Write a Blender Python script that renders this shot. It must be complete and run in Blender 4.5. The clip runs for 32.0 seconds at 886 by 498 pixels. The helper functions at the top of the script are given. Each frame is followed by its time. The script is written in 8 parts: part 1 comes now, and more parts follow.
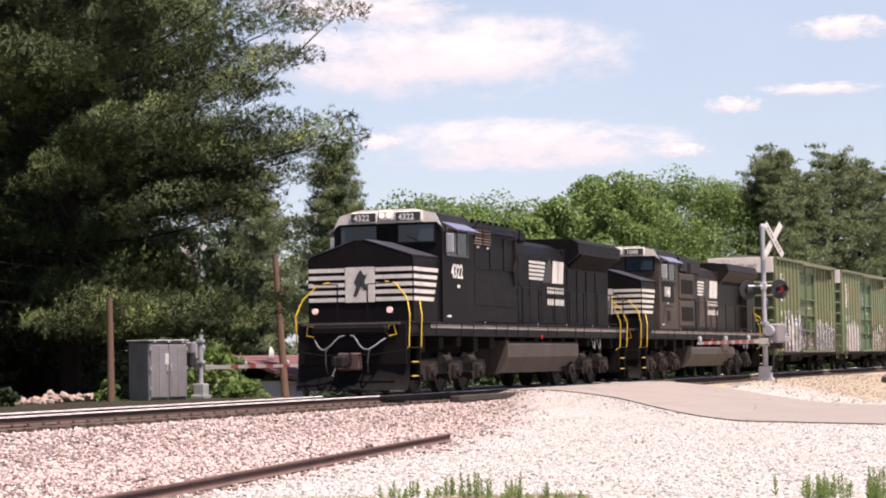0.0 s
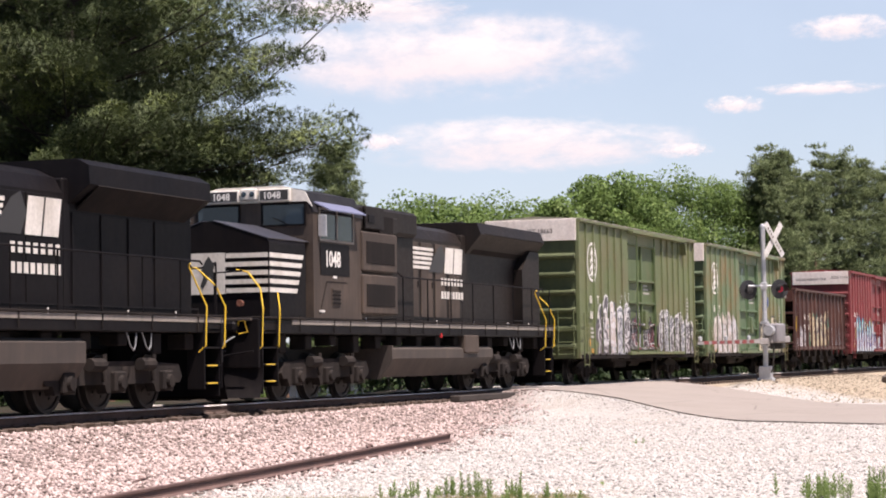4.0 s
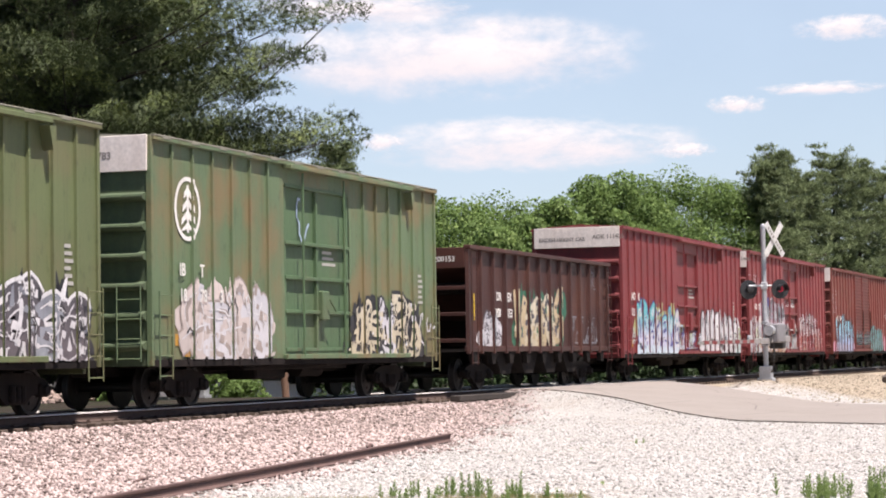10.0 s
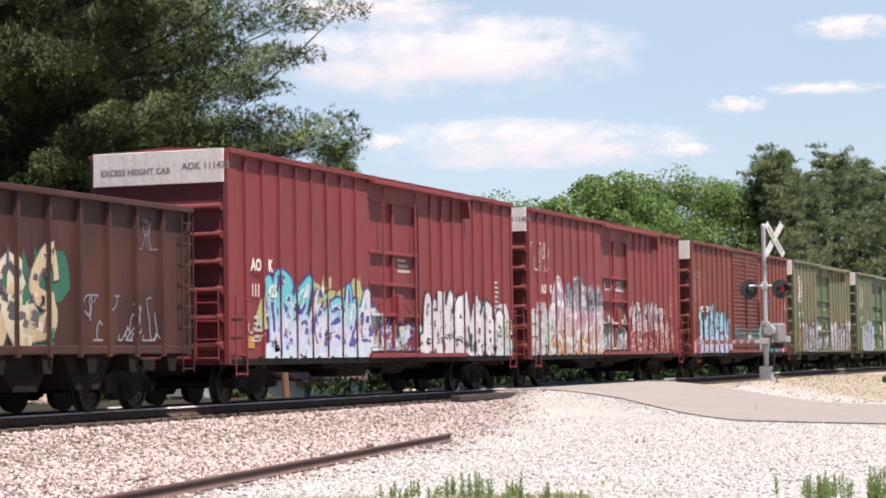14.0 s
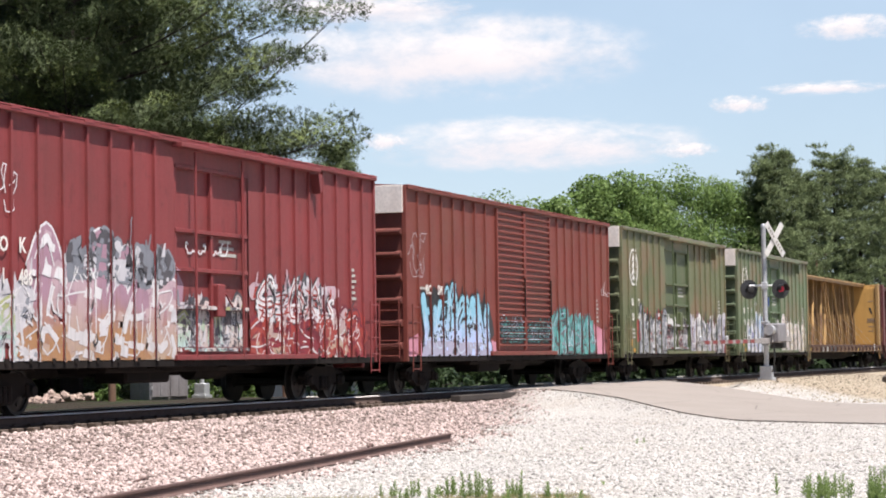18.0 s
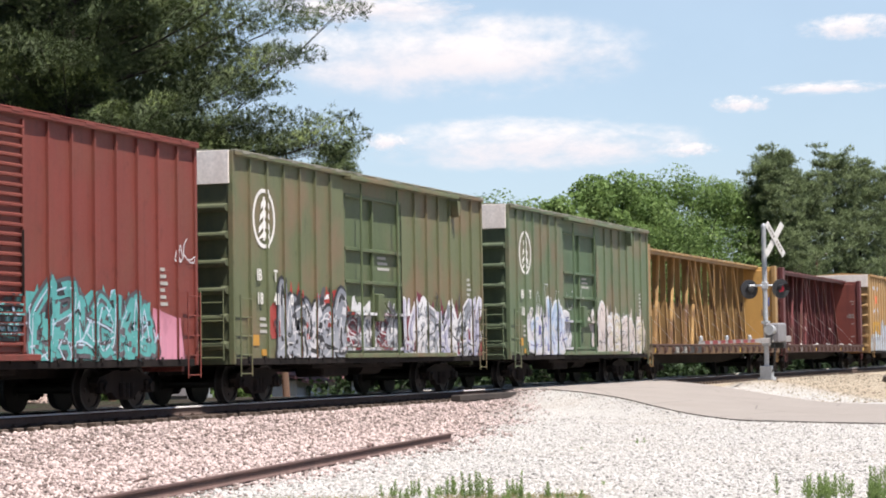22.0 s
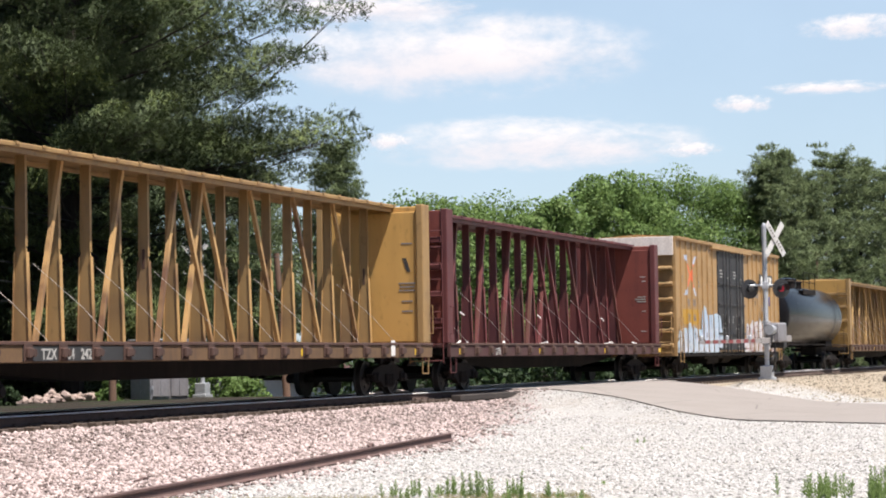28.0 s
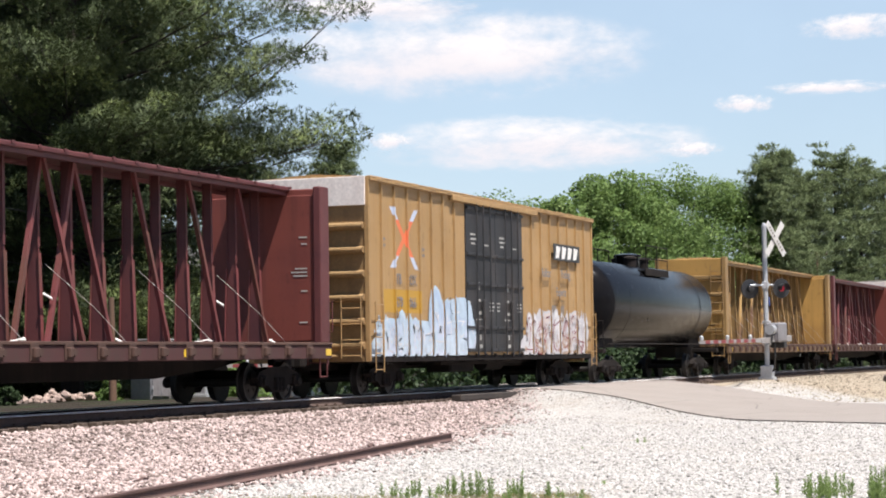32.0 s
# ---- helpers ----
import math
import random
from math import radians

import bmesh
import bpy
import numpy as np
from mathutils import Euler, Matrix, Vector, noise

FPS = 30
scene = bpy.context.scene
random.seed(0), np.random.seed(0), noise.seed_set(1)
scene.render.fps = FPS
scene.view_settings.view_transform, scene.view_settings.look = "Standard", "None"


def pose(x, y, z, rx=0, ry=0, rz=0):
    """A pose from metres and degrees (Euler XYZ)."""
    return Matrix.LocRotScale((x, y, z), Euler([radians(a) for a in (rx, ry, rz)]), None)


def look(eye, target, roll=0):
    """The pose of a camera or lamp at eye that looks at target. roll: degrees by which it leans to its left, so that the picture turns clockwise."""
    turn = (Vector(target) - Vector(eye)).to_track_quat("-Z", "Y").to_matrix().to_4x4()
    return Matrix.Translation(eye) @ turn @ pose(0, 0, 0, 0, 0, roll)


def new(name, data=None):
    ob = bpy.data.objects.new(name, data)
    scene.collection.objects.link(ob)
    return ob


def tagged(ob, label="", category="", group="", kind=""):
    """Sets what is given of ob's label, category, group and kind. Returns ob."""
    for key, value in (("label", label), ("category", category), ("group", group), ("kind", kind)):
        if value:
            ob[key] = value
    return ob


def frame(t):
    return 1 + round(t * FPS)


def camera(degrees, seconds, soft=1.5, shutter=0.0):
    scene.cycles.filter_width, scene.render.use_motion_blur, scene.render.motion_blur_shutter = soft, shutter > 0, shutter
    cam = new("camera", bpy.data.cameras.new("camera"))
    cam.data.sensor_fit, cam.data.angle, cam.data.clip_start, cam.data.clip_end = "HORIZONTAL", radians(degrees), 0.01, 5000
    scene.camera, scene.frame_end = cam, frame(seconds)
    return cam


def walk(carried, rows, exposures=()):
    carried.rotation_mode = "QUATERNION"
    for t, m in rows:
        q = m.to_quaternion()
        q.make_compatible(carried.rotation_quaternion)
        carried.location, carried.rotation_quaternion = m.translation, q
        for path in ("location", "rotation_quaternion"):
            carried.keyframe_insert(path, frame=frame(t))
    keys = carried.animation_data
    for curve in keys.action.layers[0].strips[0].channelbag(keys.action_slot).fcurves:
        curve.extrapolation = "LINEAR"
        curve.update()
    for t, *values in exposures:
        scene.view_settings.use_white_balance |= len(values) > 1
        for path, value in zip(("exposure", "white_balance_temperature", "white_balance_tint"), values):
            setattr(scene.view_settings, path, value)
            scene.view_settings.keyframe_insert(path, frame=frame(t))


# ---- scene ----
# One plan: x runs along the railway (the train comes from +x and goes to -x), y away from the
# camera, z = 0 on top of the rails. TRACK_Y is the centre line of the track.
TRACK_Y = 20.49
EYE = Vector((0.0, 0.0, 0.878))


def aim(yaw, tilt):
    a, b = radians(yaw), radians(tilt)
    return EYE + Vector((math.sin(a) * math.cos(b), math.cos(a) * math.cos(b), math.sin(b)))


cam = camera(23.17, 32.0, soft=1.9)
# A tripod that settles by a twentieth of a degree.
walk(cam, [(0.0, look(EYE, aim(69.953, 2.907), -0.874)),
           (16.0, look(EYE, aim(69.930, 2.900), -0.874)),
           (32.0, look(EYE, aim(69.908, 2.885), -0.874))],
     exposures=[(0.0, 0.92, 7000, 24), (6.0, 0.88, 6800, 20), (16.0, 0.87, 6600, 14), (22.0, 0.87, 6500, 12), (32.0, 0.87, 6500, 12)])

# ---- sky, sun ----
SUN = Vector((-0.19, -0.37, 1.0)).normalized()
world = bpy.data.worlds.new("sky")
scene.world = world
world.use_nodes = True
wn = world.node_tree.nodes
sky = wn.new("ShaderNodeTexSky")
sky.sky_type, sky.sun_disc = "NISHITA", False
sky.sun_elevation = math.asin(SUN.z)
sky.sun_rotation = math.atan2(SUN.x, SUN.y)
sky.air_density, sky.dust_density, sky.ozone_density = 1.0, 0.5, 2.0
world.node_tree.links.new(sky.outputs[0], wn["Background"].inputs[0])
wn["Background"].inputs[1].default_value = 0.064
sun = new("sun", bpy.data.lights.new("sun", "SUN"))
sun.data.energy, sun.data.angle, sun.data.color = 5.0, radians(0.53), (1.0, 0.96, 0.9)
sun.matrix_world = look(SUN * 50, (0, 0, 0))


# ---- material helpers ----
class Graph:
    """Short hand for a node material."""

    def __init__(self, name):
        self.m = bpy.data.materials.new(name)
        self.m.use_nodes = True
        self.t = self.m.node_tree
        self.bsdf = self.t.nodes["Principled BSDF"]
        self.out = self.t.nodes["Material Output"]
        self.tc = self.t.nodes.new("ShaderNodeTexCoord")
        self.obj = self.tc.outputs["Object"]

    def put(self, socket, v):
        if isinstance(v, bpy.types.NodeSocket):
            self.t.links.new(v, socket)
        elif isinstance(v, (tuple, list)) and len(v) == 3 and socket.type == "RGBA":
            socket.default_value = (*v, 1)
        else:
            socket.default_value = v

    def math(self, op, a, b=0.0, c=0.0):
        n = self.t.nodes.new("ShaderNodeMath")
        n.operation = op
        for s, v in zip(n.inputs, (a, b, c)):
            self.put(s, v)
        return n.outputs[0]

    def mix(self, fac, a, b, how="MIX"):
        n = self.t.nodes.new("ShaderNodeMix")
        n.data_type, n.blend_type = "RGBA", how
        self.put(n.inputs[0], fac), self.put(n.inputs[6], a), self.put(n.inputs[7], b)
        return n.outputs[2]

    def scaled(self, vec, x, y, z):
        n = self.t.nodes.new("ShaderNodeMapping")
        self.put(n.inputs[0], vec)
        n.inputs["Scale"].default_value = (x, y, z)
        return n.outputs[0]

    def noise(self, vec, scale, detail=3.0, rough=0.55, out=0):
        n = self.t.nodes.new("ShaderNodeTexNoise")
        self.put(n.inputs["Vector"], vec)
        n.inputs["Scale"].default_value, n.inputs["Detail"].default_value = scale, detail
        n.inputs["Roughness"].default_value = rough
        return n.outputs[out]

    def voronoi(self, vec, scale, feature="F1", out=0, rand=1.0):
        n = self.t.nodes.new("ShaderNodeTexVoronoi")
        n.feature = feature
        self.put(n.inputs["Vector"], vec)
        n.inputs["Scale"].default_value, n.inputs["Randomness"].default_value = scale, rand
        return n.outputs[out]

    def step(self, v, lo, hi):
        n = self.t.nodes.new("ShaderNodeMapRange")
        n.interpolation_type = "SMOOTHSTEP"
        self.put(n.inputs[0], v)
        n.inputs[1].default_value, n.inputs[2].default_value = lo, hi
        return n.outputs[0]

    def ramp(self, v, stops, how="LINEAR"):
        n = self.t.nodes.new("ShaderNodeValToRGB")
        n.color_ramp.interpolation = how
        while len(n.color_ramp.elements) < len(stops):
            n.color_ramp.elements.new(0.5)
        for e, (at, c) in zip(n.color_ramp.elements, stops):
            e.position, e.color = at, (*c, 1)
        self.put(n.inputs[0], v)
        return n.outputs[0]

    def split(self, vec):
        n = self.t.nodes.new("ShaderNodeSeparateXYZ")
        self.put(n.inputs[0], vec)
        return n.outputs

    def bump(self, height, strength=0.3, distance=0.02):
        n = self.t.nodes.new("ShaderNodeBump")
        n.inputs["Strength"].default_value, n.inputs["Distance"].default_value = strength, distance
        self.put(n.inputs["Height"], height)
        self.put(self.bsdf.inputs["Normal"], n.outputs[0])

    def random(self):
        return self.t.nodes.new("ShaderNodeObjectInfo").outputs["Random"]

    def island(self):
        return self.t.nodes.new("ShaderNodeNewGeometry").outputs["Random Per Island"]

    def done(self, color, rough=0.6, metal=0.0, spec=0.5):
        self.put(self.bsdf.inputs["Base Color"], color)
        self.put(self.bsdf.inputs["Roughness"], rough)
        self.put(self.bsdf.inputs["Metallic"], metal)
        self.put(self.bsdf.inputs["Specular IOR Level"], spec)
        return self.m


def shade(c, k):
    return tuple(min(1.0, v * k) for v in c)


def worn(name, color, dirt=(0.09, 0.07, 0.055), amount=0.35, rough=0.6, metal=0.0, big=0.8, fine=14.0, relief=0.15, spec=0.5):
    """Paint or metal with broad dirt, vertical streaks and a fine grain."""
    g = Graph(name)
    broad = g.noise(g.obj, big, 4)
    streak = g.noise(g.scaled(g.obj, 5, 5, 0.5), 1.2, 3)
    grain = g.noise(g.obj, fine, 3)
    c = g.mix(g.step(grain, 0.25, 0.8), shade(color, 0.86), shade(color, 1.1))
    f = g.math("MULTIPLY", g.step(g.math("ADD", broad, g.math("MULTIPLY", streak, 0.6)), 0.62, 1.15), amount)
    c = g.mix(f, c, dirt)
    g.bump(grain, relief, 0.004)
    return g.done(c, g.math("MULTIPLY_ADD", grain, 0.25, rough - 0.1), metal, spec)


def plain(name, color, rough=0.5, metal=0.0, fine=25.0, spread=0.12):
    g = Graph(name)
    n = g.noise(g.obj, fine, 3)
    return g.done(g.mix(n, shade(color, 1 - spread), shade(color, 1 + spread)), rough, metal)


def glow(name, color, strength):
    g = Graph(name)
    g.put(g.bsdf.inputs["Emission Color"], color)
    g.bsdf.inputs["Emission Strength"].default_value = strength
    return g.done(color, 0.3)


# ---- mesh helpers ----
class Shape:
    """Collects corners and faces of one mesh."""

    def __init__(self):
        self.v, self.f, self.smooth = [], [], False

    def face(self, *pts):
        k = len(self.v)
        self.v += [tuple(p) for p in pts]
        self.f.append(tuple(range(k, k + len(pts))))
        return self

    def box(self, x0, x1, y0, y1, z0, z1, c=0.0):
        """A box; c: chamfer on all its edges."""
        if x1 < x0: x0, x1 = x1, x0
        if y1 < y0: y0, y1 = y1, y0
        if z1 < z0: z0, z1 = z1, z0
        c = min(c, (x1 - x0) * 0.45, (y1 - y0) * 0.45, (z1 - z0) * 0.45)
        k = len(self.v)
        if c <= 0:
            self.v += [(x, y, z) for z in (z0, z1) for y in (y0, y1) for x in (x0, x1)]
            for q in ((0, 2, 3, 1), (4, 5, 7, 6), (0, 1, 5, 4), (2, 6, 7, 3), (0, 4, 6, 2), (1, 3, 7, 5)):
                self.f.append(tuple(k + i for i in q))
            return self
        ids = {}
        for sz, z in ((-1, z0), (1, z1)):
            for sy, y in ((-1, y0), (1, y1)):
                for sx, x in ((-1, x0), (1, x1)):
                    for ax, p in enumerate(((x, y - sy * c, z - sz * c), (x - sx * c, y, z - sz * c), (x - sx * c, y - sy * c, z))):
                        ids[sx, sy, sz, ax] = len(self.v)
                        self.v.append(p)
        S = (-1, 1)
        for s in S:
            self.f.append((ids[s, -1, -1, 0], ids[s, 1, -1, 0], ids[s, 1, 1, 0], ids[s, -1, 1, 0])[::s])
            self.f.append((ids[-1, s, -1, 1], ids[1, s, -1, 1], ids[1, s, 1, 1], ids[-1, s, 1, 1])[::-s])
            self.f.append((ids[-1, -1, s, 2], ids[1, -1, s, 2], ids[1, 1, s, 2], ids[-1, 1, s, 2])[::s])
        for a in S:
            for b in S:
                self.f.append((ids[-1, a, b, 1], ids[1, a, b, 1], ids[1, a, b, 2], ids[-1, a, b, 2])[::-a * b])
                self.f.append((ids[a, -1, b, 0], ids[a, 1, b, 0], ids[a, 1, b, 2], ids[a, -1, b, 2])[::a * b])
                self.f.append((ids[a, b, -1, 0], ids[a, b, 1, 0], ids[a, b, 1, 1], ids[a, b, -1, 1])[::-a * b])
                for d in S:
                    self.f.append((ids[a, b, d, 0], ids[a, b, d, 1], ids[a, b, d, 2])[::a * b * d])
        return self

    def prism(self, pts, axis, lo, hi):
        """A closed outline pts (two coordinates each, the axes in order without `axis`), from lo to hi along axis."""
        n, k = len(pts), len(self.v)
        area = sum(pts[i][0] * pts[(i + 1) % n][1] - pts[(i + 1) % n][0] * pts[i][1] for i in range(n))
        if area < 0:
            pts = pts[::-1]
        for h in (lo, hi):
            for p in pts:
                q = list(p)
                q.insert(axis, h)
                self.v.append(tuple(q))
        flip = -1 if axis == 1 else 1
        self.f.append(tuple(range(k, k + n))[::-flip])
        self.f.append(tuple(range(k + n, k + 2 * n))[::flip])
        for i in range(n):
            j = (i + 1) % n
            self.f.append((k + i, k + j, k + n + j, k + n + i)[::flip])
        return self

    def tube(self, pts, r, sides=6, taper=None, caps=True):
        """A round bar along pts."""
        pts = [Vector(p) for p in pts]
        k, n = len(self.v), len(pts)
        side = None
        for i, p in enumerate(pts):
            d = (pts[min(i + 1, n - 1)] - pts[max(i - 1, 0)]).normalized()
            if side is None:
                side = d.orthogonal().normalized()
            side = (side - d * side.dot(d)).normalized()
            up = d.cross(side)
            q = r if taper is None else r + (taper - r) * i / (n - 1)
            for a in range(sides):
                w = 2 * math.pi * a / sides
                self.v.append(tuple(p + (side * math.cos(w) + up * math.sin(w)) * q))
        for i in range(n - 1):
            for a in range(sides):
                b = (a + 1) % sides
                self.f.append((k + i * sides + a, k + i * sides + b, k + (i + 1) * sides + b, k + (i + 1) * sides + a))
        if caps:
            self.f.append(tuple(range(k, k + sides))[::-1])
            self.f.append(tuple(range(k + (n - 1) * sides, k + n * sides)))
        return self

    def lathe(self, prof, centre, axis, sides=20):
        """A turned body: prof of (radius, along) round an axis through centre."""
        k, n = len(self.v), len(prof)
        e = [Vector((1, 0, 0)), Vector((0, 1, 0)), Vector((0, 0, 1))]
        d, u, w = e[axis], e[(axis + 1) % 3], e[(axis + 2) % 3]
        c = Vector(centre)
        for r, h in prof:
            for a in range(sides):
                t = 2 * math.pi * a / sides
                self.v.append(tuple(c + d * h + (u * math.cos(t) + w * math.sin(t)) * max(r, 1e-4)))
        for i in range(n - 1):
            for a in range(sides):
                b = (a + 1) % sides
                self.f.append((k + i * sides + a, k + i * sides + b, k + (i + 1) * sides + b, k + (i + 1) * sides + a))
        self.f.append(tuple(range(k, k + sides))[::-1])
        self.f.append(tuple(range(k + (n - 1) * sides, k + n * sides)))
        return self

    def mesh(self, name, material, smooth=False):
        me = bpy.data.meshes.new(name)
        me.from_pydata(self.v, [], self.f)
        me.materials.append(material)
        if smooth or self.smooth:
            me.shade_smooth()
            me.set_sharp_from_angle(angle=radians(38))
        me.update()
        return me


def part(name, shape, material, parent=None, label="", smooth=False):
    """One mesh object, a part of `parent`."""
    me = shape if isinstance(shape, bpy.types.Mesh) else shape.mesh(name, material, smooth)
    ob = new(name, me)
    ob.parent = parent
    if label:
        ob["label"] = label
    return ob


def thing(name, m, label, category, group="", kind=""):
    ob = new(name)
    ob.empty_display_size = 0.3
    ob.matrix_world = m
    return tagged(ob, label, category, group, kind)


def alone(name, shape, material, label, category, group="", kind="", m=None, smooth=False):
    ob = part(name, shape, material, None, "", smooth)
    if m is not None:
        ob.matrix_world = m
    return tagged(ob, label, category, group, kind)


def quads(name, pts, material, normals=None):
    """Many loose leaves from an array of shape (n, 4, 3) or (n, 3, 3); normals: the way each leaf's clump faces, for soft shading."""
    n, k = pts.shape[0], pts.shape[1]
    if normals is not None:
        turned = np.einsum("ij,ij->i", np.cross(pts[:, 1] - pts[:, 0], pts[:, 2] - pts[:, 0]), normals) < 0
        pts[turned] = pts[turned][:, ::-1]
    me = bpy.data.meshes.new(name)
    me.vertices.add(n * k)
    me.vertices.foreach_set("co", pts.astype(np.float32).ravel())
    me.loops.add(n * k)
    me.loops.foreach_set("vertex_index", np.arange(n * k, dtype=np.int32))
    me.polygons.add(n)
    me.polygons.foreach_set("loop_start", np.arange(0, n * k, k, dtype=np.int32))
    me.materials.append(material)
    me.update(calc_edges=True)
    if normals is not None:
        q = normals / np.maximum(1e-6, np.linalg.norm(normals, axis=1, keepdims=True))
        me.normals_split_custom_set_from_vertices(np.repeat(q, k, 0).astype(np.float32))
    return me


def lettering(text, size, material, parent, m, label="", squeeze=1.0):
    """Painted characters, facing -y of the pose m."""
    cu = bpy.data.curves.new("characters", "FONT")
    cu.body, cu.size, cu.extrude, cu.resolution_u = text, size, 0.002, 2
    cu.align_x, cu.offset = "LEFT", size * 0.022
    tmp = new("tmp", cu)
    me = bpy.data.meshes.new_from_object(tmp)
    bpy.data.objects.remove(tmp)
    bpy.data.curves.remove(cu)
    place = m @ Matrix.Rotation(radians(90), 4, "X") @ Matrix.Diagonal((squeeze, 1, 1, 1))
    # one mesh for each character: join what overlaps across
    bm = bmesh.new()
    bm.from_mesh(me)
    seen, runs = set(), []
    for v0 in bm.verts:
        if v0 in seen:
            continue
        stack, island = [v0], []
        seen.add(v0)
        while stack:
            q = stack.pop()
            island.append(q)
            for e in q.link_edges:
                o = e.other_vert(q)
                if o not in seen:
                    seen.add(o)
                    stack.append(o)
        runs.append([min(q.co.x for q in island), max(q.co.x for q in island), island])
    runs.sort(key=lambda k: k[0])
    glyphs = []
    for lo, hi, island in runs:
        if glyphs and lo < glyphs[-1][0] - 0.005:
            glyphs[-1][0] = max(hi, glyphs[-1][0])
            glyphs[-1][1] += island
        else:
            glyphs.append([hi, island])
    for hi, island in glyphs:
        index = {q: i for i, q in enumerate(island)}
        s = Shape()
        s.v = [tuple(place @ q.co) for q in island]
        s.f = [tuple(index[q] for q in f.verts) for f in {f for q in island for f in q.link_faces}]
        s.f.sort()
        part("letter", s, material, parent, label)
    bm.free()
    bpy.data.meshes.remove(me)


# ---- materials of the place ----
def ground_material():
    g = Graph("gravel_ground")
    x, y, z = g.split(g.obj)
    wob = g.math("MULTIPLY_ADD", g.noise(g.obj, 0.55, 4), 2.4, -1.2)
    yy = g.math("ADD", y, wob)
    stone = g.voronoi(g.obj, 17.0, "F1", 1)
    tone = g.math("MULTIPLY", stone, 1.0)
    broad = g.noise(g.obj, 0.45, 4)
    lot = g.mix(tone, (0.31, 0.295, 0.275), (0.48, 0.46, 0.435))
    lot = g.mix(g.step(broad, 0.45, 0.75), lot, g.mix(tone, (0.27, 0.24, 0.21), (0.42, 0.39, 0.35)))
    ballast = g.mix(g.step(tone, 0.25, 0.9), (0.17, 0.135, 0.12), (0.36, 0.295, 0.27))
    border = g.ramp(g.math("MULTIPLY", x, 1 / 60), [(0.0, (0.42, 0.42, 0.42)), (0.27, (0.52, 0.52, 0.52)), (0.60, (0.66, 0.66, 0.66)), (0.92, (0.90, 0.90, 0.90)), (1.0, (0.96, 0.96, 0.96))])
    edge = g.math("SUBTRACT", y, g.math("MULTIPLY", border, 20.0))
    c = g.mix(g.step(g.math("MULTIPLY_ADD", wob, 0.5, edge), -0.9, 0.9), lot, ballast)
    tan = g.mix(tone, (0.22, 0.175, 0.125), (0.46, 0.39, 0.30))
    c = g.mix(g.math("MULTIPLY", g.step(g.math("MULTIPLY_ADD", y, -0.5, x), 61.0, 64.0), g.step(y, 8.0, 11.0)), c, tan)
    # Behind the track the shade under trees is put into earth and grass colours.
    shaded_earth = g.mix(g.noise(g.obj, 3.0, 4), (0.014, 0.011, 0.009), (0.05, 0.04, 0.03))
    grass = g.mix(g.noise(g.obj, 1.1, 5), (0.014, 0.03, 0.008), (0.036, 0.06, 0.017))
    far = g.mix(g.step(broad, 0.5, 0.68), shaded_earth, grass)
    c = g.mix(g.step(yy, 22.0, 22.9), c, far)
    g.bump(g.voronoi(g.obj, 17.0), 0.9, 0.05)
    return g.done(c, 0.95, 0, 0.2)


def asphalt_material(name, a, b):
    g = Graph(name)
    grain = g.noise(g.obj, 60, 3)
    broad = g.noise(g.obj, 0.5, 4)
    track = g.noise(g.scaled(g.obj, 0.25, 1.0, 1), 1.3, 3)
    c = g.mix(g.math("MULTIPLY_ADD", broad, 0.7, g.math("MULTIPLY", track, 0.3)), a, b)
    c = g.mix(g.math("MULTIPLY", grain, 0.35), c, shade(a, 0.6))
    crack = g.step(g.voronoi(g.scaled(g.obj, 1, 1, 0), 0.32, "DISTANCE_TO_EDGE"), 0.012, 0.0)
    c = g.mix(g.math("MULTIPLY", crack, 0.5), c, (0.08, 0.075, 0.07))
    g.bump(grain, 0.3, 0.01)
    return g.done(c, 0.9, 0, 0.25)


M_GROUND = ground_material()
M_ROAD = asphalt_material("pale_asphalt", (0.225, 0.195, 0.175), (0.325, 0.29, 0.26))
M_RAIL = worn("rusty_rail", (0.115, 0.082, 0.07), (0.05, 0.036, 0.03), 0.5, 0.85, 0.0, 0.8, 14, 0.15, 0.1)
# Pale, barely metallic colour stands in for sky reflected on the polished steel.
M_SHINE = plain("polished_rail_head", (0.80, 0.76, 0.72), 0.5, 0.25)
M_TIE = worn("creosoted_wood", (0.085, 0.06, 0.045), (0.16, 0.12, 0.10), 0.5, 0.9)
M_TIMBER = worn("dark_crossing_timber", (0.035, 0.027, 0.023), (0.07, 0.055, 0.045), 0.5, 0.9)
M_OLDRAIL = worn("old_rusty_rail", (0.135, 0.08, 0.07), (0.06, 0.04, 0.036), 0.65, 0.85, 0.1)
M_GALV = worn("galvanised_steel", (0.52, 0.53, 0.55), (0.30, 0.29, 0.28), 0.4, 0.45, 0.5)
M_GREYBOX = worn("grey_metal_cabinet", (0.25, 0.24, 0.25), (0.12, 0.10, 0.095), 0.6, 0.55, 0.2)
M_DARKBOX = worn("dark_signal_paint", (0.02, 0.02, 0.022), (0.05, 0.045, 0.04), 0.3, 0.5)
M_FADED = plain("faded_black_lettering", (0.2, 0.175, 0.16), 0.7)
M_WHITE = worn("white_sign_paint", (0.55, 0.54, 0.51), (0.25, 0.22, 0.2), 0.4, 0.55)
M_REDTAPE = plain("red_tape", (0.20, 0.03, 0.03), 0.5)
M_REDLENS = plain("red_lens", (0.25, 0.012, 0.015), 0.15)
M_LITLENS = glow("lit_red_lens", (0.5, 0.03, 0.06), 0.06)
M_ARM = worn("weathered_gate_paint", (0.29, 0.27, 0.26), (0.13, 0.11, 0.10), 0.5, 0.6)
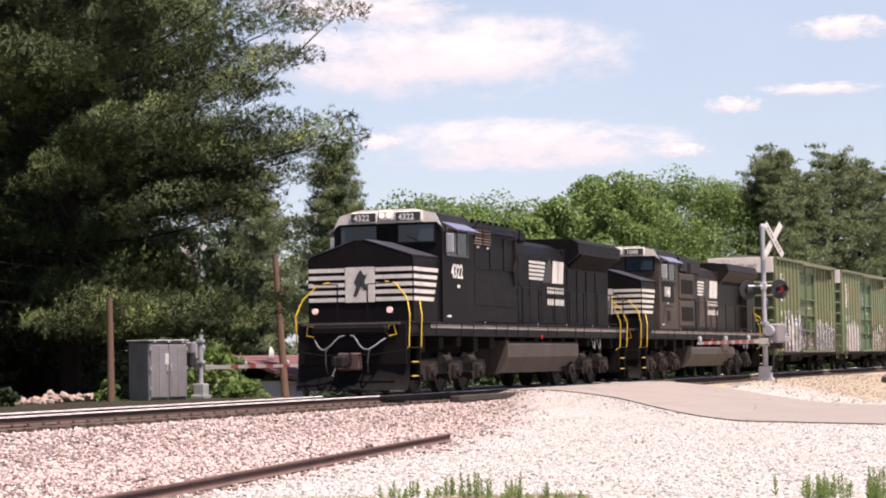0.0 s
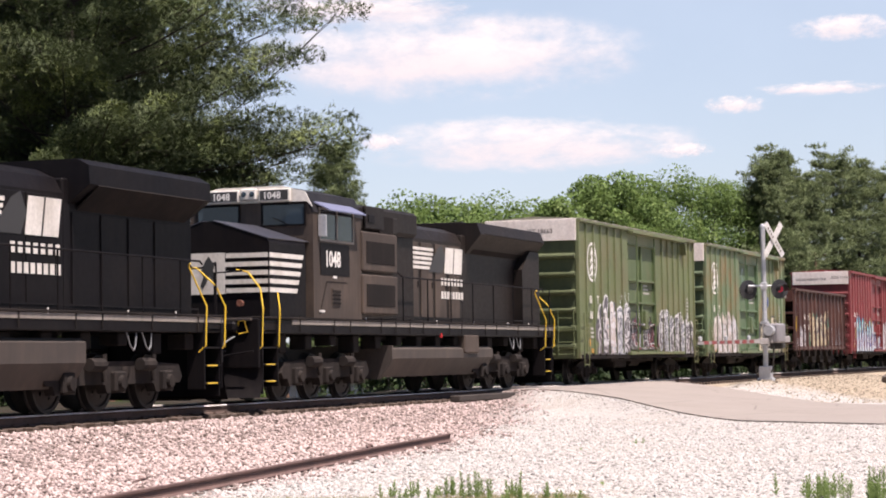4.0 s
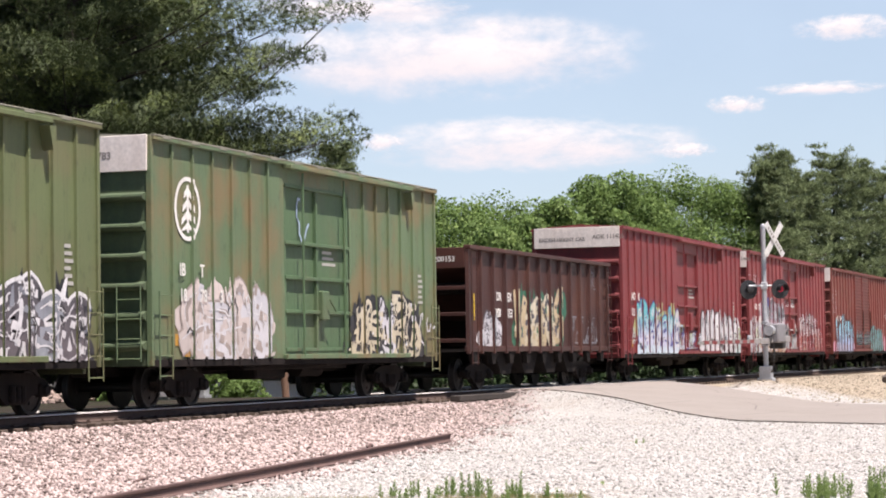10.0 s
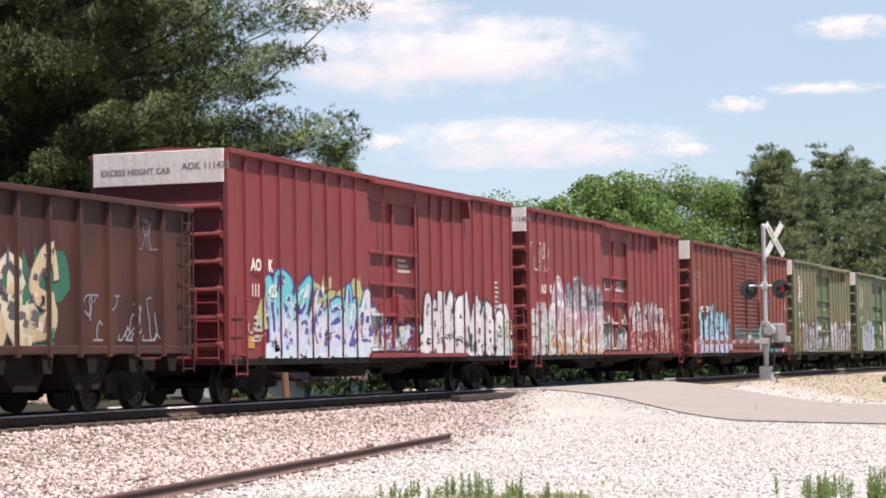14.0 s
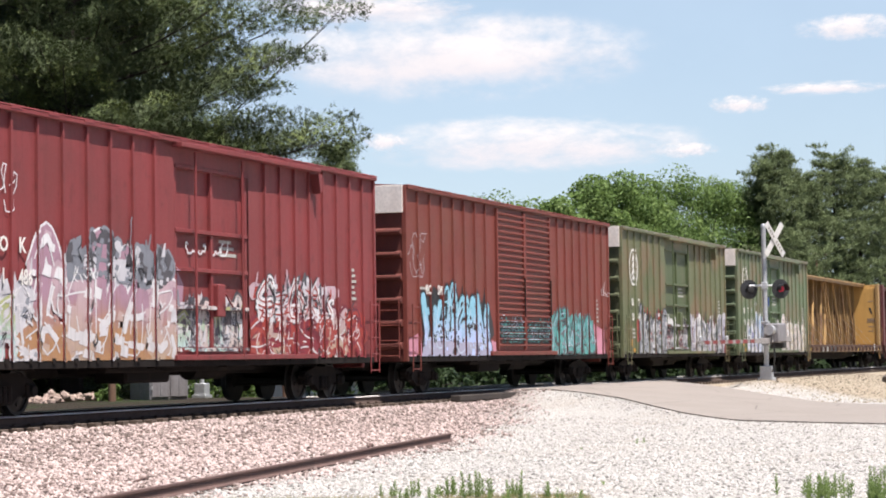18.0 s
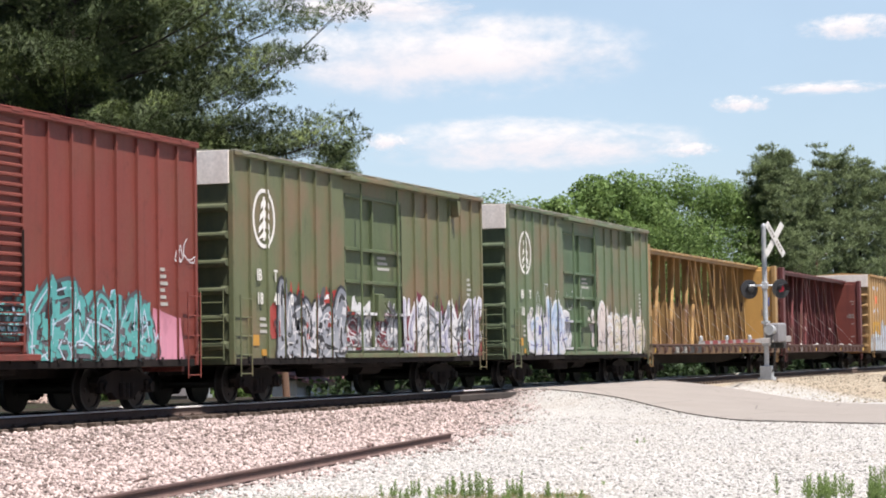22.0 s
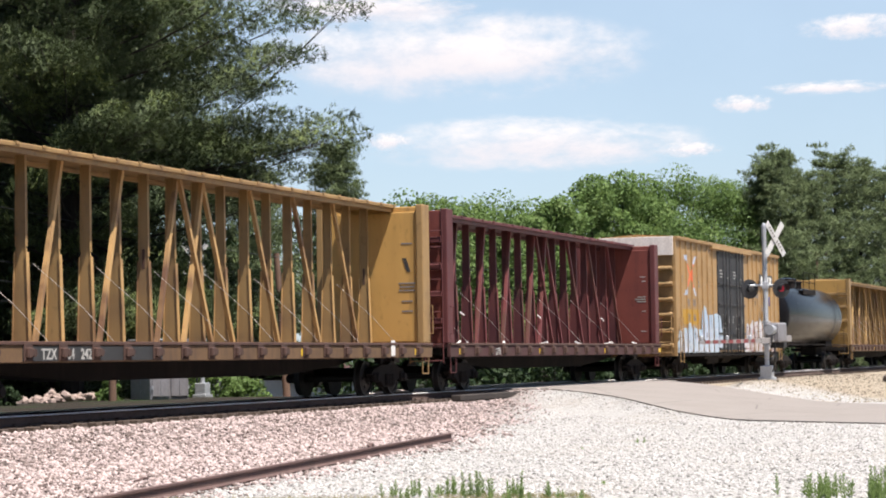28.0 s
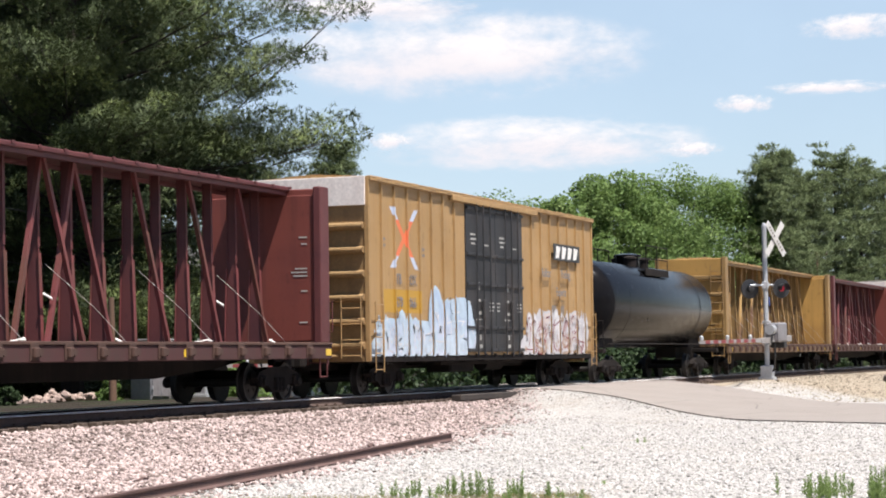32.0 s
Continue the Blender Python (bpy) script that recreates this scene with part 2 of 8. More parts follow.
M_POLE = worn("weathered_pole", (0.15, 0.085, 0.055), (0.07, 0.05, 0.04), 0.5, 0.9, 0, 0.8, 20, 0.4)
M_CONCRETE = worn("concrete", (0.52, 0.50, 0.47), (0.25, 0.23, 0.2), 0.4, 0.9)
M_BARK = worn("bark", (0.04, 0.03, 0.024), (0.018, 0.015, 0.013), 0.6, 0.95, 0, 1.5, 9, 0.8)
M_WIRE = plain("black_wire", (0.02, 0.02, 0.02), 0.6)
M_BLUE = plain("blue_plate", (0.03, 0.07, 0.30), 0.5)


def leaf_material(name, dark, light, tip=None, trans=0.25):
    g = Graph(name)
    n = g.noise(g.obj, 0.55, 3)
    f = g.math("MULTIPLY_ADD", g.island(), 0.55, g.math("MULTIPLY", n, 0.55))
    c = g.mix(f, dark, light)
    if tip:
        c = g.mix(g.math("MULTIPLY", g.step(g.noise(g.obj, 0.42, 2), 0.5, 0.66), g.step(g.island(), 0.1, 0.7)), c, tip)
    g.done(c, 0.62, 0, 0.25)
    t = g.t.nodes.new("ShaderNodeBsdfTranslucent")
    g.put(t.inputs[0], g.mix(0.5, c, light))
    mixer = g.t.nodes.new("ShaderNodeMixShader")
    mixer.inputs[0].default_value = trans
    g.t.links.new(g.bsdf.outputs[0], mixer.inputs[1])
    g.t.links.new(t.outputs[0], mixer.inputs[2])
    g.t.links.new(mixer.outputs[0], g.out.inputs[0])
    return g.m


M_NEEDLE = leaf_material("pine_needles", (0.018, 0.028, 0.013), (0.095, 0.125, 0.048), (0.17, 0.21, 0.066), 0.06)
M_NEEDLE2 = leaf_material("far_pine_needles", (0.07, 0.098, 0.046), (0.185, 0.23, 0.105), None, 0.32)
M_LEAF = leaf_material("summer_leaves", (0.075, 0.13, 0.034), (0.16, 0.24, 0.07), (0.20, 0.275, 0.085), 0.4)
# Shaded copy of the leaves: the dark green stands in for tree shade.
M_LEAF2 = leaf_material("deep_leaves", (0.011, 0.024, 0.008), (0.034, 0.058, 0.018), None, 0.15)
M_WEED = leaf_material("weed_leaves", (0.085, 0.14, 0.04), (0.22, 0.30, 0.10), None, 0.35)

# ---- ground: one sheet ----
LEFT_EDGE = [(-60.0, -95.0), (45.2, 6.8), (48.0, 10.6), (50.9, 12.7), (55.0, 15.2), (58.2, 18.4), (60.5, 24.0), (96.0, 60.0), (260.0, 230.0)]
RIGHT_EDGE = [(-40.0, -105.0), (61.5, 9.0), (63.7, 11.7), (66.2, 13.6), (70.0, 16.6), (73.5, 19.6), (76.0, 24.5), (106.0, 56.0), (275.0, 226.0)]


def along(edge, y):
    return float(np.interp(y, [p[1] for p in edge], [p[0] for p in edge]))


def smooth(a, b, v):
    t = min(1.0, max(0.0, (v - a) / (b - a)))
    return t * t * (3 - 2 * t)


def road_z(y):
    d = TRACK_Y - y
    if d < 0:
        return -0.02 - 0.9 * smooth(2.2, 13.0, -d) - 0.9 * smooth(13, 30, -d)
    return -0.02 - 0.58 * smooth(2.0, 10.5, d)


def ground_z(x, y):
    d = TRACK_Y - y
    if d > 0:
        near = -0.275 - 0.345 * smooth(1.4, 4.6, d)
        # the made-up ground right of the road, by the crossing signal
        near += 0.60 * smooth(67.0, 70.6, x + (14.8 - y) * 0.5) * smooth(10.5, 5.6, d) * smooth(2.2, 5.6, d) * smooth(140, 84, x)
    else:
        near = -0.215 + 0.055 * smooth(1.9, 5.0, -d) - 1.5 * smooth(13.0, 24.0, -d) - 0.7 * smooth(56.0, 64.0, x) * smooth(2.5, 9.0, -d)
    far = 0.05 * noise.noise((x * 0.13, y * 0.13, 0)) if abs(d) > 3 else 0.0
    z = near + far * min(1.0, abs(d) / 8)
    lo, hi = along(LEFT_EDGE, y), along(RIGHT_EDGE, y)
    inside = smooth(lo - 2.4, lo - 0.4, x) * smooth(hi + 1.8, hi + 0.3, x)
    return z + (road_z(y) - 0.035 - z) * inside


def sheet(xs, ys, height):
    s = Shape()
    s.v = [(x, y, height(x, y)) for y in ys for x in xs]
    n = len(xs)
    s.f = [(j * n + i, j * n + i + 1, (j + 1) * n + i + 1, (j + 1) * n + i) for j in range(len(ys) - 1) for i in range(n - 1)]
    return s


gx = [-900, -400, -150, -60, -20] + [i * 0.8 for i in range(0, 145)] + [125, 150, 200, 300, 500, 900, 2500]
gy = [-900, -300, -90, -30, -10] + [i * 0.45 for i in range(-8, 78)] + [40, 50, 70, 110, 200, 400, 900, 2500]
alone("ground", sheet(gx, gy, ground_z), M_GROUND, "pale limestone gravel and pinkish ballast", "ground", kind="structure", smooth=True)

# road: a slab of its own, its edges real steps
road = Shape()
ry = [-95, -40, -10, 2, 5] + [6.5 + 0.4 * i for i in range(0, 29)] + [18.2]
rows = []
for y in ry:
    a, b = along(LEFT_EDGE, y), along(RIGHT_EDGE, y)
    ja = 0.12 * noise.noise((y * 1.7, 3, 0)) if y > 0 else 0
    rows.append([(a + ja + (b - a) * k / 8, y, road_z(y) + 0.04 * math.sin(math.pi * k / 8)) for k in range(9)])
for p, q in zip(rows, rows[1:]):
    for i in range(8):
        road.face(p[i], p[i + 1], q[i + 1], q[i])
    for i in (0, 8):
        lo = [(c[0], c[1], c[2] - 0.14) for c in (p[i], q[i])]
        road.face(*((p[i], q[i], lo[1], lo[0]) if i else (q[i], p[i], lo[0], lo[1])))
alone("road", road, M_ROAD, "pale worn asphalt road over the level crossing", "road", kind="structure")
road2 = Shape()
rows = []
for y in [22.78, 24, 26, 29, 33, 40, 60, 110, 220]:
    a, b = along(LEFT_EDGE, y), along(RIGHT_EDGE, y)
    rows.append([(a, y, road_z(y)), (b, y, road_z(y))])
for p, q in zip(rows, rows[1:]):
    road2.face(p[0], p[1], q[1], q[0])
    for i in (0, 1):
        lo = [(c[0], c[1], c[2] - 0.14) for c in (p[i], q[i])]
        road2.face(*((p[i], q[i], lo[1], lo[0]) if i else (q[i], p[i], lo[0], lo[1])))
alone("road", road2, M_ROAD, "asphalt road leading away behind the railway", "road", kind="structure")

# ---- the railway ----
RAIL = [(-0.07, -0.178), (0.07, -0.178), (0.07, -0.165), (0.012, -0.14), (0.01, -0.05), (0.035, -0.036), (0.036, -0.006), (0.028, 0.0),
        (-0.028, 0.0), (-0.036, -0.006), (-0.035, -0.036), (-0.01, -0.05), (-0.012, -0.14), (-0.07, -0.165)]
railway = thing("railway_track", pose(0, 0, 0), "single railway track with rusty-sided rails on wooden ties", "track", kind="structure")
for side in (-1, 1):
    r = part("rail", Shape().prism([(TRACK_Y + side * 0.754 + a, b) for a, b in RAIL], 0, -80, 420), M_RAIL, railway)
    part("running_surface", Shape().prism([(TRACK_Y + side * 0.754 + a, b) for a, b in ((-0.040, -0.022), (-0.0335, -0.004), (-0.027, 0.003), (0.027, 0.003), (0.034, -0.006), (0.034, -0.022))], 0, -80, 420), M_SHINE, r, "bright polished rail head")
tie = Shape().box(-0.11, 0.11, -1.32, 1.32, -0.32, -0.178, 0.012).mesh("tie", M_TIE)
plate = Shape().box(-0.10, 0.10, -0.16, 0.16, -0.182, -0.160, 0.004).box(-0.07, -0.045, -0.12, -0.075, -0.165, -0.135).box(0.045, 0.07, 0.075, 0.12, -0.165, -0.135).mesh("tie_plate", M_RAIL)
rest = Shape()
x = -40.0
while x < 240:
    if 24 < x < 62:
        t = part("tie", tie, M_TIE, railway)
        t.location = (x, TRACK_Y + random.uniform(-0.05, 0.05), random.uniform(-0.012, 0.004))
        t.rotation_euler.z = random.uniform(-0.015, 0.015)
        q = part("tie_plate", plate, M_RAIL, railway)
        q.location = (x, TRACK_Y - 0.754, 0)
    else:
        rest.box(x - 0.11, x + 0.11, TRACK_Y - 1.3, TRACK_Y + 1.3, -0.32, -0.178)
    x += 0.52
tagged(part("ties_beyond", rest, M_TIE, railway), kind="stuff")
# crossing panels between and beside the rails
panels = thing("crossing_panels", pose(0, 0, 0), "worn concrete level crossing panels beside the rails", "crossing", kind="structure")
for y0, y1 in ((-2.3, -0.86), (-0.64, 0.64), (0.86, 2.3)):
    xa = along(LEFT_EDGE, TRACK_Y + (y0 + y1) / 2)
    for k in range(6):
        part("panel", Shape().box(xa + k * 2.45, xa + k * 2.45 + 2.43, TRACK_Y + y0, TRACK_Y + y1, -0.18, -0.012, 0.012), M_ROAD, panels)
part("panel_ramp", Shape().prism([(58.9, -0.02), (58.9, -0.2), (58.0, -0.2), (58.0, -0.17)], 1, TRACK_Y - 2.2, TRACK_Y - 0.9), M_TIMBER, panels, "dark tapered end of the crossing panel")
part("end_timber", Shape().box(52.5, 58.0, TRACK_Y - 1.72, TRACK_Y - 1.45, -0.24, -0.08, 0.02), M_TIMBER, panels, "long weathered timber beside the rail")

# the loose old rail on the gravel
fa, fb = Vector((16.6, 10.52, -0.62)), Vector((36.2, 13.14, -0.585))
d = (fb - fa)
old = Shape().prism([(a * 0.85, (b + 0.178) * 0.78) for a, b in RAIL], 0, 0, d.length)
alone("old_rail", old, M_OLDRAIL, "loose rusty old rail lying on the gravel", "rail",
      m=Matrix.Translation(fa) @ Matrix.Rotation(math.atan2(d.y, d.x), 4, "Z") @ Matrix.Rotation(-math.atan2(d.z, d.xy.length), 4, "Y"))
alone("rail_spike", Shape().tube([(0, 0, 0), (0.16, 0.02, 0.05), (0.3, 0.05, 0.02)], 0.025), M_OLDRAIL, "bent rusty scrap of iron on gravel", "scrap", m=pose(32.6, 13.25, -0.55))
alone("rail_spike", Shape().tube([(0, 0, 0), (0.2, 0.0, 0.03), (0.42, 0.05, 0.02)], 0.02), M_OLDRAIL, "rusty scrap of iron lying on gravel", "scrap", m=pose(24.0, 12.9, -0.6))


def crossing_signal(m, arm_yaw, arm_len, face_yaw, label, lit=True, lamp_turn=20, pitch=0.8, drop=0.0):
    """A mast with crossbuck, a pair of flashing lamps and a lowered gate arm."""
    sig = thing("crossing_signal", m, label, "signal")
    part("base", Shape().box(-0.2, 0.2, -0.2, 0.2, 0.0, 0.42, 0.02).box(-0.26, 0.26, -0.26, 0.26, -0.25, 0.03, 0.01), M_GALV, sig)
    part("mast", Shape().tube([(0, 0, 0.4), (0, 0, 5.1)], 0.082, 12).lathe([(0.09, 5.08), (0.095, 5.12), (0.05, 5.2), (0.0, 5.22)], (0, 0, 0), 2, 12), M_GALV, sig, smooth=True)
    turn = Matrix.Rotation(radians(face_yaw), 4, "Z")
    lamps = Matrix.Rotation(radians(face_yaw - lamp_turn), 4, "Z")
    for k in (-1, 1):
        b = part("crossbuck_blade", Shape().box(-0.70, 0.70, -0.015 - 0.02 * k, 0.0 - 0.02 * k, -0.115, 0.115, 0.004), M_WHITE, sig, "white reflective crossbuck blade")
        b.matrix_local = turn @ Matrix.Translation((0.05, -0.42, 4.66)) @ Matrix.Rotation(radians(50 * k), 4, "Y")
        for i in range(-4, 5):
            if i:
                s = part("letter_bar", Shape().box(i * 0.12 - 0.035, i * 0.12 + 0.035, -0.042 if k > 0 else 0.021, -0.0365 if k > 0 else 0.024, -0.05, 0.05), M_FADED, b)
    part("crossarm", Shape().tube([lamps @ Vector((-0.62, -0.02, 3.12)), lamps @ Vector((0.62, -0.02, 3.12))], 0.035, 8).box(-0.1, 0.1, -0.1, 0.1, 3.0, 3.24, 0.02), M_GALV, sig)
    for k in (-1, 1):
        for back in (k,):
            lamp = part("flashing_lamp", Shape().lathe([(0.33, 0.0), (0.33, 0.03), (0.13, 0.05), (0.12, 0.16), (0.0, 0.2)], (0, 0, 0), 1, 20), M_DARKBOX, sig, "round signal lamp with a hood", smooth=True)
            lamp.matrix_local = lamps @ Matrix.Translation((0.44 * k, 0.1 * back * -1, 3.0)) @ Matrix.Rotation(0 if back > 0 else math.pi, 4, "Z") @ Matrix.Translation((0, -0.2, 0))
            part("lens", Shape().lathe([(0.11, -0.03), (0.11, 0.0), (0.10, 0.02)], (0, 0, 0), 1, 18), M_LITLENS if lit and k > 0 else M_REDLENS, lamp, "red lens")
            hood = Shape()
            pr = [(0.165 * math.cos(radians(a)), 0.165 * math.sin(radians(a))) for a in range(-20, 201, 20)]
            for (a0, c0), (a1, c1) in zip(pr, pr[1:]):
                hood.face((a0, -0.02, c0), (a0, -0.30, c0 - 0.0), (a1, -0.30, c1), (a1, -0.02, c1))
                hood.face((a0 * .96, -0.02, c0 * .96), (a1 * .96, -0.02, c1 * .96), (a1 * .96, -0.30, c1 * .96), (a0 * .96, -0.30, c0 * .96))
            part("hood", hood, M_DARKBOX, lamp)
    part("sign_plate", Shape().box(0.06, 0.20, -0.1, -0.085, 2.42, 2.72, 0.004), M_BLUE, sig, "small blue plate")
    # gate mechanism and its arm
    a = Matrix.Rotation(radians(arm_yaw), 4, "Z")
    box = part("gate_machine", Shape().box(-0.32, 0.42, 0.12, 0.62, 1.2, 1.85, 0.05), M_GREYBOX, sig)
    box.matrix_local = a
    part("cover_door", Shape().box(-0.2, 0.3, 0.085, 0.125, 1.28, 1.78, 0.015), M_GALV, box)
    part("counterweight", Shape().box(-0.62, -0.30, 0.0, 0.5, 1.0, 1.5, 0.04), M_DARKBOX, box)
    part("motor_housing", Shape().tube([(0.42, 0.36, 1.62), (0.66, 0.36, 1.62)], 0.17, 14), M_GALV, box)
    for z in (1.1, 1.82):
        part("bracket", Shape().box(-0.1, 0.1, -0.12, 0.13, z, z + 0.1, 0.01), M_GALV, box)
    part("conduit", Shape().tube([(0.3, 0.4, 1.15), (0.34, 0.42, 0.7), (0.15, 0.3, 0.3), (0.05, 0.1, 0.1)], 0.03, 7), M_DARKBOX, box)
    part("latch", Shape().box(0.22, 0.27, 0.065, 0.09, 1.5, 1.62, 0.005), M_DARKBOX, box)
    arm = part("gate_arm", Shape().box(0.5, 1.4, 0.28, 0.36, 1.18, 1.36, 0.01).prism([(1.4, 1.20), (1.4, 1.34), (arm_len, 1.31), (arm_len, 1.22)], 1, 0.30, 0.34).box(-1.3, 0.5, 0.22, 0.42, 1.2, 1.42, 0.02), M_ARM, sig, "white lowered gate arm with red bands")
    arm.matrix_local = Matrix.Translation((0, 0, -drop)) @ a
    n = int(arm_len / pitch)
    for i in range(1, n):
        x0 = 1.3 + (arm_len - 1.5) * i / n
        part("red_band", Shape().box(x0, x0 + (0.38 if pitch < 1 else 0.5), 0.292, 0.348, 1.215, 1.325), M_REDTAPE, arm)
    for f in (0.35, 0.65, 0.97):
        part("arm_lamp", Shape().lathe([(0.05, 0), (0.06, 0.02), (0.06, 0.12), (0.03, 0.15)], (arm_len * f, 0.32, 1.32), 2, 10), M_GALV, arm, "small lamp on the arm")
    return sig


crossing_signal(pose(72.0, 14.8, 0.04, 0, -0.6, 0), 171, 6.7, -27, "galvanised crossing signal mast with crossbuck and lowered gate")
crossing_signal(pose(66.25, 33.0, -0.26), -4, 10.5, 142, "crossing signal with lowered red and white gate across the track", lit=False, lamp_turn=0, pitch=1.45, drop=0.3)

# grey equipment cabinet behind the track
cab = thing("equipment_cabinet", pose(53.5, 27.97, -0.16, 0, 0, -30), "weathered grey metal railway equipment cabinet", "cabinet")
body = part("body", Shape().box(-0.62, 0.62, -0.53, 0.53, 0.0, 1.62, 0.03), M_GREYBOX, cab)
part("roof", Shape().box(-0.67, 0.67, -0.58, 0.58, 1.62, 1.68, 0.02), M_GREYBOX, cab)
for k in (-1, 1):
    dd = part("door", Shape().box(-0.28 + 0.30 * k, 0.28 + 0.30 * k, -0.565, -0.528, 0.10, 1.54, 0.012), M_GREYBOX, cab)
    part("handle", Shape().box(0.06 * k - 0.02, 0.06 * k + 0.02, -0.60, -0.56, 0.8, 1.02, 0.008), M_GALV, dd)
    for h in (0.3, 0.85, 1.38):
        part("hinge", Shape().tube([(0.585 * k, -0.568, h), (0.585 * k, -0.568, h + 0.1)], 0.022), M_GALV, dd)
    part("seam", Shape().box(0.30 * k - 0.02, 0.30 * k + 0.02, -0.58, -0.563, 0.16, 1.48, 0.006), M_GREYBOX, dd)
part("notice", Shape().box(-0.12, 0.0, -0.573, -0.567, 1.0, 1.3), M_WHITE, cab, "small white notice")
part("side_seam", Shape().box(-0.635, -0.618, -0.04, 0.04, 0.08, 1.56, 0.005), M_GREYBOX, cab)
for q in (-0.45, 0.0, 0.45):
    part("roof_bolt", Shape().lathe([(0.03, 0), (0.03, 0.02)], (q, -0.585, 1.62), 1, 8), M_WHITE, cab)
part("plinth", Shape().box(-0.7, 0.7, -0.6, 0.6, -0.3, 0.0, 0.02), M_CONCRETE, cab)


def utility_pole(x, y, h, r, lean, label, arms=True):
    p = thing("utility_pole", pose(x, y, ground_z(x, y) - 0.3, lean, 0, 0), label, "pole")
    part("shaft", Shape().tube([(0, 0, 0), (0.01, 0, h / 2), (0, 0, h)], r, 10, r * 0.7), M_POLE, p, smooth=True)
    if arms:
        part("crossarm", Shape().box(-0.05, 0.05, -1.1, 1.1, h - 0.5, h - 0.38, 0.01), M_POLE, p)
        for k in (-1.0, -0.5, 0.5, 1.0):
            part("insulator", Shape().lathe([(0.02, 0), (0.05, 0.03), (0.05, 0.08), (0.02, 0.14)], (0, k, h - 0.38), 2, 8), M_GALV, p)
    return p


utility_pole(84.4, 38.0, 6.9, 0.17, -3.9, "brown weathered wooden utility pole leaning slightly", False)
utility_pole(51.9, 28.55, 3.1, 0.11, -0.6, "brown wooden pole standing under a pine", False)
utility_pole(218.0, 39.5, 13.2, 0.16, 0, "far wooden utility pole in front of trees")
for i, (za, zb) in enumerate(((3.6, 4.3), (4.1, 5.0), (3.0, 3.9), (5.7, 6.1))):
    pts = []
    for k in range(13):
        t = k / 12
        pts.append((38 + 84 * t, 30.5 + 9.5 * t, za + (zb - za) * t - 1.0 * math.sin(math.pi * t)))
    alone("overhead_wire", Shape().tube(pts, 0.014, 4), M_WIRE, "thin dark overhead wire between poles", "wire", "overhead wires")
# ---- rolling stock ----
# Each vehicle: x from its front end to its rear, -y to the camera's side, z from the rail top.
M_BLACK = worn("locomotive_black", (0.0062, 0.0054, 0.0064), (0.020, 0.016, 0.014), 0.35, 0.5, 0, 0.7, 10, 0.05, 0.09)
M_DUSTY = worn("dusty_locomotive_black", (0.05, 0.038, 0.031), (0.12, 0.088, 0.068), 0.6, 0.6, 0, 0.7, 10, 0.1, 0.25)
M_TRUCK = worn("grimy_running_gear", (0.016, 0.014, 0.0135), (0.045, 0.035, 0.03), 0.4, 0.8, 0.0, 0.8, 14, 0.15, 0.08)
M_WHEEL = worn("worn_wheel_steel", (0.018, 0.015, 0.014), (0.012, 0.010, 0.009), 0.4, 0.6, 0.3)
M_TANK = worn("grimy_fuel_tank", (0.055, 0.046, 0.041), (0.11, 0.085, 0.068), 0.6, 0.6, 0, 0.8, 14, 0.15, 0.25)
M_STRIPE = worn("white_stripe_paint", (0.66, 0.63, 0.58), (0.3, 0.25, 0.2), 0.45, 0.5)
M_YELLOW = worn("yellow_handrail_paint", (0.72, 0.47, 0.03), (0.3, 0.2, 0.08), 0.3, 0.45)
M_ORANGE = worn("faded_orange_reflector", (0.46, 0.23, 0.03), (0.2, 0.11, 0.04), 0.4, 0.5)
M_GREYSILL = worn("grey_sill_stripe", (0.25, 0.22, 0.19), (0.10, 0.08, 0.065), 0.6, 0.6)
M_GLASS = plain("dark_cab_glass", (0.03, 0.045, 0.06), 0.06)
M_LAMP = glow("lit_headlight", (1.0, 0.84, 0.68), 0.75)
M_DITCH = glow("dim_ditch_light", (0.75, 0.5, 0.42), 0.22)
M_REDFLAG = plain("red_marker", (0.45, 0.02, 0.02), 0.5)
M_HOSE = plain("grey_cable", (0.16, 0.165, 0.17), 0.5)
M_RUBBER = plain("black_rubber_hose", (0.02, 0.02, 0.02), 0.6)
M_LETTER = worn("white_lettering", (0.74, 0.72, 0.68), (0.35, 0.3, 0.25), 0.3, 0.6)
M_STENCIL = worn("faded_stencil_paint", (0.42, 0.41, 0.38), (0.2, 0.18, 0.15), 0.4, 0.7)
M_LETTERBLK = plain("black_lettering", (0.03, 0.03, 0.03), 0.6)
M_SHADE = plain("blue_grey_sunshade", (0.14, 0.15, 0.23), 0.5)

